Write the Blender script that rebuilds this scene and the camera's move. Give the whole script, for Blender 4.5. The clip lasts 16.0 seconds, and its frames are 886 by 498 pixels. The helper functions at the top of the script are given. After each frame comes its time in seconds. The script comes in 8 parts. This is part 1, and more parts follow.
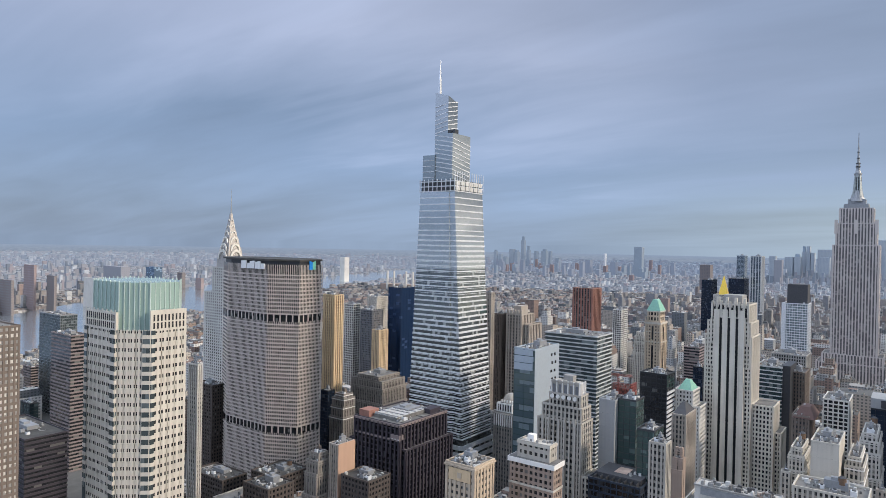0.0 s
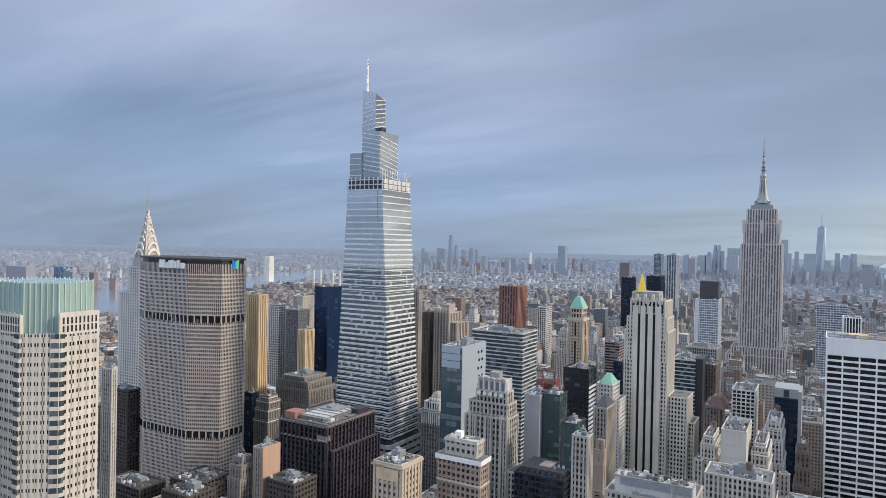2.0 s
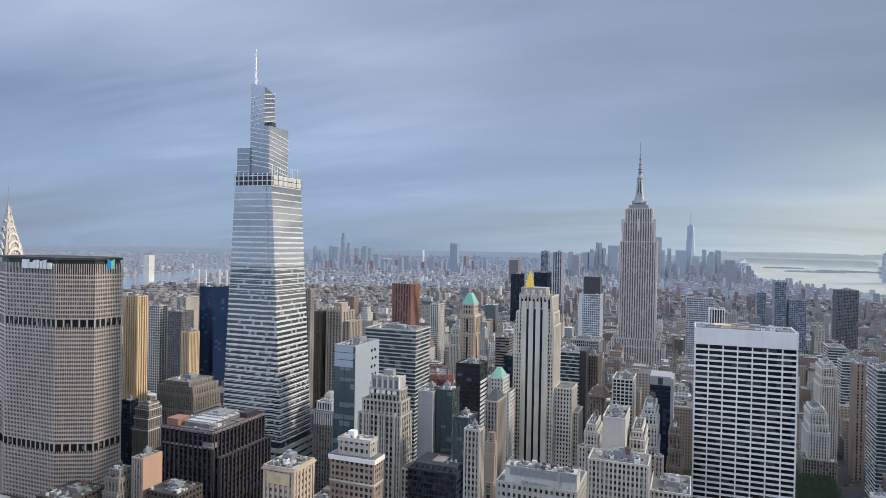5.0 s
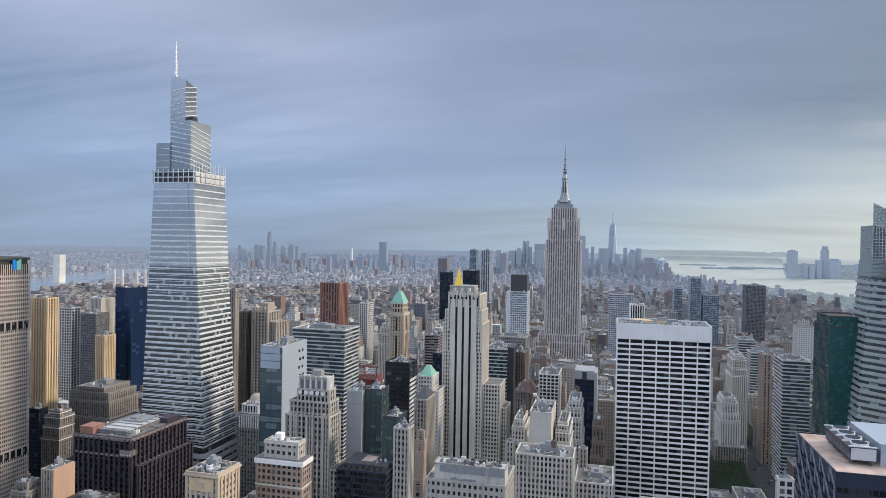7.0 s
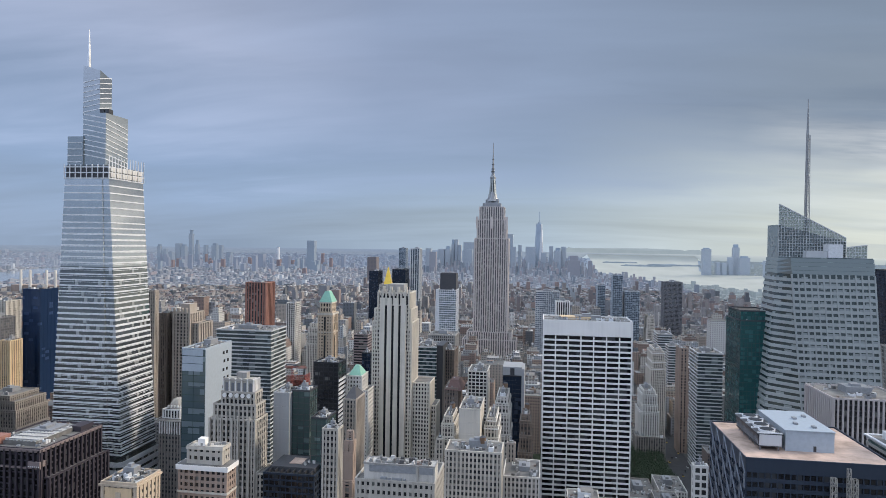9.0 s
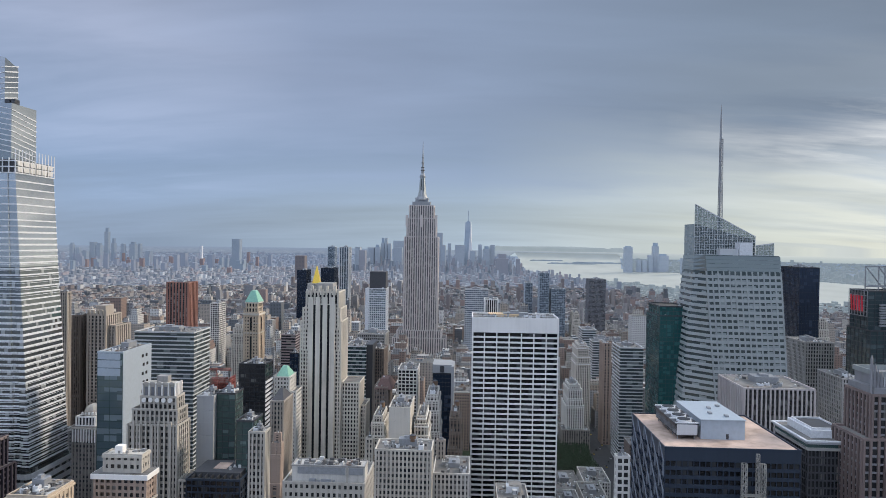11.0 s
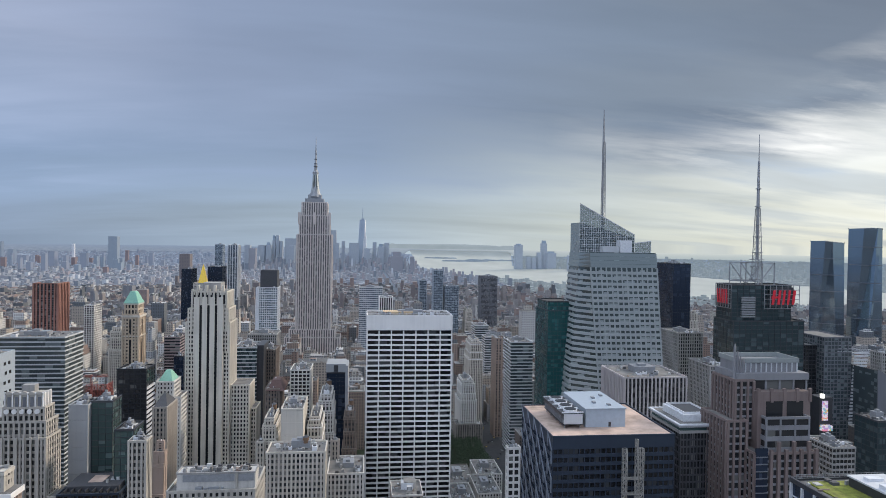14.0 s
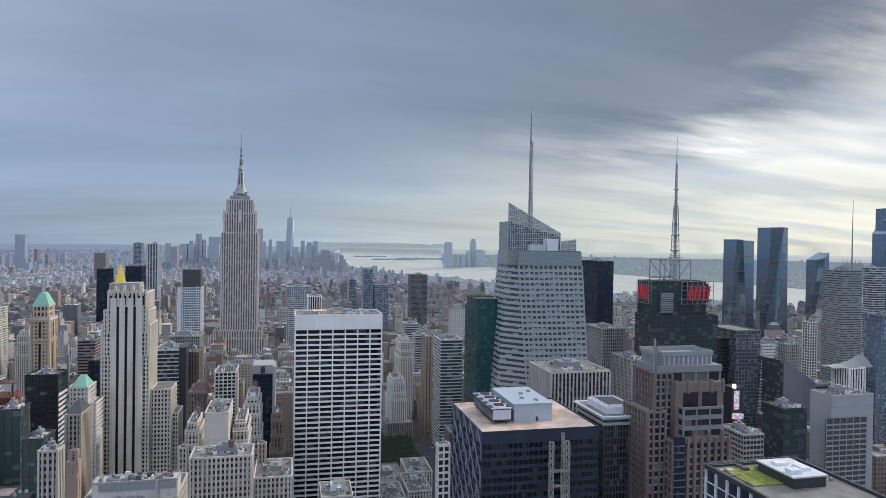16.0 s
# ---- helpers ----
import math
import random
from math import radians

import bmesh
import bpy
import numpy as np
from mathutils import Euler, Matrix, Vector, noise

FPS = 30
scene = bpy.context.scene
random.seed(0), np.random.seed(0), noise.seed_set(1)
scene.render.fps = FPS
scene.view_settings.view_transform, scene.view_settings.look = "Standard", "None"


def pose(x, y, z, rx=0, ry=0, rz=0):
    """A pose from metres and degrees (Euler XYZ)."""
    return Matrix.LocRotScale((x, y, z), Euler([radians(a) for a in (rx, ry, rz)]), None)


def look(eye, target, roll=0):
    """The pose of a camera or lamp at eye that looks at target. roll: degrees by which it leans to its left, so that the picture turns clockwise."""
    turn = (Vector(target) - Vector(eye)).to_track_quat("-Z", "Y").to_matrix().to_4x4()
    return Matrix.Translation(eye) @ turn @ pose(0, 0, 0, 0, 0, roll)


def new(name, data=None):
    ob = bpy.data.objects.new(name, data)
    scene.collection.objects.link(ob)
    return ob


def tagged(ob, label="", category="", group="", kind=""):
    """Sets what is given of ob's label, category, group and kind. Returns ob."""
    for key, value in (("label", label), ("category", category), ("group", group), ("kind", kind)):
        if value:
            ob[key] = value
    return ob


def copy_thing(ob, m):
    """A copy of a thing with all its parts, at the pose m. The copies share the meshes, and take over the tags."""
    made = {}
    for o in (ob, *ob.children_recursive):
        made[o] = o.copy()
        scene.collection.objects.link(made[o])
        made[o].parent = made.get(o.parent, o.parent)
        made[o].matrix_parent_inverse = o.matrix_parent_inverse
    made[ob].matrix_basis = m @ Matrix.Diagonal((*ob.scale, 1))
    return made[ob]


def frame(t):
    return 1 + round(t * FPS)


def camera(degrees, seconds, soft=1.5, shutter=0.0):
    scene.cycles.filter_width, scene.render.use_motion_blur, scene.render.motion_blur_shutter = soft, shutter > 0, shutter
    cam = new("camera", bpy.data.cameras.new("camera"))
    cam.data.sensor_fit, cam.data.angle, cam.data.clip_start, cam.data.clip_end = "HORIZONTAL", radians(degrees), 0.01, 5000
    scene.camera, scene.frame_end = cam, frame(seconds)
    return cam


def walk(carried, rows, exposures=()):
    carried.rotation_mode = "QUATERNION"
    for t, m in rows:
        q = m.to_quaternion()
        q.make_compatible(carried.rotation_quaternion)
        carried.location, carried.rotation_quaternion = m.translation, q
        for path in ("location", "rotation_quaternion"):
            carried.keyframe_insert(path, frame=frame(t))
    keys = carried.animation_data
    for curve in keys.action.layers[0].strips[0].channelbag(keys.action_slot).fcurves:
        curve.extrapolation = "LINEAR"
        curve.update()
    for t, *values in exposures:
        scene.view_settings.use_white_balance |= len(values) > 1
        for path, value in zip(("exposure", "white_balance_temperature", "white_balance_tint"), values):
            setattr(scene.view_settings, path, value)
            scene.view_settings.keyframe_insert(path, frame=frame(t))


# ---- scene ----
# one lens; the camera stands on a high deck and turns to the right
cam = camera(67.82, 16.0, soft=0.8)
EYE = (0.0, 0.0, 250.0)
ROWS = [
    (0.0, 89.536, -1.101, 36.227),
    (0.5, 89.540, -1.122, 34.661),
    (1.0, 89.543, -1.133, 33.067),
    (1.5, 89.545, -1.136, 31.529),
    (2.0, 89.546, -1.134, 29.950),
    (2.5, 89.546, -1.125, 28.429),
    (3.0, 89.545, -1.113, 26.844),
    (3.5, 89.543, -1.097, 25.325),
    (4.0, 89.541, -1.078, 23.751),
    (6.5, 89.518, -0.975, 16.082),
    (7.0, 89.511, -0.957, 14.514),
    (7.5, 89.504, -0.940, 13.010),
    (8.0, 89.497, -0.925, 11.444),
    (8.5, 89.489, -0.913, 9.944),
    (9.0, 89.481, -0.902, 8.377),
    (11.5, 89.435, -0.884, 0.740),
    (12.0, 89.426, -0.886, -0.809),
    (12.5, 89.416, -0.888, -2.303),
    (13.0, 89.406, -0.891, -3.843),
    (13.5, 89.395, -0.894, -5.334),
    (14.0, 89.385, -0.896, -6.880),
    (14.5, 89.375, -0.897, -8.367),
    (15.0, 89.364, -0.895, -9.919),
    (15.5, 89.354, -0.890, -11.409),
    (16.0, 89.344, -0.881, -12.966),
]
walk(cam, [(t, pose(*EYE, rx, ry, rz)) for t, rx, ry, rz in ROWS], [(0.0, 0.13), (4.0, 0.13), (9.0, 0.10), (12.5, 0.03), (16.0, 0.02)])

# ---- world and sun ----
SUN_AZ, SUN_EL = 74.0, 27.0
world = bpy.data.worlds.new("sky")
scene.world = world
world.use_nodes = True
wt = world.node_tree
wt.nodes.clear()


def wn(kind):
    return wt.nodes.new(kind)


def wmath(op, a, b=None, clamp=False):
    n = wn("ShaderNodeMath")
    n.operation, n.use_clamp = op, clamp
    for i, v in enumerate((a, b)):
        if v is None:
            continue
        if isinstance(v, (int, float)):
            n.inputs[i].default_value = v
        else:
            wt.links.new(v, n.inputs[i])
    return n.outputs[0]


def wmix(fac, a, b):
    n = wn("ShaderNodeMix")
    n.data_type = "RGBA"
    for i, v in ((0, fac), (6, a), (7, b)):
        if isinstance(v, (int, float)):
            n.inputs[i].default_value = v
        elif isinstance(v, tuple):
            n.inputs[i].default_value = (*v, 1)
        else:
            wt.links.new(v, n.inputs[i])
    return n.outputs[2]


def wramp(fac, stops):
    n = wn("ShaderNodeValToRGB")
    els = n.color_ramp.elements
    while len(els) < len(stops):
        els.new(0.5)
    for e, (p, c) in zip(els, stops):
        e.position, e.color = p, (*c, 1)
    wt.links.new(fac, n.inputs[0])
    return n.outputs[0]


def wnoise(vec, scale, detail, rough, distort=0.0):
    n = wn("ShaderNodeTexNoise")
    n.inputs["Scale"].default_value, n.inputs["Detail"].default_value = scale, detail
    n.inputs["Roughness"].default_value, n.inputs["Distortion"].default_value = rough, distort
    wt.links.new(vec, n.inputs["Vector"])
    return n.outputs[0]


direction = wn("ShaderNodeTexCoord").outputs["Generated"]
axes = wn("ShaderNodeSeparateXYZ")
wt.links.new(direction, axes.inputs[0])
dx, dy, dz = axes.outputs
up = wmath("MAXIMUM", dz, 0.0)
# the cloud sheet lies level overhead, so that it draws together towards the horizon
sheet = wn("ShaderNodeCombineXYZ")
lift = wmath("ADD", up, 0.16)
wt.links.new(wmath("DIVIDE", dx, lift), sheet.inputs[0])
wt.links.new(wmath("DIVIDE", dy, lift), sheet.inputs[1])
turned = wn("ShaderNodeMapping")
turned.inputs["Rotation"].default_value = (0, 0, radians(-24))
turned.inputs["Scale"].default_value = (0.42, 1.25, 1.0)
turned.inputs["Location"].default_value = (1.7, 0.6, 0.0)
wt.links.new(sheet.outputs[0], turned.inputs["Vector"])
broad = wnoise(turned.outputs[0], 0.55, 5.0, 0.5, 0.35)
fine = wnoise(turned.outputs[0], 1.9, 7.0, 0.55, 0.5)
cloud = wmath("ADD", wmath("MULTIPLY", broad, 0.72), wmath("MULTIPLY", fine, 0.28))
# how far a direction lies towards the sun's side
side = wmath("ADD", wmath("MULTIPLY", dx, math.sin(radians(SUN_AZ))), wmath("MULTIPLY", dy, math.cos(radians(SUN_AZ))))
wave = wmath("SUBTRACT", cloud, 0.5)
low = wramp(wmath("ADD", wmath("MULTIPLY", side, 0.5), 0.5), [(0.15, (0.235, 0.31, 0.44)), (0.40, (0.25, 0.33, 0.46)), (0.64, (0.395, 0.495, 0.60)), (0.79, (0.59, 0.65, 0.63)), (0.93, (0.80, 0.81, 0.70))])
mid = wramp(wmath("ADD", wmath("MULTIPLY", side, 0.5), 0.5), [(0.12, (0.24, 0.333, 0.505)), (0.40, (0.24, 0.333, 0.505)), (0.64, (0.265, 0.35, 0.495)), (0.76, (0.43, 0.50, 0.58)), (0.84, (0.62, 0.66, 0.68)), (0.92, (0.82, 0.84, 0.81))])
top = wramp(wmath("ADD", wmath("MULTIPLY", side, 0.5), 0.5), [(0.10, (0.33, 0.40, 0.57)), (0.27, (0.44, 0.51, 0.70)), (0.40, (0.37, 0.435, 0.60)), (0.52, (0.265, 0.33, 0.475)), (0.63, (0.24, 0.305, 0.435)), (0.80, (0.185, 0.235, 0.315)), (0.95, (0.16, 0.195, 0.255))])
edge = wramp(wmath("ADD", wmath("MULTIPLY", side, 0.5), 0.5), [(0.3, (0.20, 0.20, 0.20)), (0.60, (0.15, 0.15, 0.15)), (0.75, (0.13, 0.13, 0.13)), (0.82, (0.10, 0.10, 0.10)), (0.877, (0.155, 0.155, 0.155)), (0.945, (0.225, 0.225, 0.225)), (0.99, (0.29, 0.29, 0.29))])
sharper = wramp(wmath("ADD", wmath("MULTIPLY", side, 0.5), 0.5), [(0.7, (5.0, 5.0, 5.0)), (0.9, (8.0, 8.0, 8.0))])
rise = wmath("ADD", wmath("SUBTRACT", dz, edge), wmath("MULTIPLY", wave, 0.42))
veil = wmix(wramp(wmath("ADD", wmath("MULTIPLY", dz, 6.0), wmath("MULTIPLY", wave, 1.2)), [(0.05, (0, 0, 0)), (0.75, (1, 1, 1))]), low, mid)
clouds = wmix(wramp(wmath("ADD", wmath("MULTIPLY", rise, sharper), 0.5), [(0.15, (0, 0, 0)), (0.85, (1, 1, 1))]), veil, top)
streak = wnoise(turned.outputs[0], 1.7, 6.0, 0.5, 0.2)
torn = wmath("MULTIPLY", wramp(streak, [(0.46, (0, 0, 0)), (0.60, (1, 1, 1))]), wramp(wmath("ADD", wmath("MULTIPLY", side, 0.5), 0.5), [(0.72, (0, 0, 0)), (0.90, (0.5, 0.5, 0.5))]))
clouds = wmix(torn, clouds, wmix(wramp(dz, [(0.10, (0, 0, 0)), (0.24, (1, 1, 1))]), (0.34, 0.42, 0.52), (0.26, 0.30, 0.35)))
rim = wmath("SUBTRACT", 1.0, wmath("ABSOLUTE", wmath("SUBTRACT", wmath("MULTIPLY", rise, 13.0), 0.15)), True)
rim = wmath("MULTIPLY", rim, wramp(wmath("ADD", wmath("MULTIPLY", side, 0.5), 0.5), [(0.76, (0, 0, 0)), (0.88, (1, 1, 1))]))
shreds = wnoise(turned.outputs[0], 1.5, 8.0, 0.6, 0.1)
clouds = wmix(wmath("MULTIPLY", rim, wramp(shreds, [(0.48, (0, 0, 0)), (0.64, (0.8, 0.8, 0.8))])), clouds, (0.95, 0.95, 0.93))
clouds = wmix(wmath("MULTIPLY", rim, wramp(shreds, [(0.36, (0.6, 0.6, 0.6)), (0.46, (0, 0, 0))])), clouds, (0.38, 0.50, 0.68))
# lighter and darker folds of the sheet, and a brighter sky overhead
folds = wmath("ADD", 1.0, wmath("MULTIPLY", wave, 1.15))
overhead = wramp(dz, [(0.34, (0, 0, 0)), (0.75, (1, 1, 1))])
fold_mix = wn("ShaderNodeVectorMath")
fold_mix.operation = "SCALE"
wt.links.new(wmix(overhead, clouds, (0.87, 1.0, 1.19)), fold_mix.inputs[0])
# the open sky behind, to the north, is lighter
away = wmath("SUBTRACT", wmath("ADD", wmath("MULTIPLY", dy, -0.8), wmath("MULTIPLY", dx, -0.6)), 0.3)
behind = wmath("ADD", 1.0, wmath("MULTIPLY", wmath("MULTIPLY", wmath("MAXIMUM", away, 0.0), wramp(dz, [(0.10, (0.12, 0.12, 0.12)), (0.45, (1, 1, 1))])), 2.5))
wt.links.new(wmath("MULTIPLY", folds, behind), fold_mix.inputs["Scale"])
sky_colour = fold_mix.outputs[0]
clear = wn("ShaderNodeTexSky")
clear.sky_type, clear.sun_disc, clear.sun_elevation, clear.sun_rotation = "NISHITA", False, radians(SUN_EL), radians(SUN_AZ)
bg_cloud, bg_clear = wn("ShaderNodeBackground"), wn("ShaderNodeBackground")
wt.links.new(sky_colour, bg_cloud.inputs[0])
bg_cloud.inputs[1].default_value = 1.0
wt.links.new(clear.outputs[0], bg_clear.inputs[0])
bg_clear.inputs[1].default_value = 0.006
both = wn("ShaderNodeAddShader")
wt.links.new(bg_cloud.outputs[0], both.inputs[0])
wt.links.new(bg_clear.outputs[0], both.inputs[1])
wt.links.new(both.outputs[0], wn("ShaderNodeOutputWorld").inputs[0])

sun = new("sun", bpy.data.lights.new("sun", "SUN"))
sun.data.energy, sun.data.angle, sun.data.color = 3.0, radians(9), (1.0, 0.88, 0.73)
sun_way = Vector((math.sin(radians(SUN_AZ)) * math.cos(radians(SUN_EL)), math.cos(radians(SUN_AZ)) * math.cos(radians(SUN_EL)), math.sin(radians(SUN_EL))))
sun.matrix_world = look(sun_way * 900 + Vector((0, 600, 0)), (0, 600, 0))

# ---- materials ----
class Nodes:
    """A material's nodes, with short calls for the usual ones."""

    def __init__(self, name):
        self.mat = bpy.data.materials.new(name)
        self.mat.use_nodes = True
        self.tree = self.mat.node_tree
        self.bsdf = self.tree.nodes["Principled BSDF"]

    def node(self, kind):
        return self.tree.nodes.new(kind)

    def put(self, value, socket):
        if isinstance(value, (int, float)):
            socket.default_value = value
        elif isinstance(value, tuple):
            socket.default_value = (*value, 1) if len(value) == 3 and socket.type == "RGBA" else value
        else:
            self.tree.links.new(value, socket)

    def math(self, op, a, b=0.0, c=0.0, clamp=False):
        n = self.node("ShaderNodeMath")
        n.operation, n.use_clamp = op, clamp
        for i, v in enumerate((a, b, c)):
            self.put(v, n.inputs[i])
        return n.outputs[0]

    def mix(self, fac, a, b, blend="MIX"):
        n = self.node("ShaderNodeMix")
        n.data_type, n.blend_type = "RGBA", blend
        self.put(fac, n.inputs[0]), self.put(a, n.inputs[6]), self.put(b, n.inputs[7])
        return n.outputs[2]

    def ramp(self, fac, stops, constant=False):
        n = self.node("ShaderNodeValToRGB")
        n.color_ramp.interpolation = "CONSTANT" if constant else "LINEAR"
        els = n.color_ramp.elements
        while len(els) < len(stops):
            els.new(0.5)
        for e, (p, c) in zip(els, stops):
            e.position, e.color = p, (*(c if isinstance(c, tuple) else (c, c, c)), 1)
        self.put(fac, n.inputs[0])
        return n.outputs[0]

    def place(self, scale=(1, 1, 1)):
        g = self.node("ShaderNodeNewGeometry")
        m = self.node("ShaderNodeMapping")
        m.inputs["Scale"].default_value = scale
        self.put(g.outputs["Position"], m.inputs["Vector"])
        return m.outputs[0]

    def noise(self, vec, scale, detail=4.0, rough=0.55):
        n = self.node("ShaderNodeTexNoise")
        n.inputs["Scale"].default_value, n.inputs["Detail"].default_value, n.inputs["Roughness"].default_value = scale, detail, rough
        self.put(vec, n.inputs["Vector"])
        return n.outputs[0]

    def bump(self, height, strength, distance):
        n = self.node("ShaderNodeBump")
        n.inputs["Strength"].default_value, n.inputs["Distance"].default_value = strength, distance
        self.put(height, n.inputs["Height"])
        self.put(n.outputs[0], self.bsdf.inputs["Normal"])

    def done(self, colour, rough, metal=0.0, spec=0.5):
        self.put(colour, self.bsdf.inputs["Base Color"]), self.put(rough, self.bsdf.inputs["Roughness"])
        self.put(metal, self.bsdf.inputs["Metallic"]), self.put(spec, self.bsdf.inputs["Specular IOR Level"])
        return self.mat


def masonry(name, colour, vary=0.22, rough=0.85):
    """Stone, brick or cast facing: blotches, rain streaks and a fine grain."""
    n = Nodes(name)
    blot = n.noise(n.place(), 0.045, 5.0)
    streak = n.noise(n.place((0.9, 0.9, 0.03)), 0.5, 4.0)
    grain = n.noise(n.place(), 1.6, 3.0)
    dirt = n.math("ADD", n.math("MULTIPLY", blot, 0.45), n.math("ADD", n.math("MULTIPLY", streak, 0.4), n.math("MULTIPLY", grain, 0.15)))
    each = n.node("ShaderNodeObjectInfo").outputs["Random"]
    dark = tuple(c * (1 - vary * 1.5) for c in colour)
    light = tuple(min(0.85, c * (1 + vary * 0.7)) for c in colour)
    c = n.ramp(dirt, [(0.32, dark), (0.5, colour), (0.68, light)])
    c = n.mix(n.math("MULTIPLY", each, 0.12), c, tuple(v * 0.6 for v in colour))
    n.bump(grain, 0.25, 0.05)
    return n.done(c, rough, 0.0, 0.3)


def window_glass(name, dark, light, share=0.25, rough=0.12, spec=0.6, metal=0.0):
    """Panes by the facade's own grid (one unit of the map is one pane): most dark, some with blinds or lit rooms."""
    n = Nodes(name)
    uv = n.node("ShaderNodeTexCoord").outputs["UV"]
    cell = n.node("ShaderNodeVectorMath")
    cell.operation = "FLOOR"
    n.put(uv, cell.inputs[0])
    each = n.node("ShaderNodeTexWhiteNoise")
    each.noise_dimensions = "3D"
    n.put(cell.outputs[0], each.inputs["Vector"])
    value = each.outputs["Value"]
    part = n.node("ShaderNodeSeparateXYZ")
    n.put(uv, part.inputs[0])
    height = n.math("FRACT", part.outputs[1])
    blind = n.math("MULTIPLY", n.math("LESS_THAN", value, share), n.math("GREATER_THAN", height, n.math("MULTIPLY", value, 2.2)))
    mid = tuple((a * 0.8 + b * 0.2) for a, b in zip(dark, light))
    base = n.ramp(n.noise(uv, 0.31, 3.0), [(0.35, dark), (0.65, mid)])
    c = n.mix(blind, base, light)
    return n.done(c, n.math("ADD", rough, n.math("MULTIPLY", blind, 0.3)), metal, spec)


def paint(name, colour, rough=0.5, metal=0.0, vary=0.12, scale=0.6):
    n = Nodes(name)
    s = n.noise(n.place(), scale, 5.0)
    f = n.noise(n.place(), scale * 9, 3.0)
    c = n.ramp(n.math("ADD", n.math("MULTIPLY", s, 0.7), n.math("MULTIPLY", f, 0.3)), [(0.3, tuple(v * (1 - 2 * vary) for v in colour)), (0.7, tuple(min(0.9, v * (1 + vary)) for v in colour))])
    return n.done(c, n.math("ADD", rough - 0.08, n.math("MULTIPLY", f, 0.16)), metal)


def roofing(name, colour):
    """Flat roofs: patched felt or gravel with ponding stains."""
    n = Nodes(name)
    v = n.node("ShaderNodeTexVoronoi")
    v.inputs["Scale"].default_value = 0.14
    n.put(n.place(), v.inputs["Vector"])
    patch = n.noise(n.place(), 0.11, 6.0, 0.6)
    c = n.ramp(patch, [(0.3, tuple(x * 0.6 for x in colour)), (0.5, colour), (0.7, tuple(min(0.8, x * 1.35) for x in colour))])
    c = n.mix(0.25, c, n.ramp(v.outputs["Distance"], [(0.0, 0.35), (1.0, 0.65)]), "OVERLAY")
    return n.done(c, 0.9)


def city_wall(name, stops, wall_mix, glass, haze_glow=None, own=False):
    """Walls of ordinary buildings: one tone a building, windows by the map's unit grid. Far ones glow faintly as
    painted haze.
    """
    n = Nodes(name)
    geo = n.node("ShaderNodeNewGeometry")
    tone = n.ramp(n.node("ShaderNodeObjectInfo").outputs["Random"] if own else geo.outputs["Random Per Island"], stops, True)
    uv = n.node("ShaderNodeTexCoord").outputs["UV"]
    part = n.node("ShaderNodeSeparateXYZ")
    n.put(uv, part.inputs[0])
    u, v = n.math("FRACT", part.outputs[0]), n.math("FRACT", part.outputs[1])
    pane = n.math("MULTIPLY", n.math("MULTIPLY", n.math("GREATER_THAN", u, 0.24), n.math("LESS_THAN", u, 0.76)),
                  n.math("MULTIPLY", n.math("GREATER_THAN", v, 0.28), n.math("LESS_THAN", v, 0.80)))
    tone = n.mix(n.math("MULTIPLY", n.noise(n.place(), 0.06, 4.0), 0.5), tone, n.mix(1.0, tone, (0.72, 0.70, 0.68), "MULTIPLY"))
    c = n.mix(n.math("MULTIPLY", pane, wall_mix), tone, glass)
    if haze_glow:
        n.put(haze_glow, n.bsdf.inputs["Emission Color"])
        n.bsdf.inputs["Emission Strength"].default_value = 1.0
    return n.done(c, n.math("SUBTRACT", 0.85, n.math("MULTIPLY", pane, 0.5)))


M = {}
M["limestone"] = masonry("limestone", (0.53, 0.505, 0.475))
M["cream"] = masonry("cream_stone", (0.54, 0.50, 0.445))
M["white_stone"] = masonry("white_travertine", (0.79, 0.77, 0.755), 0.08)
M["white_brick"] = masonry("white_brick", (0.60, 0.58, 0.555), 0.15)
M["tan"] = masonry("tan_brick", (0.38, 0.335, 0.295))
M["gold_brick"] = masonry("golden_brick", (0.62, 0.465, 0.30))
M["brown"] = masonry("brown_brick", (0.185, 0.15, 0.13))
M["rust"] = masonry("rust_brick", (0.30, 0.155, 0.125))
M["pink_granite"] = masonry("rose_granite", (0.20, 0.155, 0.145), 0.2, 0.6)
M["grey_stone"] = masonry("grey_stone", (0.33, 0.32, 0.31))
M["concrete"] = masonry("precast_concrete", (0.54, 0.475, 0.44), 0.12)
M["pale_grey"] = masonry("pale_grey_panels", (0.52, 0.53, 0.55), 0.1, 0.6)
M["dark_stone"] = masonry("dark_granite", (0.054, 0.047, 0.060), 0.15, 0.5)
M["grey_stone_dark"] = masonry("smoke_grey_stone", (0.16, 0.165, 0.185), 0.15, 0.6)
M["navy_stone"] = masonry("blue_black_granite", (0.032, 0.043, 0.064), 0.15, 0.4)
M["black_metal"] = paint("black_metal", (0.022, 0.025, 0.032), 0.4, 0.4)
M["charcoal"] = paint("charcoal_panels", (0.05, 0.052, 0.06), 0.45, 0.2)
M["steel"] = paint("bright_steel", (0.55, 0.56, 0.58), 0.32, 0.85)
M["grey_metal"] = paint("grey_metal", (0.30, 0.31, 0.33), 0.5, 0.3)
M["white_metal"] = paint("white_metal", (0.70, 0.71, 0.74), 0.4, 0.1)
M["copper"] = paint("green_copper", (0.24, 0.48, 0.38), 0.65)
M["gold"] = paint("gilded_tiles", (0.85, 0.55, 0.08), 0.32, 0.6)
M["slate"] = paint("slate_tiles", (0.065, 0.066, 0.075), 0.75)
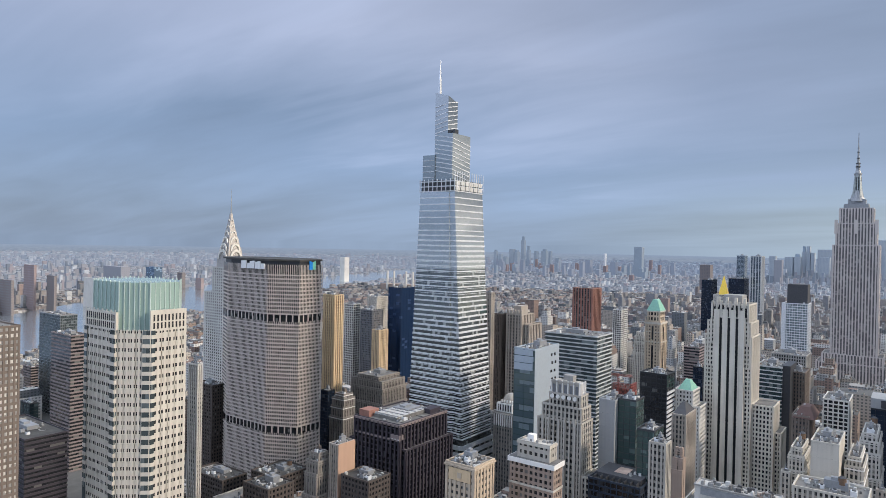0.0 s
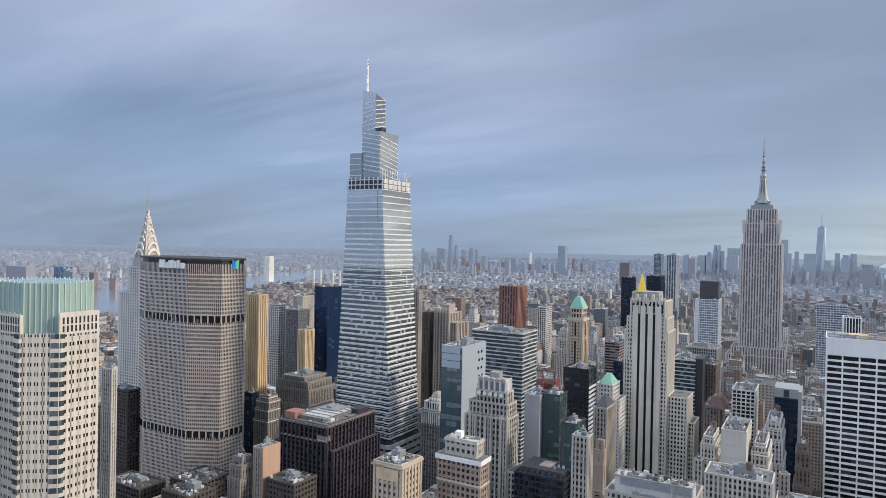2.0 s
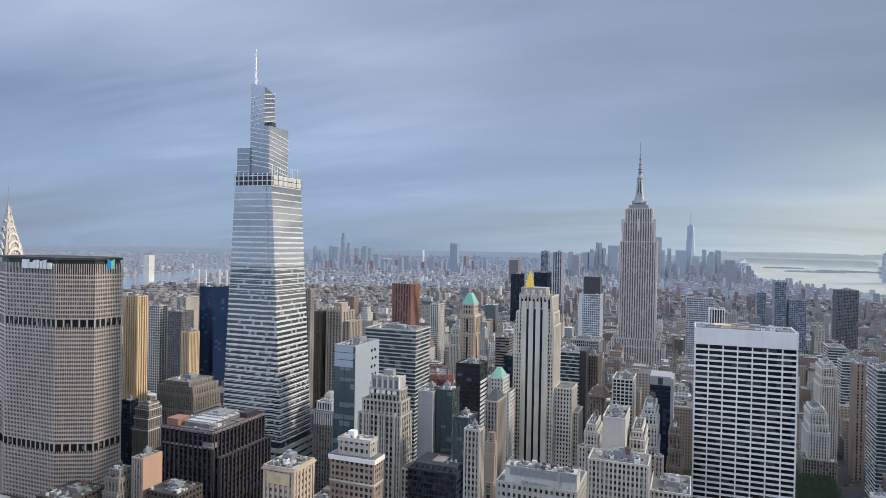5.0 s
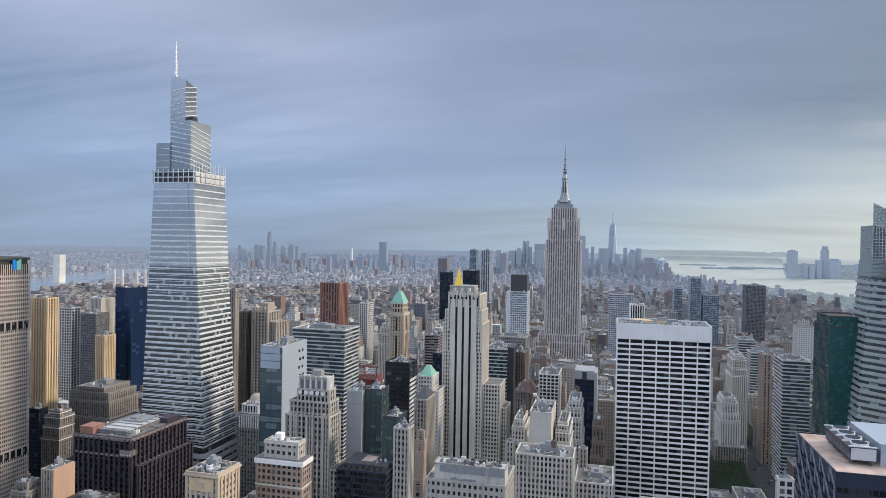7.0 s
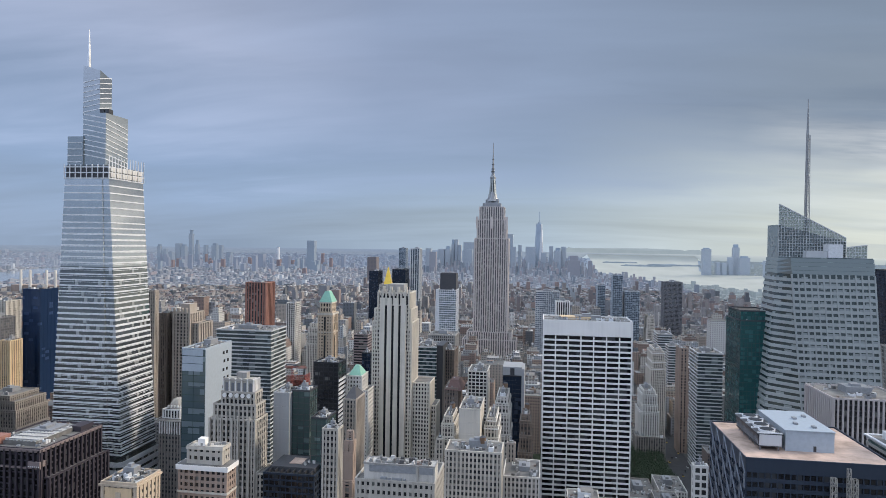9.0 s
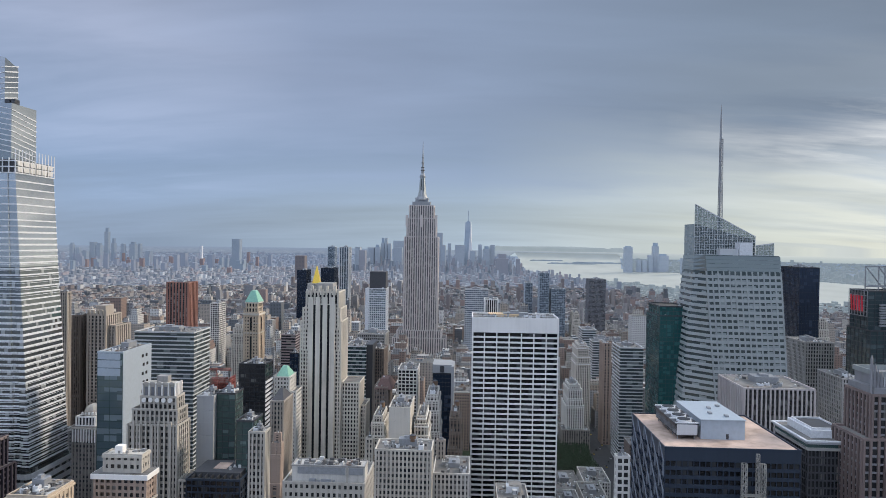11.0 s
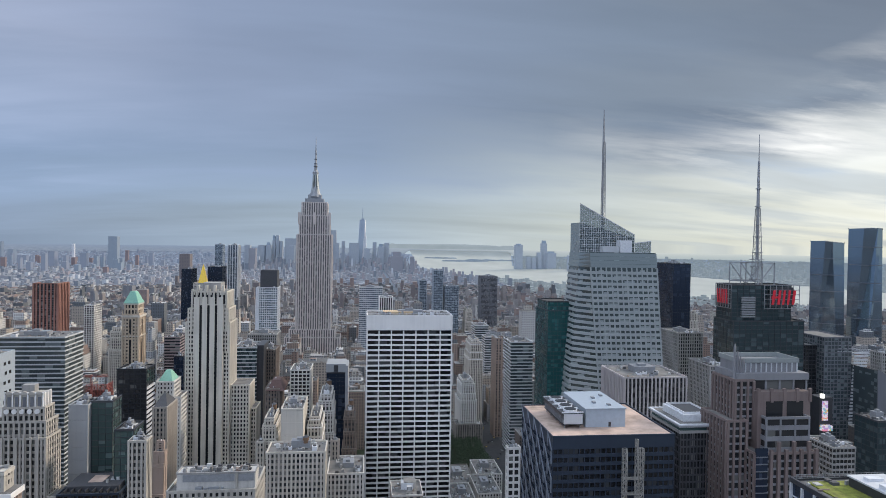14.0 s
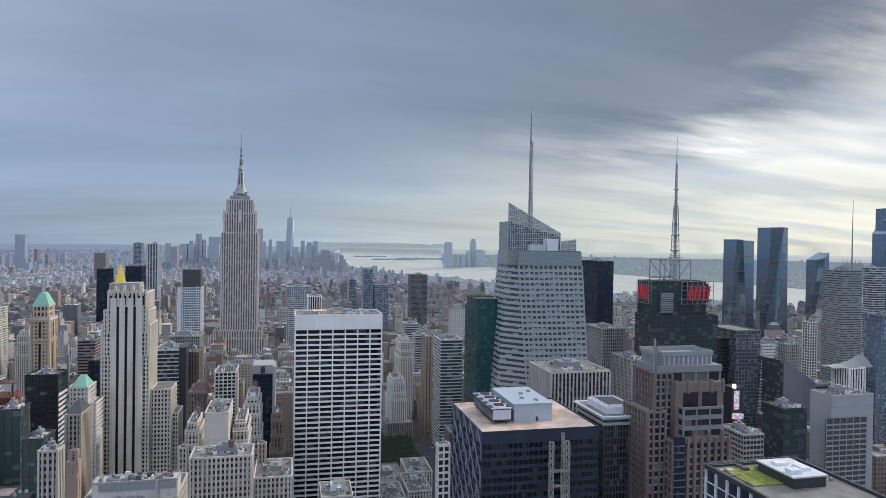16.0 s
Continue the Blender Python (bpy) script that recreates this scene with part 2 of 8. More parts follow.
M["tank_wood"] = paint("tank_wood", (0.16, 0.10, 0.065), 0.85)
M["red_sign"] = paint("red_letters", (0.75, 0.03, 0.05), 0.4)
M["glass_dark"] = window_glass("dark_window", (0.012, 0.014, 0.018), (0.11, 0.11, 0.105), 0.10)
M["glass_grey"] = window_glass("grey_window", (0.022, 0.025, 0.030), (0.17, 0.16, 0.15), 0.2, 0.2, 0.35)
M["glass_blue"] = window_glass("blue_curtain_glass", (0.17, 0.25, 0.36), (0.23, 0.31, 0.41), 0.2, 0.1, 0.5, 0.6)
M["glass_deep"] = window_glass("deep_blue_glass", (0.022, 0.050, 0.120), (0.034, 0.068, 0.150), 0.10, 0.08, 0.5, 0.55)
M["glass_navy"] = window_glass("navy_curtain_glass", (0.030, 0.046, 0.080), (0.044, 0.062, 0.10), 0.12, 0.08, 0.5, 0.55)
M["glass_green"] = window_glass("green_curtain_glass", (0.026, 0.12, 0.122), (0.035, 0.14, 0.14), 0.25, 0.09, 0.5, 0.4)
M["glass_teal"] = window_glass("teal_curtain_glass", (0.11, 0.165, 0.195), (0.20, 0.25, 0.28), 0.25, 0.1, 0.5, 0.5)
M["glass_silver"] = window_glass("silver_curtain_glass", (0.50, 0.505, 0.50), (0.68, 0.67, 0.65), 0.0, 0.06, 0.5, 0.9)
M["granite_cream"] = masonry("cream_granite", (0.60, 0.555, 0.495), 0.12)
M["mauve_stone"] = masonry("mauve_granite", (0.25, 0.205, 0.205), 0.12)
# pale panes: the bright reflection is painted into the base colour
M["glass_pale"] = window_glass("painted_reflection_window", (0.34, 0.33, 0.32), (0.60, 0.58, 0.55), 0.5, 0.25, 0.5, 0.2)
M["es_stone"] = masonry("grey_limestone", (0.56, 0.505, 0.485), 0.15)
M["ba_band"] = masonry("pale_spandrel_glass", (0.335, 0.36, 0.365), 0.1, 0.35)
M["ba_glass"] = window_glass("pale_vision_glass", (0.055, 0.075, 0.08), (0.26, 0.29, 0.29), 0.25, 0.12, 0.5, 0.4)
M["hoist_steel"] = paint("galvanised_hoist", (0.42, 0.40, 0.37), 0.5, 0.3)
M["glass_black"] = window_glass("black_window", (0.008, 0.009, 0.012), (0.03, 0.032, 0.036), 0.2)
M["glass_teal_dark"] = window_glass("smoked_teal_glass", (0.085, 0.11, 0.12), (0.15, 0.18, 0.19), 0.25, 0.1, 0.5, 0.45)
M["crown_green"] = window_glass("green_crown_glass", (0.29, 0.40, 0.365), (0.33, 0.43, 0.395), 0.0, 0.2, 0.6)
# skyline glass in blue-grey tones: the haze is painted into the colour
M["hazy_glass"] = city_wall("hazed_office_towers", [(0.0, (0.25, 0.33, 0.43)), (0.3, (0.34, 0.41, 0.49)), (0.55, (0.41, 0.45, 0.50)), (0.7, (0.20, 0.275, 0.37)), (0.85, (0.30, 0.37, 0.45))], 0.4, (0.17, 0.23, 0.31))
n = Nodes("lattice_glass")
clearness = n.node("ShaderNodeMixShader")
clearness.inputs[0].default_value = 0.5
thin = n.node("ShaderNodeBsdfTransparent")
thin.inputs[0].default_value = (0.80, 0.86, 0.88, 1)
M["lattice_glass"] = n.done((0.16, 0.19, 0.20), 0.12, 0.0, 0.8)
n.put(thin.outputs[0], clearness.inputs[1]), n.put(n.bsdf.outputs[0], clearness.inputs[2])
n.put(clearness.outputs[0], n.tree.nodes["Material Output"].inputs[0])


def lit_sign(name, colours):
    """A lit screen: blocks of colour that give off light."""
    n = Nodes(name)
    v = n.node("ShaderNodeTexVoronoi")
    v.inputs["Scale"].default_value = 0.6
    n.put(n.place(), v.inputs["Vector"])
    part_of = n.node("ShaderNodeSeparateXYZ")
    n.put(v.outputs["Color"], part_of.inputs[0])
    n.put(n.ramp(part_of.outputs[0], colours, True), n.bsdf.inputs["Emission Color"])
    n.bsdf.inputs["Emission Strength"].default_value = 0.7
    return n.done((0.02, 0.02, 0.02), 0.3)


M["screen"] = lit_sign("lit_screen", [(0.0, (0.9, 0.85, 0.95)), (0.40, (0.55, 0.40, 0.8)), (0.6, (0.9, 0.3, 0.45)), (0.75, (0.25, 0.6, 0.75)), (0.88, (0.9, 0.55, 0.15))])
M["flood"] = lit_sign("floodlight", [(0.0, (2.0, 2.0, 1.9)), (0.5, (2.0, 2.0, 1.9))])
M["sign_white"] = paint("white_sign_enamel", (0.82, 0.82, 0.82), 0.35, 0.0, 0.03)
M["sedum"] = paint("sedum_roof", (0.20, 0.22, 0.035), 0.9, 0.0, 0.35, 0.4)
M["leaf"] = paint("tree_leaves", (0.055, 0.085, 0.045), 0.7, 0.0, 0.35, 0.5)
M["bark"] = paint("tree_bark", (0.09, 0.07, 0.055), 0.9)
M["blue_shape"] = paint("blue_panel", (0.01, 0.24, 0.72), 0.35)
M["green_shape"] = paint("green_panel", (0.22, 0.62, 0.45), 0.35)
M["asphalt"] = paint("asphalt", (0.055, 0.055, 0.058), 0.9, 0.0, 0.2, 0.2)
M["roof_grey"] = roofing("grey_roofing", (0.16, 0.155, 0.15))
M["roof_dark"] = roofing("tar_roofing", (0.06, 0.058, 0.056))
M["roof_pink"] = roofing("pinkish_roof_pavers", (0.47, 0.35, 0.29))
STOPS = [(0.0, (0.42, 0.37, 0.325)), (0.15, (0.50, 0.47, 0.43)), (0.29, (0.255, 0.185, 0.16)), (0.41, (0.32, 0.32, 0.325)), (0.53, (0.33, 0.25, 0.21)), (0.64, (0.56, 0.55, 0.54)), (0.74, (0.15, 0.165, 0.185)), (0.84, (0.38, 0.40, 0.43)), (0.94, (0.68, 0.675, 0.67))]
# near walls take a darker palette: deep street shade put into the colours
OWN = [(0.0, (0.30, 0.265, 0.235)), (0.2, (0.21, 0.165, 0.145)), (0.36, (0.44, 0.415, 0.385)), (0.52, (0.13, 0.115, 0.11)), (0.64, (0.34, 0.26, 0.215)), (0.78, (0.27, 0.27, 0.275)), (0.9, (0.55, 0.53, 0.50))]
M["own_wall"] = city_wall("single_walls", OWN, 0.9, (0.025, 0.03, 0.036), None, True)
M["city_wall"] = city_wall("ordinary_walls", STOPS, 0.75, (0.03, 0.035, 0.042))
# distant tones and panes are paled: haze painted into the wall colours
GRAIN = [(0.0, (0.13, 0.14, 0.155)), (0.15, (0.31, 0.28, 0.27)), (0.32, (0.34, 0.325, 0.32)), (0.48, (0.22, 0.19, 0.19)), (0.64, (0.58, 0.585, 0.60)), (0.72, (0.25, 0.255, 0.275)), (0.83, (0.33, 0.25, 0.23)), (0.94, (0.46, 0.45, 0.45))]
M["far_wall"] = city_wall("distant_walls", GRAIN, 0.6, (0.08, 0.09, 0.11))
# haze put into colour: tones mixed with blue-grey, plus a faint glow
M["hazy_wall"] = city_wall("hazed_backdrop_walls", [(p, tuple(0.75 * a + 0.25 * b for a, b in zip(c, (0.24, 0.29, 0.37)))) for p, c in GRAIN], 0.3, (0.10, 0.11, 0.13), (0.046, 0.060, 0.085))


def city_roof(name, stops, haze_glow=None):
    n = Nodes(name)
    c = n.ramp(n.node("ShaderNodeNewGeometry").outputs["Random Per Island"], stops, True)
    c = n.mix(n.math("MULTIPLY", n.noise(n.place(), 0.15, 5.0), 0.6), c, (0.12, 0.12, 0.12))
    # on far roofs a faint glow stands in for haze
    if haze_glow:
        n.put(haze_glow, n.bsdf.inputs["Emission Color"])
        n.bsdf.inputs["Emission Strength"].default_value = 1.0
    return n.done(c, 0.9)


ROOFS = [(0.0, (0.10, 0.10, 0.10)), (0.25, (0.22, 0.21, 0.20)), (0.45, (0.38, 0.37, 0.36)), (0.6, (0.07, 0.07, 0.07)), (0.75, (0.60, 0.60, 0.60)), (0.9, (0.26, 0.16, 0.12))]
FAR_ROOFS = [(0.0, (0.10, 0.105, 0.11)), (0.22, (0.19, 0.175, 0.165)), (0.42, (0.30, 0.29, 0.28)), (0.56, (0.07, 0.075, 0.08)), (0.74, (0.22, 0.15, 0.125)), (0.86, (0.34, 0.34, 0.345)), (0.95, (0.56, 0.56, 0.57))]
M["clutter"] = city_roof("roof_things", [(0.0, (0.07, 0.07, 0.075)), (0.2, (0.30, 0.30, 0.30)), (0.45, (0.66, 0.66, 0.66)), (0.65, (0.16, 0.15, 0.145)), (0.8, (0.48, 0.47, 0.45)), (0.93, (0.28, 0.20, 0.16))])
M["own_roof"] = roofing("single_roofs", (0.17, 0.165, 0.16))
M["lawn"] = paint("park_ground", (0.045, 0.06, 0.028), 0.95, 0.0, 0.3, 0.1)
M["city_roof"] = city_roof("ordinary_roofs", ROOFS)
M["far_roof"] = city_roof("distant_roofs", FAR_ROOFS)
# the same painted haze and glow on the roofs
M["hazy_roof"] = city_roof("hazed_backdrop_roofs", [(p, tuple(0.8 * a + 0.2 * b for a, b in zip(c, (0.24, 0.28, 0.35)))) for p, c in FAR_ROOFS], (0.046, 0.060, 0.085))
# mixes a haze tone into each colour of a palette
def hazed(stops, share, tone):
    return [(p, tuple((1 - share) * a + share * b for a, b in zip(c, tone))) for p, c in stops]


# more painted haze: bluer towards the horizon, paler over the river, both glowing
M["blue_haze_wall"] = city_wall("hazed_horizon_walls", hazed(GRAIN, 0.55, (0.20, 0.245, 0.32)), 0.2, (0.12, 0.14, 0.17), (0.062, 0.082, 0.118))
M["blue_haze_roof"] = city_roof("hazed_horizon_roofs", hazed(FAR_ROOFS, 0.5, (0.19, 0.23, 0.30)), (0.062, 0.082, 0.118))
M["pale_haze_wall"] = city_wall("hazed_riverside_walls", hazed(GRAIN, 0.84, (0.25, 0.29, 0.305)), 0.2, (0.14, 0.16, 0.17), (0.085, 0.10, 0.105))
M["pale_haze_roof"] = city_roof("hazed_riverside_roofs", hazed(FAR_ROOFS, 0.84, (0.23, 0.265, 0.275)), (0.085, 0.10, 0.105))
# darker far towers, haze painted in as blue tones and a faint glow
M["hazed_dark_glass"] = city_wall("hazed_far_towers", [(0.0, (0.15, 0.20, 0.27)), (0.3, (0.20, 0.25, 0.31)), (0.55, (0.24, 0.28, 0.33)), (0.8, (0.13, 0.18, 0.25))], 0.4, (0.12, 0.16, 0.22), (0.045, 0.058, 0.08))
# far brick, lightened in colour to imitate haze
M["far_rust"] = city_wall("hazed_distant_brick", [(0.0, (0.33, 0.25, 0.25)), (0.5, (0.31, 0.24, 0.24))], 0.3, (0.18, 0.19, 0.23))
# islands and the tip tower: pale blue-grey colours imitate haze
n = Nodes("hazed_island_land")
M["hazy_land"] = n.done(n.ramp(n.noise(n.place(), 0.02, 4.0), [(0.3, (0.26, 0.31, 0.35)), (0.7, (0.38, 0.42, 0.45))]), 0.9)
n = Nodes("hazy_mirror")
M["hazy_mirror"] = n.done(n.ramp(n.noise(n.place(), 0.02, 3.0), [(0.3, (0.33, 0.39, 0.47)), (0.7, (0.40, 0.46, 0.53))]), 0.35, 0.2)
M["bracing_steel"] = paint("blue_grey_bracing", (0.22, 0.25, 0.30), 0.5, 0.2)
M["screen_grey"] = masonry("dull_grey_screen", (0.27, 0.29, 0.29), 0.12, 0.6)
M["crown_rib"] = paint("pale_green_frame", (0.50, 0.60, 0.57), 0.4, 0.1, 0.05)
M["salmon"] = masonry("salmon_render", (0.46, 0.30, 0.22), 0.1)
M["crown_silver"] = window_glass("smoky_crown_glass", (0.40, 0.415, 0.42), (0.47, 0.485, 0.49), 0.0, 0.07, 0.5, 0.85)
# brown brick set near black: street canyon shade put into the colour
M["sooty"] = masonry("brick_in_shade", (0.085, 0.07, 0.064))
for kind, tone in (("limestone", (0.36, 0.335, 0.31)), ("cream", (0.36, 0.325, 0.285)), ("tan", (0.25, 0.215, 0.185)), ("brown", (0.115, 0.092, 0.08)), ("hotel", (0.17, 0.152, 0.14)), ("white_brick", (0.40, 0.385, 0.365)), ("weathered", (0.28, 0.26, 0.235)), ("gold_brick", (0.35, 0.27, 0.19))):
    M[kind + "_spandrel"] = masonry(kind + "_spandrel", tone)
# arches in warm white: sunlight on the steel is put into the colour
M["crown_steel"] = paint("sunlit_steel", (0.80, 0.76, 0.70), 0.4, 0.3, 0.06)
M["crown_steel_dull"] = paint("dull_crown_steel", (0.42, 0.39, 0.37), 0.45, 0.4)
M["maroon_steel"] = paint("red_oxide_steel", (0.34, 0.10, 0.085), 0.6)
# glass lightened to blue-grey: haze painted into the colour
M["glass_haze"] = window_glass("hazed_blue_glass", (0.11, 0.145, 0.185), (0.20, 0.24, 0.28), 0.25, 0.12, 0.5, 0.4)
M["maroon"] = paint("maroon_tiles", (0.105, 0.058, 0.052), 0.75)
M["cream_light"] = masonry("pale_cream_stone", (0.61, 0.565, 0.50))
M["house_metal"] = paint("blue_grey_metal", (0.40, 0.455, 0.52), 0.4, 0.1, 0.06)
M["glass_west"] = window_glass("deep_blue_glass", (0.19, 0.255, 0.325), (0.22, 0.285, 0.35), 0.0, 0.06, 0.5, 0.8)
M["es_band"] = masonry("weathered_spandrel", (0.36, 0.315, 0.305), 0.15)
M["es_glass"] = window_glass("dull_window", (0.12, 0.115, 0.12), (0.26, 0.24, 0.23), 0.25, 0.2)
M["crown_glass"] = window_glass("pale_crown_glass", (0.25, 0.285, 0.29), (0.29, 0.32, 0.33), 0.3, 0.12, 0.5, 0.5)
# grey-brown limestone; shade from a taller tower is partly in its colour
M["hotel"] = masonry("dark_limestone", (0.27, 0.245, 0.225))
# limestone darkened to the grey-beige of a north face in shade
M["weathered"] = masonry("dull_limestone", (0.43, 0.40, 0.36))
M["rose_pale"] = masonry("pale_rose_stone", (0.47, 0.425, 0.42), 0.12)
M["pink_brick"] = masonry("pinkish_brick", (0.33, 0.255, 0.215))
M["warm_tan"] = masonry("warm_tan_brick", (0.50, 0.41, 0.32))
M["wall_grey"] = masonry("plain_grey_render", (0.33, 0.34, 0.355), 0.12)
M["glass_slate"] = window_glass("slate_blue_glass", (0.045, 0.075, 0.085), (0.085, 0.12, 0.13), 0.2, 0.1, 0.5, 0.45)
M["smoke_stone"] = masonry("smoke_granite", (0.23, 0.23, 0.245), 0.12, 0.6)
M["glass_sky"] = window_glass("pale_blue_glass", (0.155, 0.205, 0.235), (0.24, 0.295, 0.325), 0.3, 0.12, 0.5, 0.4)
M["mast_metal"] = paint("weathered_mast_metal", (0.40, 0.43, 0.43), 0.45, 0.4)
M["glass_sea"] = window_glass("sea_green_glass", (0.07, 0.12, 0.12), (0.13, 0.185, 0.185), 0.25, 0.1, 0.5, 0.45)
# darker glass for low storeys: the reflected city is in the colour
M["glass_ov"] = window_glass("lower_reflection_glass", (0.16, 0.172, 0.175), (0.40, 0.41, 0.405), 0.09, 0.08, 0.5, 0.8)

# ---- building helpers ----
def box(bm, x0, x1, y0, y1, z0, z1, bottom=False):
    v = [bm.verts.new(p) for p in ((x0, y0, z0), (x1, y0, z0), (x1, y1, z0), (x0, y1, z0), (x0, y0, z1), (x1, y0, z1), (x1, y1, z1), (x0, y1, z1))]
    quads = [(0, 1, 5, 4), (1, 2, 6, 5), (2, 3, 7, 6), (3, 0, 4, 7), (4, 5, 6, 7)] + ([(3, 2, 1, 0)] if bottom else [])
    return [bm.faces.new([v[i] for i in q]) for q in quads]


def prism(bm, foot, z0, z1, top=None, cap=True):
    """An upright or tapering prism over a footprint (corners in turn); top: the upper outline, with its own heights or none."""
    low = [bm.verts.new((x, y, z0)) for x, y in foot]
    high = [bm.verts.new((p[0], p[1], p[2] if len(p) > 2 else z1)) for p in (top or foot)]
    n = len(foot)
    sides = [bm.faces.new((low[i], low[(i + 1) % n], high[(i + 1) % n], high[i])) for i in range(n)]
    if cap:
        bm.faces.new(high)
    return sides


def mesh_of(bm, name, material):
    bmesh.ops.recalc_face_normals(bm, faces=bm.faces)
    me = bpy.data.meshes.new(name)
    bm.to_mesh(me)
    bm.free()
    for m in material if isinstance(material, (list, tuple)) else [material]:
        me.materials.append(M[m])
    return me


def part(name, bm, material, parent, label=""):
    """Links a bmesh, or a mesh already made, as one part of a thing."""
    ob = new(name, bm if isinstance(bm, bpy.types.Mesh) else mesh_of(bm, name, material))
    ob.parent = parent
    return tagged(ob, label)


def thing(name, label, category, group="", at=(0, 0, 0), kind=""):
    return tagged(new_at(name, at), label, category, group, kind)


def new_at(name, at):
    ob = new(name)
    ob.empty_display_size = 5
    ob.location = at
    return ob


def wrap_map(bm, bay, floor, z0=0.0):
    """A map for walls: one unit of u a bay, one unit of v a storey."""
    uv = bm.loops.layers.uv.verify()
    for f in bm.faces:
        n = f.normal
        for loop in f.loops:
            c = loop.vert.co
            u = c.x if abs(n.y) >= abs(n.x) else c.y
            loop[uv].uv = (u / bay, (c.z - z0) / floor)


def core(parent, x0, x1, y0, y1, z0, z1, bay, floor, glass, name="glass_core"):
    bm = bmesh.new()
    box(bm, x0, x1, y0, y1, z0, z1)
    bmesh.ops.recalc_face_normals(bm, faces=bm.faces)
    wrap_map(bm, bay, floor, z0)
    return part(name, bm, glass, parent)


def ring_mesh(w, d, h, thick, material, name):
    """A band that runs round a building: w by d outside, its origin at the near corner with the smaller x."""
    bm = bmesh.new()
    for x0, x1, y0, y1 in ((0, w, 0, thick), (0, w, d - thick, d), (0, thick, thick, d - thick), (w - thick, w, thick, d - thick)):
        box(bm, x0, x1, y0, y1, 0, h, True)
    return mesh_of(bm, name, material)


def block(parent, x0, x1, y0, y1, z0, z1, style, top=True):
    """A stretch of building with glass behind bands (one a storey) and piers (one a bay), all standing proud of the glass.
    On blocks over 530 m off, the pieces are too small to pick apart and are joined."""
    wall, glass, floor, bay, span, pier, proud = style["wall"], style["glass"], style["floor"], style["bay"], style["span"], style["pier"], style.get("proud", 0.4)
    w, d, h = x1 - x0, y1 - y0, z1 - z0
    n = max(1, round(h / floor))
    fl = h / n
    nx, ny = max(1, round(w / bay)), max(1, round(d / bay))
    core(parent, x0 + proud, x1 - proud, y0 + proud, y1 - proud, z0, z1 - 0.1, w / nx, fl, glass)
    tone = style.get("band", wall)
    apart = y0 < 470 or style.get("apart")
    joined = bmesh.new()
    banded = joined if tone == wall else bmesh.new()
    if span:
        back = style.get("back", 0.0)
        if apart:
            ring = ring_mesh(w - 2 * back, d - 2 * back, fl * span, proud + 0.15, tone, "spandrel")
        for i in range(n):
            if apart:
                part("spandrel", ring, None, parent).location = (x0 + back, y0 + back, z0 + i * fl)
            else:
                box(banded, x0 + back, x1 - back, y0 + back, y1 - back, z0 + i * fl, z0 + i * fl + fl * span, True)
    if pier:
        out = style.get("out", 0.06)
        pw = min(w / nx, d / ny) * pier
        if apart:
            bm = bmesh.new()
            box(bm, -pw / 2, pw / 2, -out, proud, 0, h, True)
            front = mesh_of(bm, "pier", wall)
            bm = bmesh.new()
            box(bm, -proud, out, -pw / 2, pw / 2, 0, h, True)
            flank = mesh_of(bm, "pier", wall)
        left = x0 + x1 < 0
        for i in range(nx + 1):
            x = min(max(x0 + w * i / nx, x0 + pw / 2), x1 - pw / 2)
            if apart:
                part("pier", front, None, parent).location = (x, y0, z0)
            else:
                box(joined, x - pw / 2, x + pw / 2, y0 - out, y0 + proud, z0, z1)
            box(joined, x - pw / 2, x + pw / 2, y1 - proud, y1 + out, z0, z1)
        for i in range(ny + 1):
            y = min(max(y0 + d * i / ny, y0 + pw / 2), y1 - pw / 2)
            if apart:
                o = part("pier", flank, None, parent)
                o.location, o.rotation_euler = (x1 if left else x0, y, z0), (0, 0, 0 if left else math.pi)
            if not (apart and not left):
                box(joined, x0 - out, x0 + proud, y - pw / 2, y + pw / 2, z0, z1)
            if not (apart and left):
                box(joined, x1 - proud, x1 + out, y - pw / 2, y + pw / 2, z0, z1)
    if len(joined.verts):
        tagged(part("facade_relief", joined, wall, parent), kind="stuff")
    if banded is not joined and len(banded.verts):
        tagged(part("facade_banding", banded, tone, parent), kind="stuff")
    if top:
        roof_top(parent, x0, x1, y0, y1, z1, style)


def roof_top(parent, x0, x1, y0, y1, z, style):
    w, d = x1 - x0, y1 - y0
    cap = style.get("cap", 1.2)
    bm = bmesh.new()
    box(bm, x0 + 0.2, x1 - 0.2, y0 + 0.2, y1 - 0.2, z - 0.3, z + 0.15, True)
    part("roof_deck", bm, style.get("roof", "roof_grey"), parent)
    ring = ring_mesh(w + 0.3, d + 0.3, cap + style.get("attic", 0.0), 0.7, style.get("parapet", style["wall"]), "parapet")
    part("parapet", ring, None, parent).location = (x0 - 0.15, y0 - 0.15, z - style.get("attic", 0.0) + 0.01)


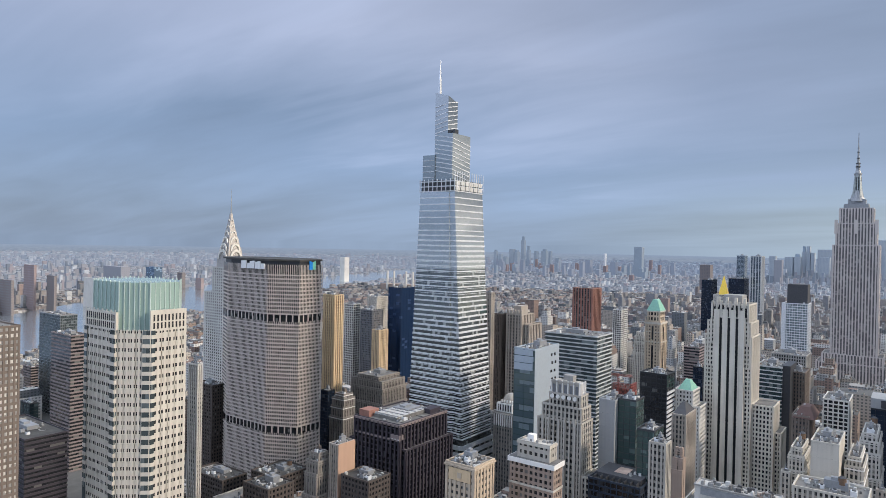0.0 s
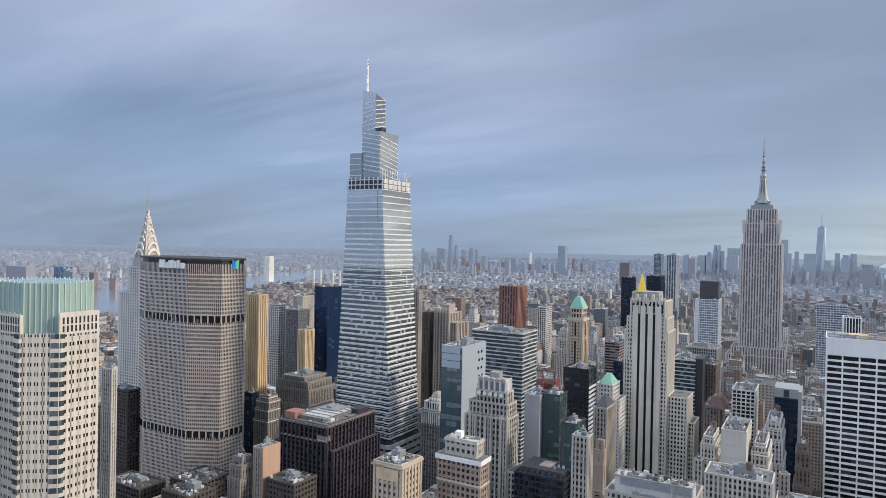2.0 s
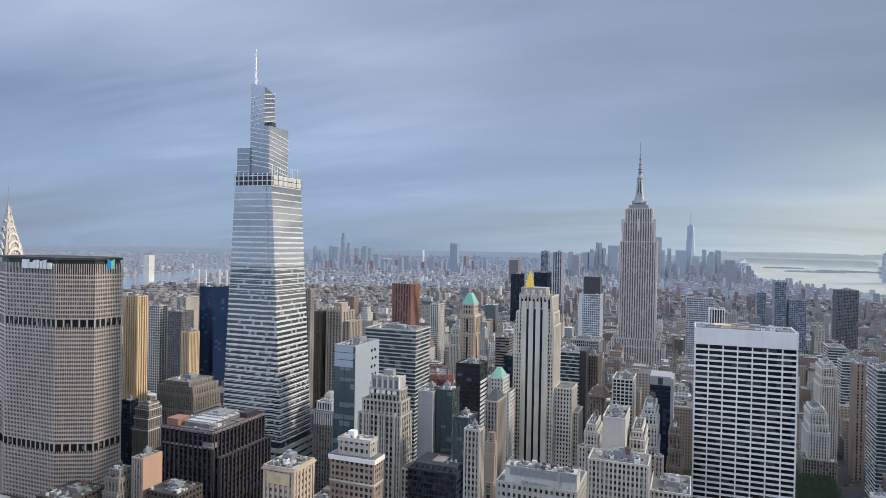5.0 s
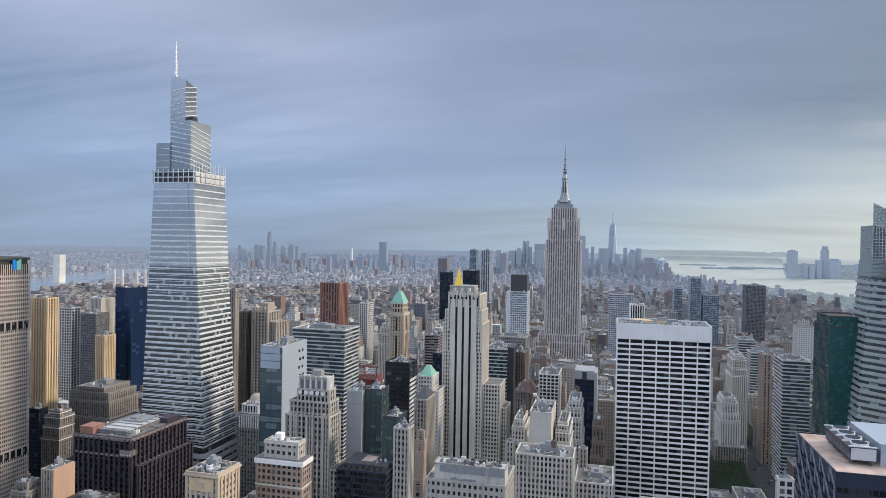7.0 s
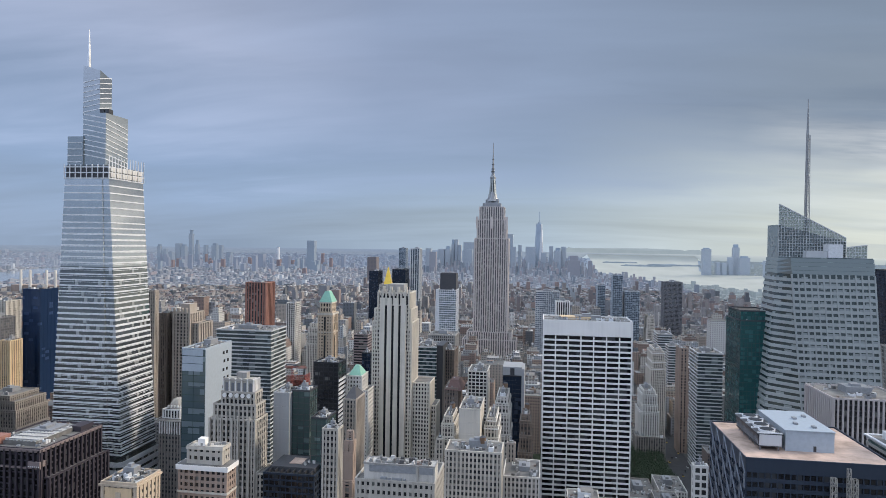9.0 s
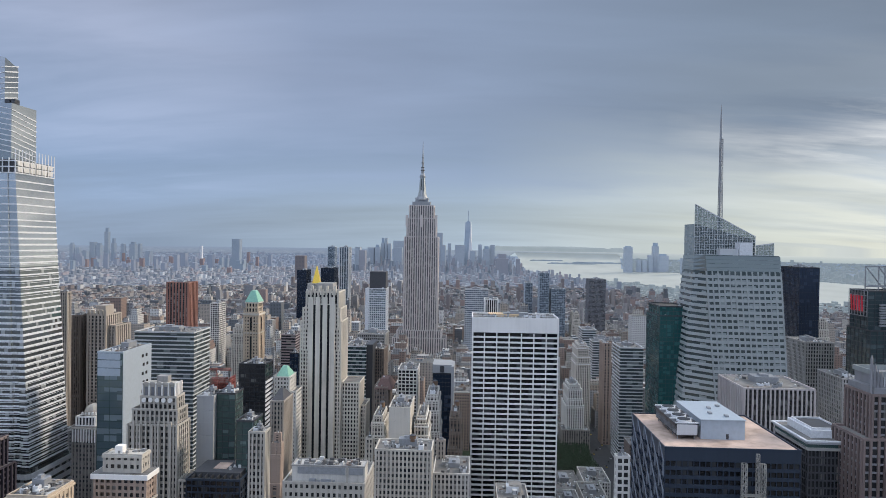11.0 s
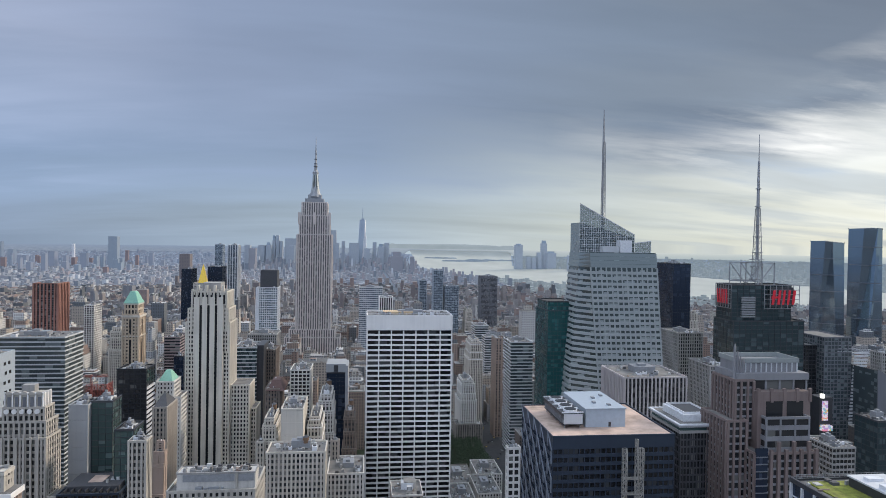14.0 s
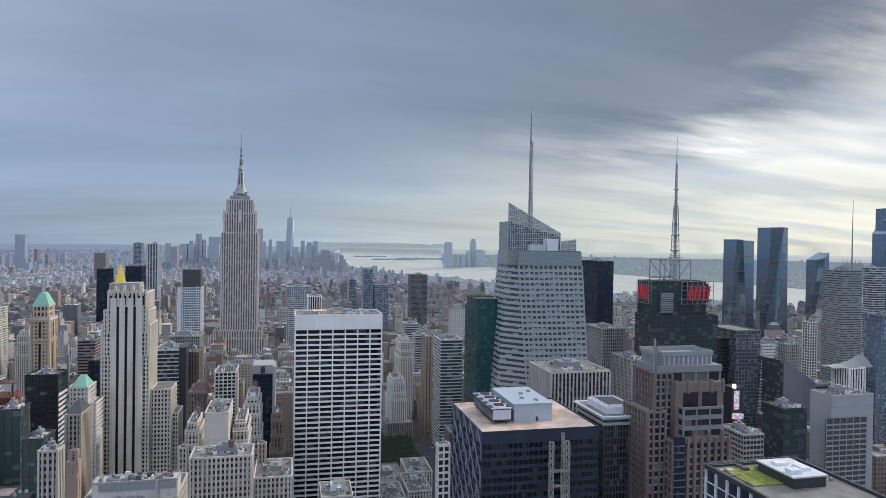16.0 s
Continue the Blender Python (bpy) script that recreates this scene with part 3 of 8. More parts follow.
def plant(parent, x0, x1, y0, y1, z, seed, material="grey_metal", count=3, tank=False):
    """Rooftop plant: a bulkhead, cooling units, pipes and perhaps a water tank."""
    rng = random.Random(seed)
    w, d = x1 - x0, y1 - y0
    bm = bmesh.new()
    bx, by = x0 + w * rng.uniform(0.25, 0.4), y0 + d * rng.uniform(0.35, 0.5)
    bh = rng.uniform(3.0, 5.0)
    box(bm, bx, bx + w * 0.35, by, by + d * 0.3, z, z + bh)
    box(bm, bx + w * 0.1, bx + w * 0.22, by + d * 0.05, by + d * 0.2, z + bh, z + bh + 1.6)
    part("bulkhead", bm, material, parent)
    for i in range(count):
        bm = bmesh.new()
        ux, uy = x0 + w * rng.uniform(0.08, 0.85), y0 + d * rng.uniform(0.08, 0.3)
        uw, ud, uh = min(rng.uniform(1.5, 4.0), x1 - 0.8 - ux), min(rng.uniform(1.5, 4.0), y1 - 0.8 - uy), rng.uniform(1.2, 2.6)
        box(bm, ux, ux + uw, uy, uy + ud, z, z + 0.3 + uh, True)
        unit = part("cooling_unit", bm, "grey_metal" if i % 2 else "white_metal", parent)
        bm = bmesh.new()
        fan = bmesh.ops.create_cone(bm, cap_ends=True, segments=10, radius1=min(uw, ud) * 0.36, radius2=min(uw, ud) * 0.36, depth=0.5)
        bmesh.ops.translate(bm, verts=fan["verts"], vec=(ux + uw / 2, uy + ud / 2, z + uh + 0.5))
        part("fan", bm, "charcoal", unit)
    if tank:
        water_tank(parent, x0 + w * rng.uniform(0.5, 0.8), y0 + d * rng.uniform(0.5, 0.8), z)


def water_tank(parent, x, y, z, r=2.0, h=3.6):
    bm = bmesh.new()
    for sx in (-1, 1):
        for sy in (-1, 1):
            box(bm, x + sx * r * 0.6 - 0.15, x + sx * r * 0.6 + 0.15, y + sy * r * 0.6 - 0.15, y + sy * r * 0.6 + 0.15, z, z + 3.0)
    stand = bm
    bm = bmesh.new()
    a = bmesh.ops.create_cone(bm, cap_ends=True, segments=14, radius1=r, radius2=r * 0.96, depth=h)
    bmesh.ops.translate(bm, verts=a["verts"], vec=(x, y, z + 3.0 + h / 2))
    tank = part("water_tank", bm, "tank_wood", parent)
    part("stand", stand, "charcoal", tank)
    bm = bmesh.new()
    a = bmesh.ops.create_cone(bm, cap_ends=True, segments=14, radius1=r * 1.08, radius2=0.1, depth=1.2)
    bmesh.ops.translate(bm, verts=a["verts"], vec=(x, y, z + 3.6 + h))
    part("tank_roof", bm, "slate", tank)


def clutter_rows(x0, x1, y0, y1, z, seed, count):
    """Pipes, vents, hatches and skylights scattered over a roof, as rows of boxes."""
    rng = random.Random(seed * 7 + 3)
    rows = []
    for i in range(count):
        long = rng.random() < 0.3
        w, d = (rng.uniform(3, 9), rng.uniform(0.3, 0.7)) if long else (rng.uniform(0.6, 2.4), rng.uniform(0.6, 2.4))
        if rng.random() < 0.5:
            w, d = d, w
        w, d = min(w, (x1 - x0) * 0.7), min(d, (y1 - y0) * 0.7)
        x, y = rng.uniform(x0, x1 - w), rng.uniform(y0, y1 - d)
        rows.append((x, x + w, y, y + d, z, z + (rng.uniform(0.3, 0.8) if long else rng.uniform(0.5, 2.2))))
    return rows


def clutter(parent, x0, x1, y0, y1, z, seed, count=26):
    o = part("roof_clutter", boxes_mesh("roof_clutter", clutter_rows(x0, x1, y0, y1, z, seed, count), "clutter", "clutter"), None, parent)
    return tagged(o, "pipes, vents and skylights", kind="stuff")


def style(wall, glass, floor=3.8, bay=4.5, span=0.4, pier=0.3, **more):
    return dict(wall=wall, glass=glass, floor=floor, bay=bay, span=span, pier=pier, **more)


COUNT = [0]
SETTLED = set()


def building(name, label, x0, x1, y0, y1, z, look_of, group="", tank=False, rooftop=True, z0=0.0):
    """A plain block with its facade and roof, as a thing of its own."""
    ob = thing(name, label, "building", group, ((x0 + x1) / 2, (y0 + y1) / 2, 0))
    hold = new_at_inverse(ob)
    block(ob, x0, x1, y0, y1, z0, z, look_of)
    COUNT[0] += 1
    if rooftop:
        plant(ob, x0 + 1, x1 - 1, y0 + 1, y1 - 1, z + 0.15, COUNT[0], count=4 if y0 < 700 else 2, tank=tank)
        if y0 < 1000:
            clutter(ob, x0 + 1.2, x1 - 1.2, y0 + 1.2, y1 - 1.2, z + 0.15, COUNT[0], 30)
    settle(ob, hold)
    SETTLED.add(ob.name)
    return ob


def stepped(name, label, x0, x1, y0, y1, z, look_of, group="", tank=False, seed=1):
    """A building whose storeys step back towards the top, with terraces, trim and roof plant."""
    rng = random.Random(seed)
    ob = thing(name, label, "building", group, ((x0 + x1) / 2, (y0 + y1) / 2, 0))
    w, d, h = x1 - x0, y1 - y0, z
    a, b = rng.uniform(0.05, 0.14) * w, rng.uniform(0.10, 0.2) * w
    left = seed % 2
    tiers = [(x0 - a, x1 + a, y0 - 2.5, y1, 0, h - rng.uniform(24, 30)), (x0 - (a * 0.5 if left else 0), x1 + (0 if left else a * 0.5), y0 - 1.2, y1, 0, h - rng.uniform(12, 16)), (x0, x1, y0, y1, 0, h - rng.uniform(4, 6)), (x0 + b, x1 - b, y0 + 2.0, y1 - 1, h - 6, h)]
    for k, (p, q, r, s, lo, hi) in enumerate(tiers):
        block(ob, p, q, r, s, max(lo, tiers[k - 1][5] - 0.4) if k else 0, hi, look_of)
        part("cornice", ring_mesh(q - p + 0.9, s - r + 0.9, 0.7, 1.2, "white_stone" if seed % 3 == 0 else look_of["wall"], "cornice"), None, ob).location = (p - 0.45, r - 0.45, hi - 1.4)
    COUNT[0] += 1
    plant(ob, x0 + b + 1, x1 - b - 1, y0 + 3, y1 - 2, h + 0.15, seed + 900, "brown" if seed % 2 else "grey_metal", 3, tank)
    clutter(ob, x0 + 1, x1 - 1, y0 + 1, y1 - 1, tiers[2][5] + 0.15, seed + 70, 18)
    settle(ob, Matrix.Translation(ob.location))
    SETTLED.add(ob.name)
    return ob


def new_at_inverse(ob):
    return Matrix.Translation(ob.location)


def settle(ob, m):
    """Parts were laid out in the place's own coordinates: hang them under the thing without moving them."""
    back = m.inverted()
    for c in ob.children:
        c.matrix_parent_inverse = back


FAR_FROM, FAR_TO = 2400.0, 4700.0


def drawn_in(p):
    """The far distance at a reducing scale, shaped to fit the camera's view: what lies beyond 2.4 km is built smaller
    and nearer, towards the eye.
    """
    q = np.asarray(p, float) - np.array(EYE)
    r = np.hypot(q[..., 0], q[..., 1])
    k = FAR_TO - FAR_FROM
    near = np.where(r > FAR_FROM, FAR_FROM + k * (1 - np.exp(-(np.maximum(r, FAR_FROM) - FAR_FROM) / k)), r)
    return np.array(EYE) + q * np.where(r > FAR_FROM, near / np.maximum(r, 1.0), 1.0)[..., None]


def solid(parent, name, material, x0, x1, y0, y1, z0, z1, label=""):
    bm = bmesh.new()
    box(bm, x0, x1, y0, y1, z0, z1, True)
    return part(name, bm, material, parent, label)


def lattice(parent, name, a, b, z0, z1, cols, rows, thick, material, cross=False):
    """An open frame of bars in the upright plane over the line a to b."""
    bm = bmesh.new()
    ax, ay = a
    wx, wy = b[0] - ax, b[1] - ay
    l = math.hypot(wx, wy)
    nx, ny = -wy / l * thick / 2, wx / l * thick / 2

    def bar(u0, h0, u1, h1):
        px, py, qx, qy = ax + wx * u0, ay + wy * u0, ax + wx * u1, ay + wy * u1
        dx, dz = (u1 - u0) * l, h1 - h0
        m = math.hypot(dx, dz)
        tx, tz = -dz / m * thick / 2, dx / m * thick / 2
        ux, uy = wx / l * tx, wy / l * tx
        v = []
        for sx in (-1, 1):
            for st in (-1, 1):
                v.append(bm.verts.new((px + nx * sx + ux * st, py + ny * sx + uy * st, h0 + tz * st)))
                v.append(bm.verts.new((qx + nx * sx + ux * st, qy + ny * sx + uy * st, h1 + tz * st)))
        for q in ((0, 1, 3, 2), (4, 6, 7, 5), (0, 4, 5, 1), (2, 3, 7, 6)):
            bm.faces.new([v[i] for i in q])

    for i in range(cols + 1):
        bar(i / cols, z0, i / cols, z1)
    for j in range(rows + 1):
        bar(0, z0 + (z1 - z0) * j / rows, 1, z0 + (z1 - z0) * j / rows)
    if cross:
        for i in range(cols):
            for j in range(rows):
                u0, u1 = i / cols, (i + 1) / cols
                h0, h1 = z0 + (z1 - z0) * j / rows, z0 + (z1 - z0) * (j + 1) / rows
                bar(u0, h0, u1, h1) if (i + j) % 2 else bar(u0, h1, u1, h0)
    return part(name, bm, material, parent)


def lattice_mast(parent, name, x, y, z0, z1, w0, w1, material, panels=10, thick=0.35):
    """A square tapering mast of four legs with rungs and diagonals."""
    bm = bmesh.new()

    def stick(p, q, t):
        d = (Vector(q) - Vector(p))
        side = d.cross(Vector((0.3, 0.5, 0.81))).normalized() * t / 2
        up2 = d.cross(side).normalized() * t / 2
        v = [bm.verts.new(Vector(e) + k) for e in (p, q) for k in (side, up2, -side, -up2)]
        for i in range(4):
            bm.faces.new((v[i], v[(i + 1) % 4], v[4 + (i + 1) % 4], v[4 + i]))

    def corner(i, k):
        w = (w0 + (w1 - w0) * k) / 2
        sx, sy = ((-1, -1), (1, -1), (1, 1), (-1, 1))[i % 4]
        return (x + sx * w, y + sy * w, z0 + (z1 - z0) * k)

    for i in range(4):
        stick(corner(i, 0), corner(i, 1), thick)
        for p in range(panels):
            a, b = p / panels, (p + 1) / panels
            stick(corner(i, a), corner(i + 1, b), thick * 0.6)
            stick(corner(i, b), corner(i + 1, b), thick * 0.6)
    return part(name, bm, material, parent)


def far_tower(name, label, x0, x1, y0, y1, z, material="hazy_glass", cap=0.0):
    """A skyline tower, drawn in with the far distance; cap: how much of its top steps back."""
    rows = [(x0, x1, y0, y1, 0, z * (1 - cap))]
    if cap:
        k = (x1 - x0) * 0.18
        rows.append((x0 + k, x1 - k, y0 + k, y1 - k, z * (1 - cap), z))
    me = boxes_mesh(name, rows, material, material, 9.0, 8.0)
    return tagged(new(name, me), label, "skyscraper", "skyline towers")


def boxes_mesh(name, rows, wall, roof, bay=4.0, floor=3.6):
    """Many upright boxes in one mesh. rows: x0, x1, y0, y1, z0, z1 for each."""
    a = np.asarray(rows, float)
    n = len(a)
    c = np.empty((n, 8, 3))
    for i, (ix, iy, iz) in enumerate(((0, 2, 4), (1, 2, 4), (1, 3, 4), (0, 3, 4), (0, 2, 5), (1, 2, 5), (1, 3, 5), (0, 3, 5))):
        c[:, i] = a[:, (ix, iy, iz)]
    quads = np.array([(0, 1, 5, 4), (1, 2, 6, 5), (2, 3, 7, 6), (3, 0, 4, 7), (4, 5, 6, 7)])
    faces = (np.arange(n)[:, None, None] * 8 + quads[None]).reshape(-1, 4)
    me = bpy.data.meshes.new(name)
    me.from_pydata(drawn_in(c.reshape(-1, 3)), [], faces.tolist())
    me.materials.append(M[wall]), me.materials.append(M[roof])
    me.polygons.foreach_set("material_index", np.tile([0, 0, 0, 0, 1], n).astype(np.int32))
    flat = c.reshape(-1, 3)[faces]
    u = np.where(np.tile([True, False, True, False, True], n)[:, None], flat[..., 0], flat[..., 1]) / bay
    uv = np.stack([u, flat[..., 2] / floor], -1)
    me.uv_layers.new(name="map").data.foreach_set("uv", uv.reshape(-1).astype(np.float32))
    me.update()
    return me

# ---- facade kinds ----
S = {}
S["stone"] = style("limestone", "glass_grey", 3.5, 2.6, 0.40, 0.46, back=0.2, out=0.1, band="limestone_spandrel")
S["cream"] = style("cream", "glass_grey", 3.5, 2.5, 0.40, 0.46, back=0.2, out=0.1, band="cream_spandrel")
S["tan"] = style("tan", "glass_grey", 3.4, 2.5, 0.40, 0.46, back=0.2, out=0.12, band="tan_spandrel")
S["gold"] = style("gold_brick", "glass_grey", 3.4, 2.8, 0.42, 0.5, back=0.2, out=0.1, band="gold_brick_spandrel")
S["brown"] = style("brown", "glass_grey", 3.5, 2.6, 0.45, 0.48, back=0.2, out=0.12, band="brown_spandrel")
S["rust_piers"] = style("rust", "glass_grey", 3.7, 5.6, 0.12, 0.45, back=0.35, out=0.9, band="smoke_stone")
S["white_grid"] = style("white_brick", "glass_dark", 3.5, 4.2, 0.3, 0.25)
S["ribbon_grey"] = style("pale_grey", "glass_teal_dark", 3.9, 6.0, 0.3, 0.0, roof="roof_grey")
S["brown_pale"] = style("brown", "glass_pale", 3.9, 3.0, 0.45, 0.4)
S["ribbon_mauve"] = style("mauve_stone", "glass_dark", 3.8, 6.0, 0.45, 0.0, roof="roof_dark")
S["speckled"] = style("grey_stone_dark", "glass_grey", 3.2, 3.0, 0.4, 0.3)
S["ribbon_dark"] = style("dark_stone", "glass_dark", 3.8, 6.0, 0.5, 0.0, roof="roof_dark")
S["ribbon_slate"] = style("grey_stone", "glass_dark", 3.7, 3.0, 0.38, 0.12, roof="roof_grey")
S["grey_piers"] = style("grey_stone", "glass_dark", 3.8, 2.6, 0.3, 0.42, back=0.3)
S["black"] = style("black_metal", "glass_dark", 3.8, 4.0, 0.3, 0.12, proud=0.25, roof="roof_dark")
S["navy"] = style("black_metal", "glass_navy", 3.9, 3.0, 0.08, 0.05, proud=0.12, roof="roof_dark")
S["teal"] = style("grey_metal", "glass_teal_dark", 3.9, 3.0, 0.12, 0.05, proud=0.15)
S["deep_navy"] = style("glass_deep", "glass_deep", 3.9, 6.0, 0.08, 0.02, proud=0.1, roof="roof_dark")
S["green"] = style("charcoal", "glass_green", 3.9, 3.2, 0.10, 0.06, proud=0.15, roof="roof_dark")
S["blue"] = style("grey_metal", "glass_blue", 4.1, 3.2, 0.10, 0.05, proud=0.15)
S["white_pier"] = style("white_stone", "glass_dark", 3.8, 3.2, 0.2, 0.36, back=0.35, out=0.5, band="charcoal")
S["blank_cream"] = style("cream", "glass_grey", 8.0, 40.0, 0.985, 0.0, roof="roof_grey", parapet="cream")
S["hotel"] = style("hotel", "glass_grey", 3.5, 2.7, 0.42, 0.44, back=0.25, out=0.15, band="hotel_spandrel")
S["screen"] = style("screen_grey", "glass_teal_dark", 3.2, 6.0, 0.55, 0.0, proud=0.3, roof="roof_grey")
S["white_cream"] = style("white_brick", "glass_grey", 3.5, 2.8, 0.45, 0.48, back=0.15, out=0.1, band="white_brick_spandrel")
S["weathered"] = style("weathered", "glass_dark", 3.6, 2.5, 0.40, 0.44, back=0.25, out=0.15, band="weathered_spandrel")
S["rose_pier"] = style("rose_pale", "glass_dark", 3.8, 3.2, 0.2, 0.36, back=0.35, out=0.5, band="charcoal")
S["slate_glass"] = style("charcoal", "glass_slate", 3.9, 4.0, 0.12, 0.05, proud=0.15, roof="roof_grey")
S["wall_grey"] = style("wall_grey", "glass_grey", 8.0, 40.0, 0.985, 0.0, roof="roof_grey")
# low blocks whose walls carry painted canyon shade
S["dark_low"] = style("sooty", "glass_dark", 3.6, 3.4, 0.45, 0.4, roof="roof_dark")
S["pale_blue"] = style("glass_sea", "glass_teal", 5.2, 8.0, 0.12, 0.03, proud=0.12, parapet="house_metal")
S["slate_band"] = style("pale_grey", "glass_slate", 3.9, 3.4, 0.26, 0.0, proud=0.25, roof="roof_grey")
S["sooty"] = style("sooty", "glass_dark", 3.6, 3.2, 0.42, 0.46, roof="roof_dark")
# styles for towers over 1 km off, their glass paled as painted haze
S["haze_blue"] = style("house_metal", "glass_haze", 3.9, 4.0, 0.14, 0.08, proud=0.2, roof="roof_grey")
S["haze_grey"] = style("pale_grey", "glass_haze", 3.9, 4.0, 0.35, 0.16, proud=0.2, roof="roof_grey")
S["pale_stripe"] = style("pale_grey", "glass_haze", 3.9, 7.0, 0.1, 0.30, back=0.35, out=0.5, band="glass_haze")
S["white_blue"] = style("white_metal", "glass_sky", 3.6, 3.2, 0.30, 0.22, proud=0.2)
S["pink_slab"] = style("pink_brick", "glass_grey", 3.5, 4.4, 0.30, 0.5, back=0.3, out=0.3)
S["tan_low"] = style("warm_tan", "glass_grey", 3.6, 3.4, 0.5, 0.5, back=0.25, out=0.15, roof="roof_grey")
S["gold_piers"] = style("gold_brick", "glass_grey", 3.4, 3.2, 0.35, 0.5, back=0.35, out=0.5)
S["sea_glass"] = style("charcoal", "glass_sea", 3.9, 4.0, 0.12, 0.05, proud=0.15, roof="roof_grey")

# ---- plain towers: x from, x to, y from, y to, height ----
building("dark_glass_tower", "tall navy blue glass slab beside the white-banded skyscraper", -623.0, -598.9, 720.0, 750.0, 185.0, S["deep_navy"])
building("tan_tower", "slender sunlit tan brick tower with corner piers", -408.6, -398.9, 640.0, 647.1, 194.1, S["tan"])
building("dark_brown_slab", "dark brown office slab behind a stepped tower", -406.5, -397.1, 660.0, 678.8, 168.5, S["brown"])
building("grey_ribbon_slab", "wide grey office block with ribbon windows and a flat roof", -309.6, -253.2, 600.0, 638.0, 162.2, S["ribbon_grey"])
building("pale_glass_tower", "pale blue glass tower with a light side wall", -275.7, -256.4, 480.0, 524.0, 163.8, S["pale_blue"])
building("blank_grey_wall", "plain grey party wall of a mid-rise block", -175.0, -163.9, 420.0, 440.0, 147.1, S["wall_grey"])
building("green_glass_block", "low green glass block behind a grey wall", -163.8, -151.5, 425.0, 440.5, 148.2, S["sea_glass"])
building("teal_glass_annex", "lower teal glass volume below a grey party wall", -141.6, -130.9, 400.0, 418.0, 137.4, S["sea_glass"])
building("black_glass_tower", "black glass tower with a striped white flank", -189.4, -167.5, 540.0, 561.0, 145.8, S["black"])
building("slim_cream_block", "slim dull brick block with rows of windows", -120.7, -111.4, 360.0, 369.5, 142.5, S["weathered"])
CB = building("grey_band_tower", "slate glass office tower with thin pale bands and a dark flank", -131.4, -108.2, 700.0, 740.0, 136.8, S["slate_band"])
building("brown_slab", "narrow dark brown office slab", -106.5, -91.3, 720.0, 750.0, 131.1, S["brown"])
building("brown_pier_block", "tall brown-grey block with close vertical piers", -139.9, -104.7, 830.0, 870.0, 131.6, S["grey_piers"])
building("pale_blue_tower", "pale tower with blue-white windows and a dark top", -164.3, -131.8, 1050.0, 1085.0, 173.8, S["white_blue"])
building("white_grid_block", "white block with a grid of dark windows", -67.6, -48.5, 640.0, 675.0, 124.6, S["white_grid"])
building("navy_block", "navy glass block with a pale rooftop screen", -32.3, -14.2, 620.0, 660.0, 125.7, S["navy"])
stepped("cream_low_block", "stepped cream apartment block with roof tanks", -68.3, -59.2, 470.0, 500.0, 123.6, S["cream"], tank=True, seed=16)
building("cream_wall_block", "cream block with a plain side wall and white trim", -52.1, -37.7, 440.0, 474.0, 137.9, S["blank_cream"])
stepped("cream_low_block", "pale stone block with blank side walls", -36.1, -26.6, 455.0, 489.0, 128.0, S["cream"], seed=18)
building("beige_front_block", "broad beige block with regular windows", -55.7, -20.9, 400.0, 422.0, 122.0, S["cream"], tank=True)
stepped("red_brown_pier", "narrow red-brown brick block with a water tank", -13.3, -4.3, 520.0, 542.5, 115.0, S["brown"], tank=True, seed=20)
building("pale_roof_block", "low pale block with bright rooftop plant", -20.8, 2.5, 420.0, 455.0, 101.4, S["stone"])
stepped("white_setback_block", "white setback apartment block", 122.3, 138.9, 800.0, 840.0, 79.0, S["white_cream"], seed=22)
building("brown_ornate_block", "ornate brown brick block with arched top windows", 114.2, 147.6, 790.0, 814.0, 27.5, S["hotel"])
stepped("gothic_cream_tower", "cream stepped tower with a pointed crown", 148.6, 164.6, 900.0, 940.0, 114.3, S["cream"], seed=24)
building("pale_blue_slab", "pale blue-white ribbon-window slab", 189.8, 212.9, 1100.0, 1140.0, 108.3, S["ribbon_grey"])
building("rust_slim_tower", "slim rust-brown brick tower", 169.4, 179.4, 830.0, 852.5, 126.2, S["pink_slab"])
building("grey_terrace_tower", "grey ribbon-window tower with stepped flank", 174.2, 201.2, 760.0, 800.0, 132.2, S["ribbon_grey"])
building("green_glass_tower", "dark green glass tower with lower wing", 178.0, 204.5, 620.0, 665.0, 184.5, S["green"])
building("navy_box_tower", "dark navy glass box tower", 373.8, 395.9, 760.0, 805.0, 227.1, S["navy"])
building("grey_fin_tower", "grey tower with close vertical fins", 346.6, 375.9, 690.0, 735.0, 152.4, S["grey_piers"])
stepped("beige_crown_block", "beige stepped brick block with a crown", 489.5, 508.0, 950.0, 995.0, 149.9, S["cream"], seed=31)
building("white_pier_block", "broad block with white vertical piers and dark windows", 198.5, 248.9, 480.0, 528.0, 148.2, S["rose_pier"])
building("low_brownstone_block", "low grey-brown block with a cornice and roof units", 309.8, 326.5, 400.0, 427.0, 117.0, S["ribbon_slate"])
building("dark_green_block", "dark blue-green glass block with a rooftop box", 367.8, 388.8, 430.0, 452.5, 125.3, S["slate_glass"])
building("grey_frame_block", "tall pale grey block with a framed dark panel", 420.7, 461.1, 440.0, 462.0, 130.8, S["wall_grey"])
building("fin_side_tower", "pale grey fin-fronted block beside the sign tower", 312.1, 330.8, 560.0, 600.0, 140.9, S["grey_piers"])
building("white_banded_tower", "grey screen-fronted tower with a rooftop mast", 716.8, 750.1, 737.0, 770.8, 218.6, S["screen"])
building("striped_brown_tower", "dark purple-brown tower with ribbon windows", -773.1, -727.0, 330.0, 349.1, 144.0, S["ribbon_mauve"])
building("teal_slab", "blue-grey glass slab behind darker towers", -1020.3, -956.1, 420.0, 442.5, 140.3, S["teal"])
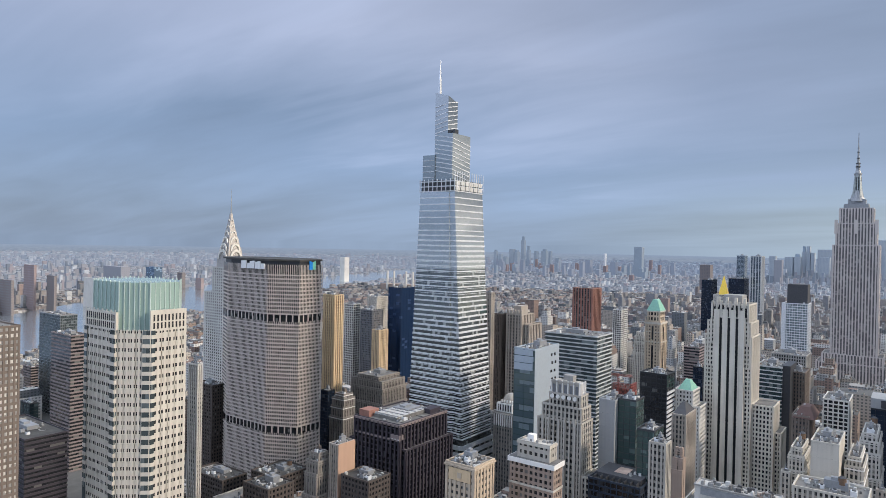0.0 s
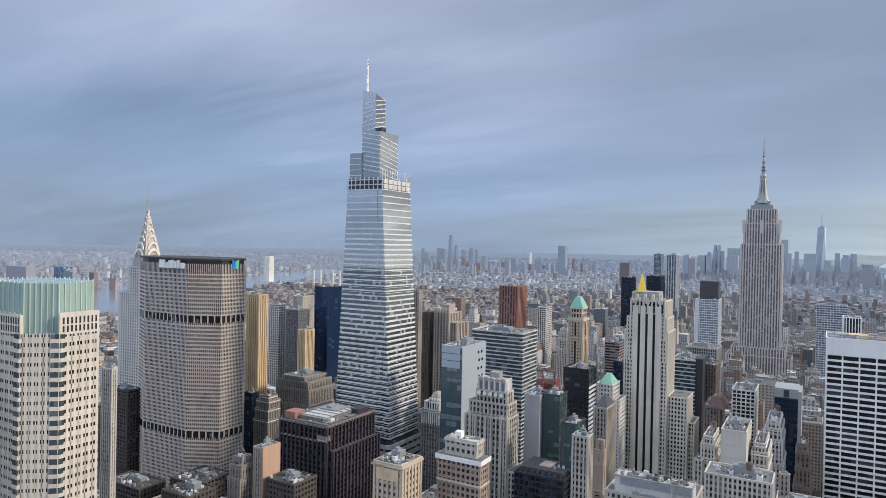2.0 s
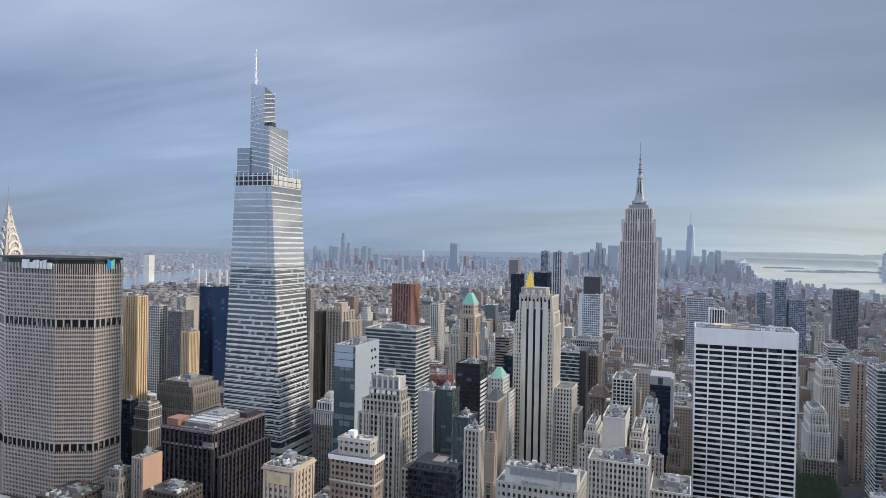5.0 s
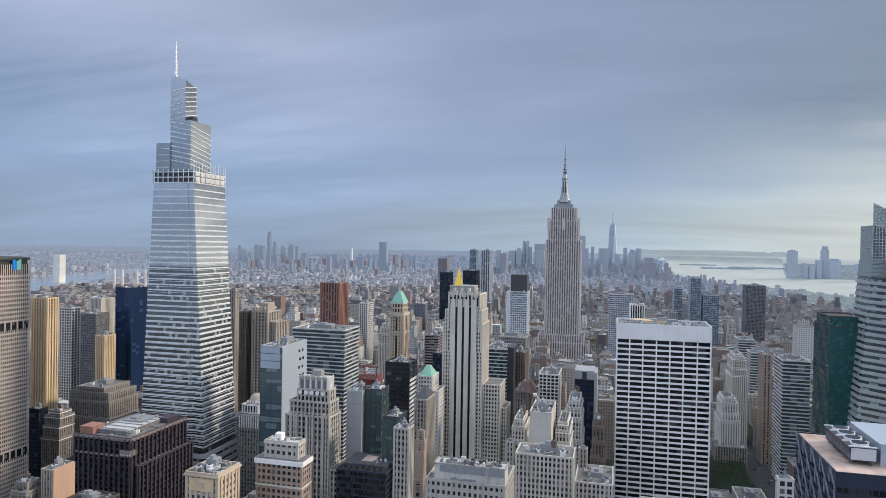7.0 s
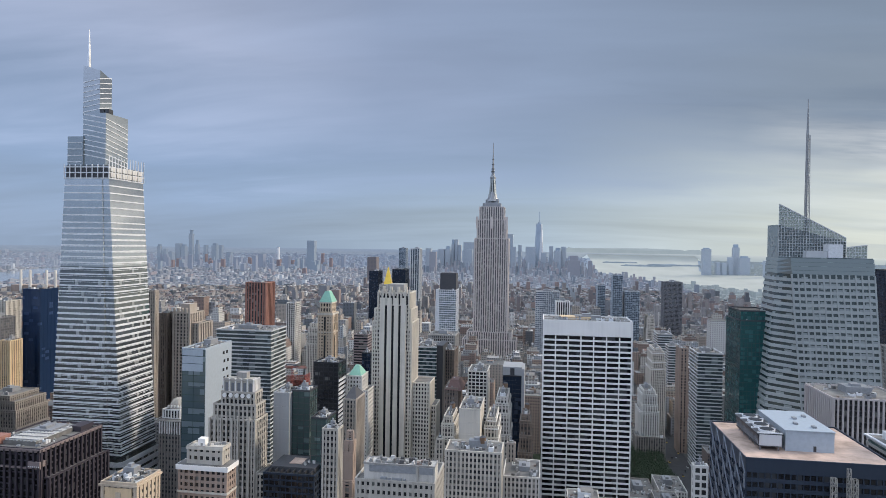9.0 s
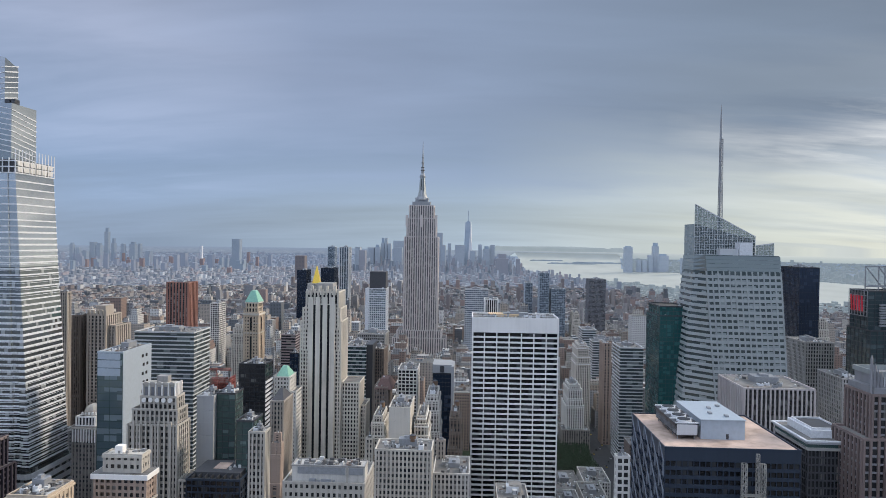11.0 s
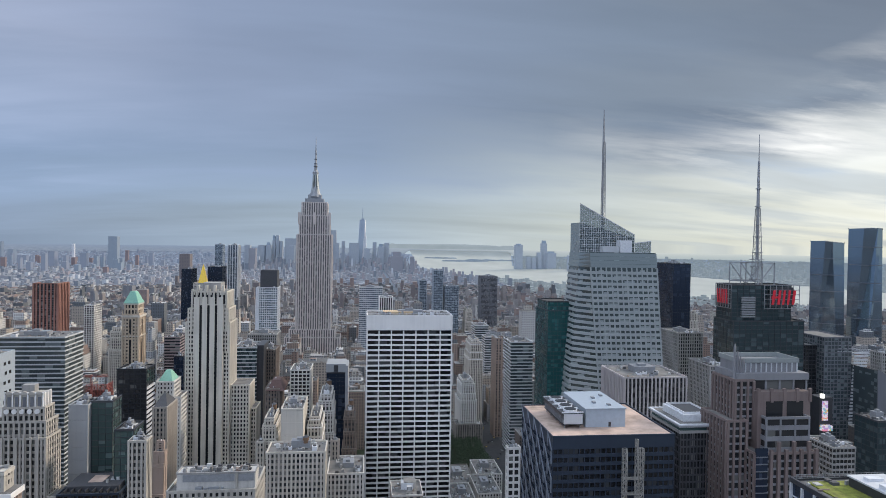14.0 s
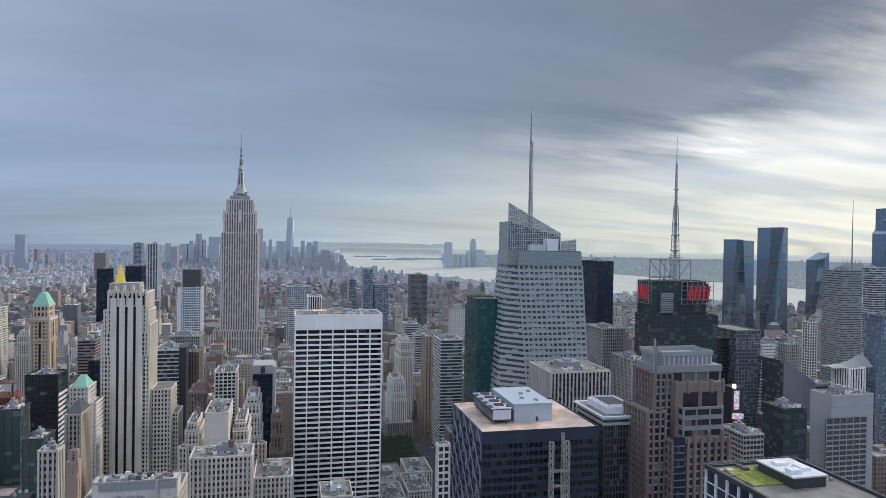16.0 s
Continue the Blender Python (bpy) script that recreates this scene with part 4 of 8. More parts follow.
building("dark_low_block", "low dark block with a pale flat roof", -666.4, -583.2, 230.0, 263.8, 84.4, S["ribbon_dark"])
building("brown_window_tower", "brown tower with a close grid of bright windows", -510.4, -439.2, 150.0, 170.2, 195.1, S["brown_pale"])
building("tan_deco_tower", "golden sunlit brick tower with fluted crown", -589.0, -568.9, 560.0, 574.3, 185.1, S["gold_piers"])
building("cream_slim_tower", "slim cream apartment tower with balconies", -617.7, -603.9, 680.0, 698.8, 128.2, S["gold"])
stepped("grey_hotel_block", "broad grey stone hotel block with a cornice", -539.2, -491.7, 560.0, 600.0, 96.1, S["hotel"], seed=44)
stepped("grey_hotel_block", "grey stone block with small windows", -529.7, -511.3, 520.0, 536.9, 80.8, S["hotel"], seed=45)
building("brown_side_block", "narrow stone block behind the octagonal tower", -465.7, -452.9, 300.0, 304.4, 151.6, S["stone"])
building("brown_side_block", "brown brick block with a pale cornice", -638.6, -607.5, 420.0, 435.8, 93.5, S["sooty"])
building("red_striped_tower", "rust-red tower with bold vertical piers", -535.8, -496.6, 1150.0, 1190.0, 171.1, S["rust_piers"])
building("white_slab", "white slab block with small windows", -436.8, -421.2, 1100.0, 1130.0, 140.3, S["white_grid"])
stepped("pale_mid_tower", "pale stone apartment tower", -324.9, -310.7, 900.0, 930.0, 131.5, S["cream"], seed=50)
building("dark_mid_tower", "dark glass tower on the skyline", -499.8, -473.1, 1900.0, 1960.0, 163.0, S["navy"])
building("dark_mid_tower", "dark broad tower on the skyline", -452.3, -410.7, 2000.0, 2060.0, 165.5, S["navy"])
building("striped_glass_tower", "tall glass tower with pale stripes", -396.2, -367.1, 2000.0, 2045.0, 230.8, S["pale_stripe"])
building("dark_tall_tower", "slim dark glass tower", -475.1, -451.8, 2200.0, 2240.0, 230.0, S["haze_blue"])
building("brick_mid_tower", "dark gridded tower above the low blocks", 306.8, 350.9, 1700.0, 1740.0, 161.0, S["speckled"])
building("dark_mid_tower", "dark grey tower above the low blocks", 160.9, 182.3, 1500.0, 1540.0, 183.9, S["haze_blue"])
building("dark_mid_tower", "dark grey tower above the low blocks", 137.0, 154.5, 1600.0, 1640.0, 154.6, S["haze_blue"])
building("blue_mid_tower", "blue-grey glass mid-rise office block", 187.8, 219.2, 1500.0, 1540.0, 148.2, S["haze_blue"])
building("grey_mid_tower", "grey stone block beyond the tall spire tower", -6.9, 39.0, 1300.0, 1340.0, 157.4, S["haze_grey"])
building("piered_block", "pale block with vertical dark stripes", 25.2, 45.2, 1000.0, 1030.0, 164.3, S["white_pier"])
building("gabled_brown_block", "brown brick block under a dark red hipped roof", -79.4, -67.6, 560.0, 594.0, 124.7, S["brown"])
stepped("stone_setback_block", "grey stone setback block with small windows", -34.3, -22.8, 540.0, 576.0, 123.7, S["stone"], tank=True, seed=62)
building("slim_white_tower", "slim white tower beside the dark terrace tower", 74.8, 81.6, 330.0, 334.3, 144.0, S["white_grid"])
SB = building("brick_pair_block", "tan block with a plain salmon flank and white roof units", -338.4, -329.6, 330.0, 346.5, 106.3, S["tan"])
stepped("stepped_corner_block", "dark brown stepped block with chimneys and a cluttered roof", -352.6, -340.9, 322.0, 333.8, 99.2, S["hotel"], seed=65)
TR = building("tan_frieze_block", "warm tan block with a gilt frieze panel and crowded roof", -215.0, -195.6, 300.0, 320.5, 127.4, S["tan_low"])
building("brown_terrace_block", "dark brick block with a cluttered low roof", -381.7, -354.7, 290.0, 312.5, 80.3, S["sooty"])
building("dark_panel_block", "blue-grey glass block at the edge of the district", 594.9, 622.9, 560.0, 581.1, 180.0, S["blue"])
building("low_terrace_block", "pale stone block beside the rose granite tower", 254.2, 262.0, 420.0, 427.1, 143.4, S["stone"])
building("white_face_block", "white sunlit apartment block behind darker roofs", -691.8, -672.6, 700.0, 714.6, 158.0, S["white_grid"])
building("speckled_block", "dark apartment block with scattered bright windows", -649.1, -626.1, 690.0, 712.5, 152.9, S["speckled"])
building("cream_far_block", "cream block above the river roofs", -830.3, -806.8, 900.0, 930.0, 149.7, S["cream"])
building("small_white_grid_block", "slim white gridded block by the avenue", 634.7, 645.9, 700.0, 712.7, 155.0, S["white_grid"])
building("grey_low_tower", "grey windowless-looking block beside a leaning screen", 563.6, 580.1, 655.0, 671.9, 135.4, S["grey_piers"])
building("far_grey_tower", "pale grey ribbon-window tower", 935.3, 962.2, 900.0, 919.0, 216.6, S["ribbon_grey"])
building("columned_white_block", "white block with tall columns under a curved roof", 556.4, 576.2, 560.0, 582.5, 126.0, S["white_pier"], rooftop=False)
building("dark_slab_block", "blue-black glass slab between the hotel and the octagonal slab", -569.3, -557.4, 540.0, 551.0, 75.2, S["navy"])
building("cream_terrace_block", "low cream wing stepping down beside a taller block", -69.9, -64.7, 455.0, 459.3, 112.0, S["cream"])
building("tan_narrow_block", "narrow tan brick block with a plain side wall", -20.0, -14.3, 450.0, 453.6, 113.4, S["tan"])
stepped("pale_stepped_block", "slim pale stone tower among low blocks", 236.0, 251.4, 1500.0, 1540.0, 95.9, S["cream"], seed=80)
building("pale_ribbon_block", "pale ribbon-window block behind a stepped tower", 191.9, 210.7, 1020.0, 1050.0, 100.6, S["ribbon_grey"])
building("low_terminal_block", "low dark-roofed block with a cluttered terrace roof", -512.6, -468.3, 335.0, 359.5, 48.1, S["dark_low"])
building("low_terminal_block", "low brown block with a tarred roof and vents", -444.1, -412.7, 345.0, 378.8, 60.1, S["dark_low"], tank=True)
building("low_roof_block", "low brown block with a dark cluttered roof", -325.9, -300.2, 330.0, 352.5, 87.0, S["dark_low"])
for x0, x1, y0, y1, z, kind in ((82, 104, 585, 626, 17, "white_cream"), (107, 129, 590, 640, 20, "stone"), (84, 112, 634, 688, 14, "hotel"), (116, 142, 648, 692, 17, "white_cream")):
    building("low_park_block", "low block with a bright cluttered roof beside the park", x0, x1, y0, y1, z, S[kind])
building("dark_narrow_slab", "narrow dark glass slab behind the striped stone tower", -190.8, -181.2, 700.0, 709.5, 127.8, S["navy"])
building("brown_wide_block", "broad purple-brown block with ribbon windows", -257.8, -237.5, 900.0, 940.0, 118.4, S["ribbon_mauve"])
stepped("pink_step_block", "pinkish brick block stepping down beside the striped tower", -119.5, -113.8, 400.0, 405.3, 129.6, S["pink_slab"], seed=89)
building("teal_low_block", "low blue-grey glass block behind a brown tower", -848.6, -824.4, 330.0, 339.5, 56.5, S["slate_glass"])
building("rust_low_block", "low maroon block by the river", -1023.0, -996.1, 400.0, 409.5, 67.0, S["ribbon_mauve"])

# ---- landmark towers ----
def ring_bands(parent, corners_at, z0, z1, floor, high, thick, material, name="spandrel"):
    """Bands round a tapering outline, one a storey; corners_at(z) gives the outline."""
    n = max(1, round((z1 - z0) / floor))
    for i in range(n):
        z = z0 + (z1 - z0) * i / n
        low, top = corners_at(z), corners_at(z + high)
        bm = bmesh.new()
        cx, cy = sum(p[0] for p in low) / len(low), sum(p[1] for p in low) / len(low)
        rows = []
        for line, zz in ((low, z), (top, z + high)):
            rows.append([bm.verts.new((x, y, zz)) for x, y in line])
            inner = []
            for x, y in line:
                l = math.hypot(x - cx, y - cy)
                k = 1 - thick / max(l, 1)
                inner.append(bm.verts.new((cx + (x - cx) * k, cy + (y - cy) * k, zz)))
            rows.append(inner)
        m = len(low)
        for k in range(m):
            j = (k + 1) % m
            bm.faces.new((rows[0][k], rows[0][j], rows[2][j], rows[2][k]))
            bm.faces.new((rows[2][k], rows[2][j], rows[3][j], rows[3][k]))
            bm.faces.new((rows[1][k], rows[1][j], rows[0][j], rows[0][k]))
        part(name, bm, material, parent)


def shell(parent, corners_at, z0, z1, bay, floor, glass, inset=0.4, name="glass_core"):
    """The glass body inside such bands, built up level by level so that twisted faces follow the bands."""
    bm = bmesh.new()
    levels = []
    count = 1 if corners_at(z0) == corners_at(z1) else 24
    for k in range(count + 1):
        z = z0 + (z1 - z0) * k / count
        c = corners_at(z)
        cx, cy = sum(p[0] for p in c) / len(c), sum(p[1] for p in c) / len(c)
        levels.append([bm.verts.new((cx + (x - cx) * (1 - inset / max(1, math.hypot(x - cx, y - cy))), cy + (y - cy) * (1 - inset / max(1, math.hypot(x - cx, y - cy))), z)) for x, y in c])
    for low, high in zip(levels, levels[1:]):
        for i in range(len(low)):
            j = (i + 1) % len(low)
            bm.faces.new((low[i], low[j], high[j], high[i]))
    bm.faces.new(levels[-1])
    bmesh.ops.recalc_face_normals(bm, faces=bm.faces)
    wrap_map(bm, bay, floor, z0)
    return part(name, bm, glass, parent)


def between(a, b, z0, z1):
    return lambda z: [(p[0] + (q[0] - p[0]) * (z - z0) / (z1 - z0), p[1] + (q[1] - p[1]) * (z - z0) / (z1 - z0)) for p, q in zip(a, b)]


def fins(parent, a, b, count, z0, z1, width, deep, material, name="pier"):
    """Upright fins along a wall line from a to b, standing out to its right-hand side."""
    ax, ay = a
    wx, wy = b[0] - ax, b[1] - ay
    l = math.hypot(wx, wy)
    turn = math.atan2(wy, wx)
    bm = bmesh.new()
    box(bm, -width / 2, width / 2, -deep, 0.1, 0, z1 - z0, True)
    me = mesh_of(bm, name, material)
    for i in range(count + 1):
        o = part(name, me, None, parent)
        o.location, o.rotation_euler = (ax + wx * i / count, ay + wy * i / count, z0), (0, 0, turn)


def spike(parent, name, x, y, stages, material, sides=8):
    """A mast of stacked tapering stages: (height, radius below, radius above)."""
    z = None
    for z0, z1, r0, r1 in stages:
        bm = bmesh.new()
        ring = [(x + math.cos(2 * math.pi * i / sides) * r0, y + math.sin(2 * math.pi * i / sides) * r0) for i in range(sides)]
        top = [(x + math.cos(2 * math.pi * i / sides) * r1, y + math.sin(2 * math.pi * i / sides) * r1) for i in range(sides)]
        prism(bm, ring, z0, z1, top)
        part(name, bm, material, parent)


# The white-banded skyscraper with a stepped glass crown
OV = thing("banded_skyscraper", "tapering glass skyscraper with white bands and a stepped spire", "skyscraper", at=(-375, 510, 0))
OV_LOW = [(-396, 489), (-345.5, 489), (-344.8, 490.0), (-340, 490.0), (-339.4, 489.2), (-333.2, 489.2), (-333.2, 538), (-396, 538)]
OV_TOP = [(-395, 500), (-360.5, 500), (-360, 500.9), (-358, 500.9), (-357.5, 500.2), (-354, 500.2), (-354, 548), (-395, 548)]
ov_line = between(OV_LOW, OV_TOP, 78, 299)
# glass split into dark below and silver above to imitate its reflections
shell(OV, ov_line, 70, 226, 3.0, 4.52, "glass_ov", 0.5)
shell(OV, ov_line, 226, 299, 3.0, 4.8, "glass_silver", 0.5, "upper_glass")
ring_bands(OV, ov_line, 73, 200, 4.52, 1.4, 1.0, "white_metal")
ring_bands(OV, ov_line, 75.9, 200, 4.52, 0.28, 0.75, "white_metal", "thin_band")
ring_bands(OV, ov_line, 200, 262, 4.8, 1.15, 1.0, "white_metal")
ring_bands(OV, ov_line, 203.2, 262, 4.8, 0.28, 0.75, "white_metal", "thin_band")
ring_bands(OV, ov_line, 262, 299, 6.1, 1.0, 1.1, "white_metal")
OV_POD = [(-396, 485.5), (-347.5, 485.5), (-347.5, 487), (-334.5, 487), (-331.6, 489.5), (-331.6, 540), (-396, 540)]
pod_line = between(OV_POD, OV_POD, 0, 71)
shell(OV, pod_line, 0, 71, 3.0, 6.0, "glass_ov", 0.8, "podium_glass")
ring_bands(OV, pod_line, 6.4, 70.6, 6.4, 4.0, 1.5, "white_metal", "podium_band")
# open plant floors under the crown
solid(OV, "plant_floor", "charcoal", -394, -356, 501, 547, 299, 310)
ring_bands(OV, between([(-395, 500), (-354, 500), (-354, 548), (-395, 548)], [(-395, 500), (-354, 500), (-354, 548), (-395, 548)], 0, 1), 299, 313, 4.6, 0.9, 0.8, "white_metal", "plant_band")
fins(OV, (-395, 500), (-354, 500), 8, 299, 311, 0.8, 0.3, "white_metal", "plant_post")
fins(OV, (-354, 500), (-354, 548), 12, 299, 318, 0.5, 0.3, "white_metal", "plant_post")
for z0, z1 in ((300.6, 304.2), (305.4, 308.8)):
    for i in range(6):
        solid(OV, "plant_panel", "white_brick", -354.9, -353.8, 502.5 + i * 7.5, 508.5 + i * 7.5, z0, z1, "pale cladding panel")
def slanted_bands(x0, x1, y0, y1, z0, step, count, rise):
    """White lines that slope across the north face and fall back along the west face."""
    for i in range(count):
        z = z0 + i * step
        bm = bmesh.new()
        line = [(x0, y0, z), (x1, y0, z + rise), (x1, y1, z + rise * 2.2)]
        out = [(x0, y0 - 0.3), (x1 + 0.3, y0 - 0.3), (x1 + 0.3, y1)]
        rows = [[bm.verts.new((p[0], p[1], p[2] + dz)) for p in line] for dz in (0, 0.8)] + [[bm.verts.new((o[0], o[1], p[2] + dz)) for o, p in zip(out, line)] for dz in (0.8, 0)]
        for p, q in zip(rows, rows[1:] + rows[:1]):
            for k in (0, 1):
                bm.faces.new((p[k], p[k + 1], q[k + 1], q[k]))
        part("slanted_band", bm, "white_metal", OV)


def crown_tier(nm, x0, x1, y0, y1, z0, tops):
    bm = bmesh.new()
    prism(bm, [(x0, y0), (x1, y0), (x1, y1), (x0, y1)], z0, 0, [(x0, y0, tops[0]), (x1, y0, tops[1]), (x1, y1, tops[2]), (x0, y1, tops[3])])
    bmesh.ops.recalc_face_normals(bm, faces=bm.faces)
    wrap_map(bm, 3.0, 5.0)
    return part(nm, bm, "crown_silver", OV)


mx0, mx1 = -381.1, -360.3
my1 = 533.7
mz = 354.3
crown_tier("middle_tier", mx0, mx1, 504, my1, 310, (mz, mz, mz, mz))
slanted_bands(mx0, mx1, 504, my1, 319.5, 4.2, 9, -4.0)
lx, lz = -394.5, 334.7
crown_tier("lower_tier", lx, mx0 + 1, 503, my1, 310, (lz, lz, lz, lz))
for i in range(4):
    solid(OV, "tier_band", "white_metal", lx - 0.2, mx0, 502.6, 503, 313 + i * 5.4, 313.6 + i * 5.4)
ux0, ux1 = -385.8, -370.3
uy1 = 525.5
crown_tier("top_tier", ux0, ux1, 510, uy1, mz - 1, (395.9, 391.7, 386.7, 395.9 - 4))
slanted_bands(ux0, ux1, 510, uy1, mz + 1.5, 4.2, 7, 3.0)
for x0, w in ((ux1 + 1.5, 4), (ux1 + 6.5, 3)):
    solid(OV, "terrace_plant", "charcoal", x0, x0 + w, 508, 514, mz, mz + 4)
spike(OV, "spire", -388.1, 520, [(385, 408, 2.3, 1.5), (408, 430, 1.5, 0.3)], "steel", 6)

# The broad octagonal slab with two dark belts
ML = thing("octagonal_slab_tower", "broad grey precast octagonal office slab with two dark belts", "skyscraper", at=(-540, 470, 0))
ml_foot = [(-525.6, 425), (-590, 425), (-620, 440), (-620, 470), (-590, 488), (-525.6, 488), (-496.3, 470), (-496.3, 440)]
ml_line = between(ml_foot, ml_foot, 0, 1)
shell(ML, ml_line, 0, 226, 1.9, 3.76, "glass_dark", 1.1)
for z0, z1 in ((0, 59.2), (65.8, 169.8), (176.6, 219)):
    ring_bands(ML, ml_line, z0, z1, 3.76, 1.35, 1.3, "concrete")
for a, b, count in (((-590, 425), (-525.6, 425), 34), ((-525.6, 425), (-496.3, 440), 17), ((-496.3, 440), (-496.3, 470), 16)):
    for z0, z1 in ((0, 59.2), (65.8, 169.8), (176.6, 226)):
        fins(ML, a, b, count, z0, z1, 0.62, 0.25, "concrete", "mullion")
    fins(ML, a, b, max(3, count // 3), 59.2, 65.8, 1.3, -0.3, "concrete", "belt_post")
    fins(ML, a, b, max(3, count // 3), 169.8, 176.6, 1.3, -0.3, "concrete", "belt_post")
bm = bmesh.new()
prism(bm, [(-540 + (x + 540) * 0.96, 456 + (y - 456) * 0.93) for x, y in ml_foot], 225, 229.5)
part("roof_screen", bm, "charcoal", ML, "dark recessed roof screen")
bm = bmesh.new()
prism(bm, ml_foot, 229.5, 231.5)
part("roof_rim", bm, "roof_dark", ML, "thin dark overhanging roof rim")
sx, sw = -566.2, 35.90000000000009
for i, (u, w, h) in enumerate(((0.0, 0.2, 6.0), (0.26, 0.1, 4.2), (0.38, 0.07, 5.6), (0.49, 0.07, 6.0), (0.62, 0.05, 5.2), (0.72, 0.08, 6.0), (0.86, 0.13, 4.2))):
    solid(ML, "sign_bar", "sign_white", sx + sw * u, sx + sw * (u + w + 0.03), 423.2, 424.2, 221.3, 221.3 + h * 1.3, "plain white sign block")
ya, yb = 451.9, 460.2
zs = 221.3
for nm, lo, hi, mat in (("emblem_panel", 0.0, 0.5, "blue_shape"), ("emblem_panel", 0.5, 1.0, "green_shape")):
    bm = bmesh.new()
    y0, y1 = ya + (yb - ya) * lo, ya + (yb - ya) * hi
    prism(bm, [(-496.0, y0), (-495.4, y0), (-495.4, y1), (-496.0, y1)], zs, 0, [(-496.0, y0, zs + 9 - 4 * lo), (-495.4, y0, zs + 9 - 4 * lo), (-495.4, y1, zs + 6 + 3 * hi), (-496.0, y1, zs + 6 + 3 * hi)])
    part(nm, bm, mat, ML, "plain coloured emblem panel")

# The octagonal stone tower with a green glass crown
OC = thing("octagonal_stone_tower", "pale granite octagonal tower with a green glass crown", "skyscraper", at=(-420, 238, 0))
o8 = [(-403, 209), (-440, 209), (-457, 226), (-457, 246), (-440, 258), (-403, 258), (-386, 246), (-386, 223)]
oc_line = between(o8, o8, 0, 1)
shell(OC, oc_line, 0, 192, 2.6, 5.68, "glass_grey", 0.7)
ring_bands(OC, oc_line, 0, 193, 5.68, 3.3, 1.1, "granite_cream")
for a, b, count in (((-440, 209), (-403, 209), 7), ((-386, 223), (-386, 246), 5)):
    fins(OC, a, b, count, 0, 205, 1.55, 0.08, "granite_cream")
    fins(OC, a, b, count * 2, 0, 192, 0.6, 0.0, "granite_cream", "mullion")
fins(OC, (-403, 209), (-386, 223), 6, 0, 193, 1.4, 0.08, "granite_cream")
fins(OC, (-403, 209), (-386, 223), 12, 0, 193, 0.6, 0.0, "granite_cream", "mullion")
for corner in ([(-408, 208.5), (-402.6, 208.5), (-402.0, 211.5), (-408, 211.5)], [(-389.6, 219.4), (-385.4, 223), (-385.4, 225.4), (-389.6, 223)], [(-441, 208.5), (-437.6, 208.5), (-437.6, 211), (-441, 211)]):
    bm = bmesh.new()
    prism(bm, corner, 60, 192.5)
    bmesh.ops.recalc_face_normals(bm, faces=bm.faces)
    wrap_map(bm, 2.0, 5.68)
    bay = part("corner_bay", bm, "glass_teal_dark", OC, "wide green glass corner windows")
    mid = (sum(p[0] for p in corner) / 4, sum(p[1] for p in corner) / 4)
    for i in range(16, 34):
        bm = bmesh.new()
        prism(bm, [(mid[0] + (p[0] - mid[0]) * 1.06, mid[1] + (p[1] - mid[1]) * 1.12) for p in corner], 5.68 * i, 5.68 * i + 2.4)
        part("bay_spandrel", bm, "granite_cream", bay)
solid(OC, "shoulder_wall", "granite_cream", -440, -403, 209, 211, 192, 203.5)
solid(OC, "shoulder_wall", "granite_cream", -388, -386, 223, 246, 192, 205)
for z0, z1 in ((193.5, 197.2), (198.2, 202.2)):
    for i in range(14):
        solid(OC, "shoulder_slot", "glass_grey", -438.6 + i * 2.6, -437.5 + i * 2.6, 208.8, 209.3, z0, z1)
    for i in range(9):
        solid(OC, "shoulder_slot", "glass_grey", -386.3, -385.8, 224.2 + i * 2.5, 225.2 + i * 2.5, z0, z1)
crown8 = [(-419.0 + (x + 419.0) * 0.86, 234.0 + (y - 234.0) * 0.86) for x, y in o8]
bm = bmesh.new()
prism(bm, crown8, 190, 222)
bmesh.ops.recalc_face_normals(bm, faces=bm.faces)
wrap_map(bm, 2.0, 16.0)
CROWN = part("crown", bm, "crown_green", OC, "tall translucent green glass crown")
for i in range(8):
    a, b = crown8[(i + 1) % 8], crown8[i]
    fins(CROWN, a, b, 6, 190, 223, 0.45, 0.5, "crown_rib", "crown_rib")

# The steel-crowned tower behind the slab
CH = thing("steel_spire_tower", "white brick tower with a scalloped steel crown and needle spire", "skyscraper", at=(-756, 546, 0))
CH_STYLE = style("white_brick", "glass_dark", 3.7, 4.4, 0.42, 0.5)
block(CH, -784, -738, 527, 566, 0, 179, CH_STYLE)
block(CH, -772, -740, 531, 562, 179, 212, CH_STYLE)
bm = bmesh.new()
for i, (z0, z1, r0, r1) in enumerate(((212, 226, 12.5, 12.0), (226, 240, 11.5, 9.6), (240, 252, 9.0, 7.0), (252, 263, 6.6, 4.8), (263, 274, 4.4, 2.8), (274, 286, 2.6, 1.2))):
    prism(bm, [(-754 + sx * r0, 546 + sy * r0) for sx, sy in ((-1, -1), (1, -1), (1, 1), (-1, 1))], z0, z1, [(-754 + sx * r1, 546 + sy * r1) for sx, sy in ((-1, -1), (1, -1), (1, 1), (-1, 1))])
part("crown", bm, "crown_steel_dull", CH, "stepped grey steel crown")
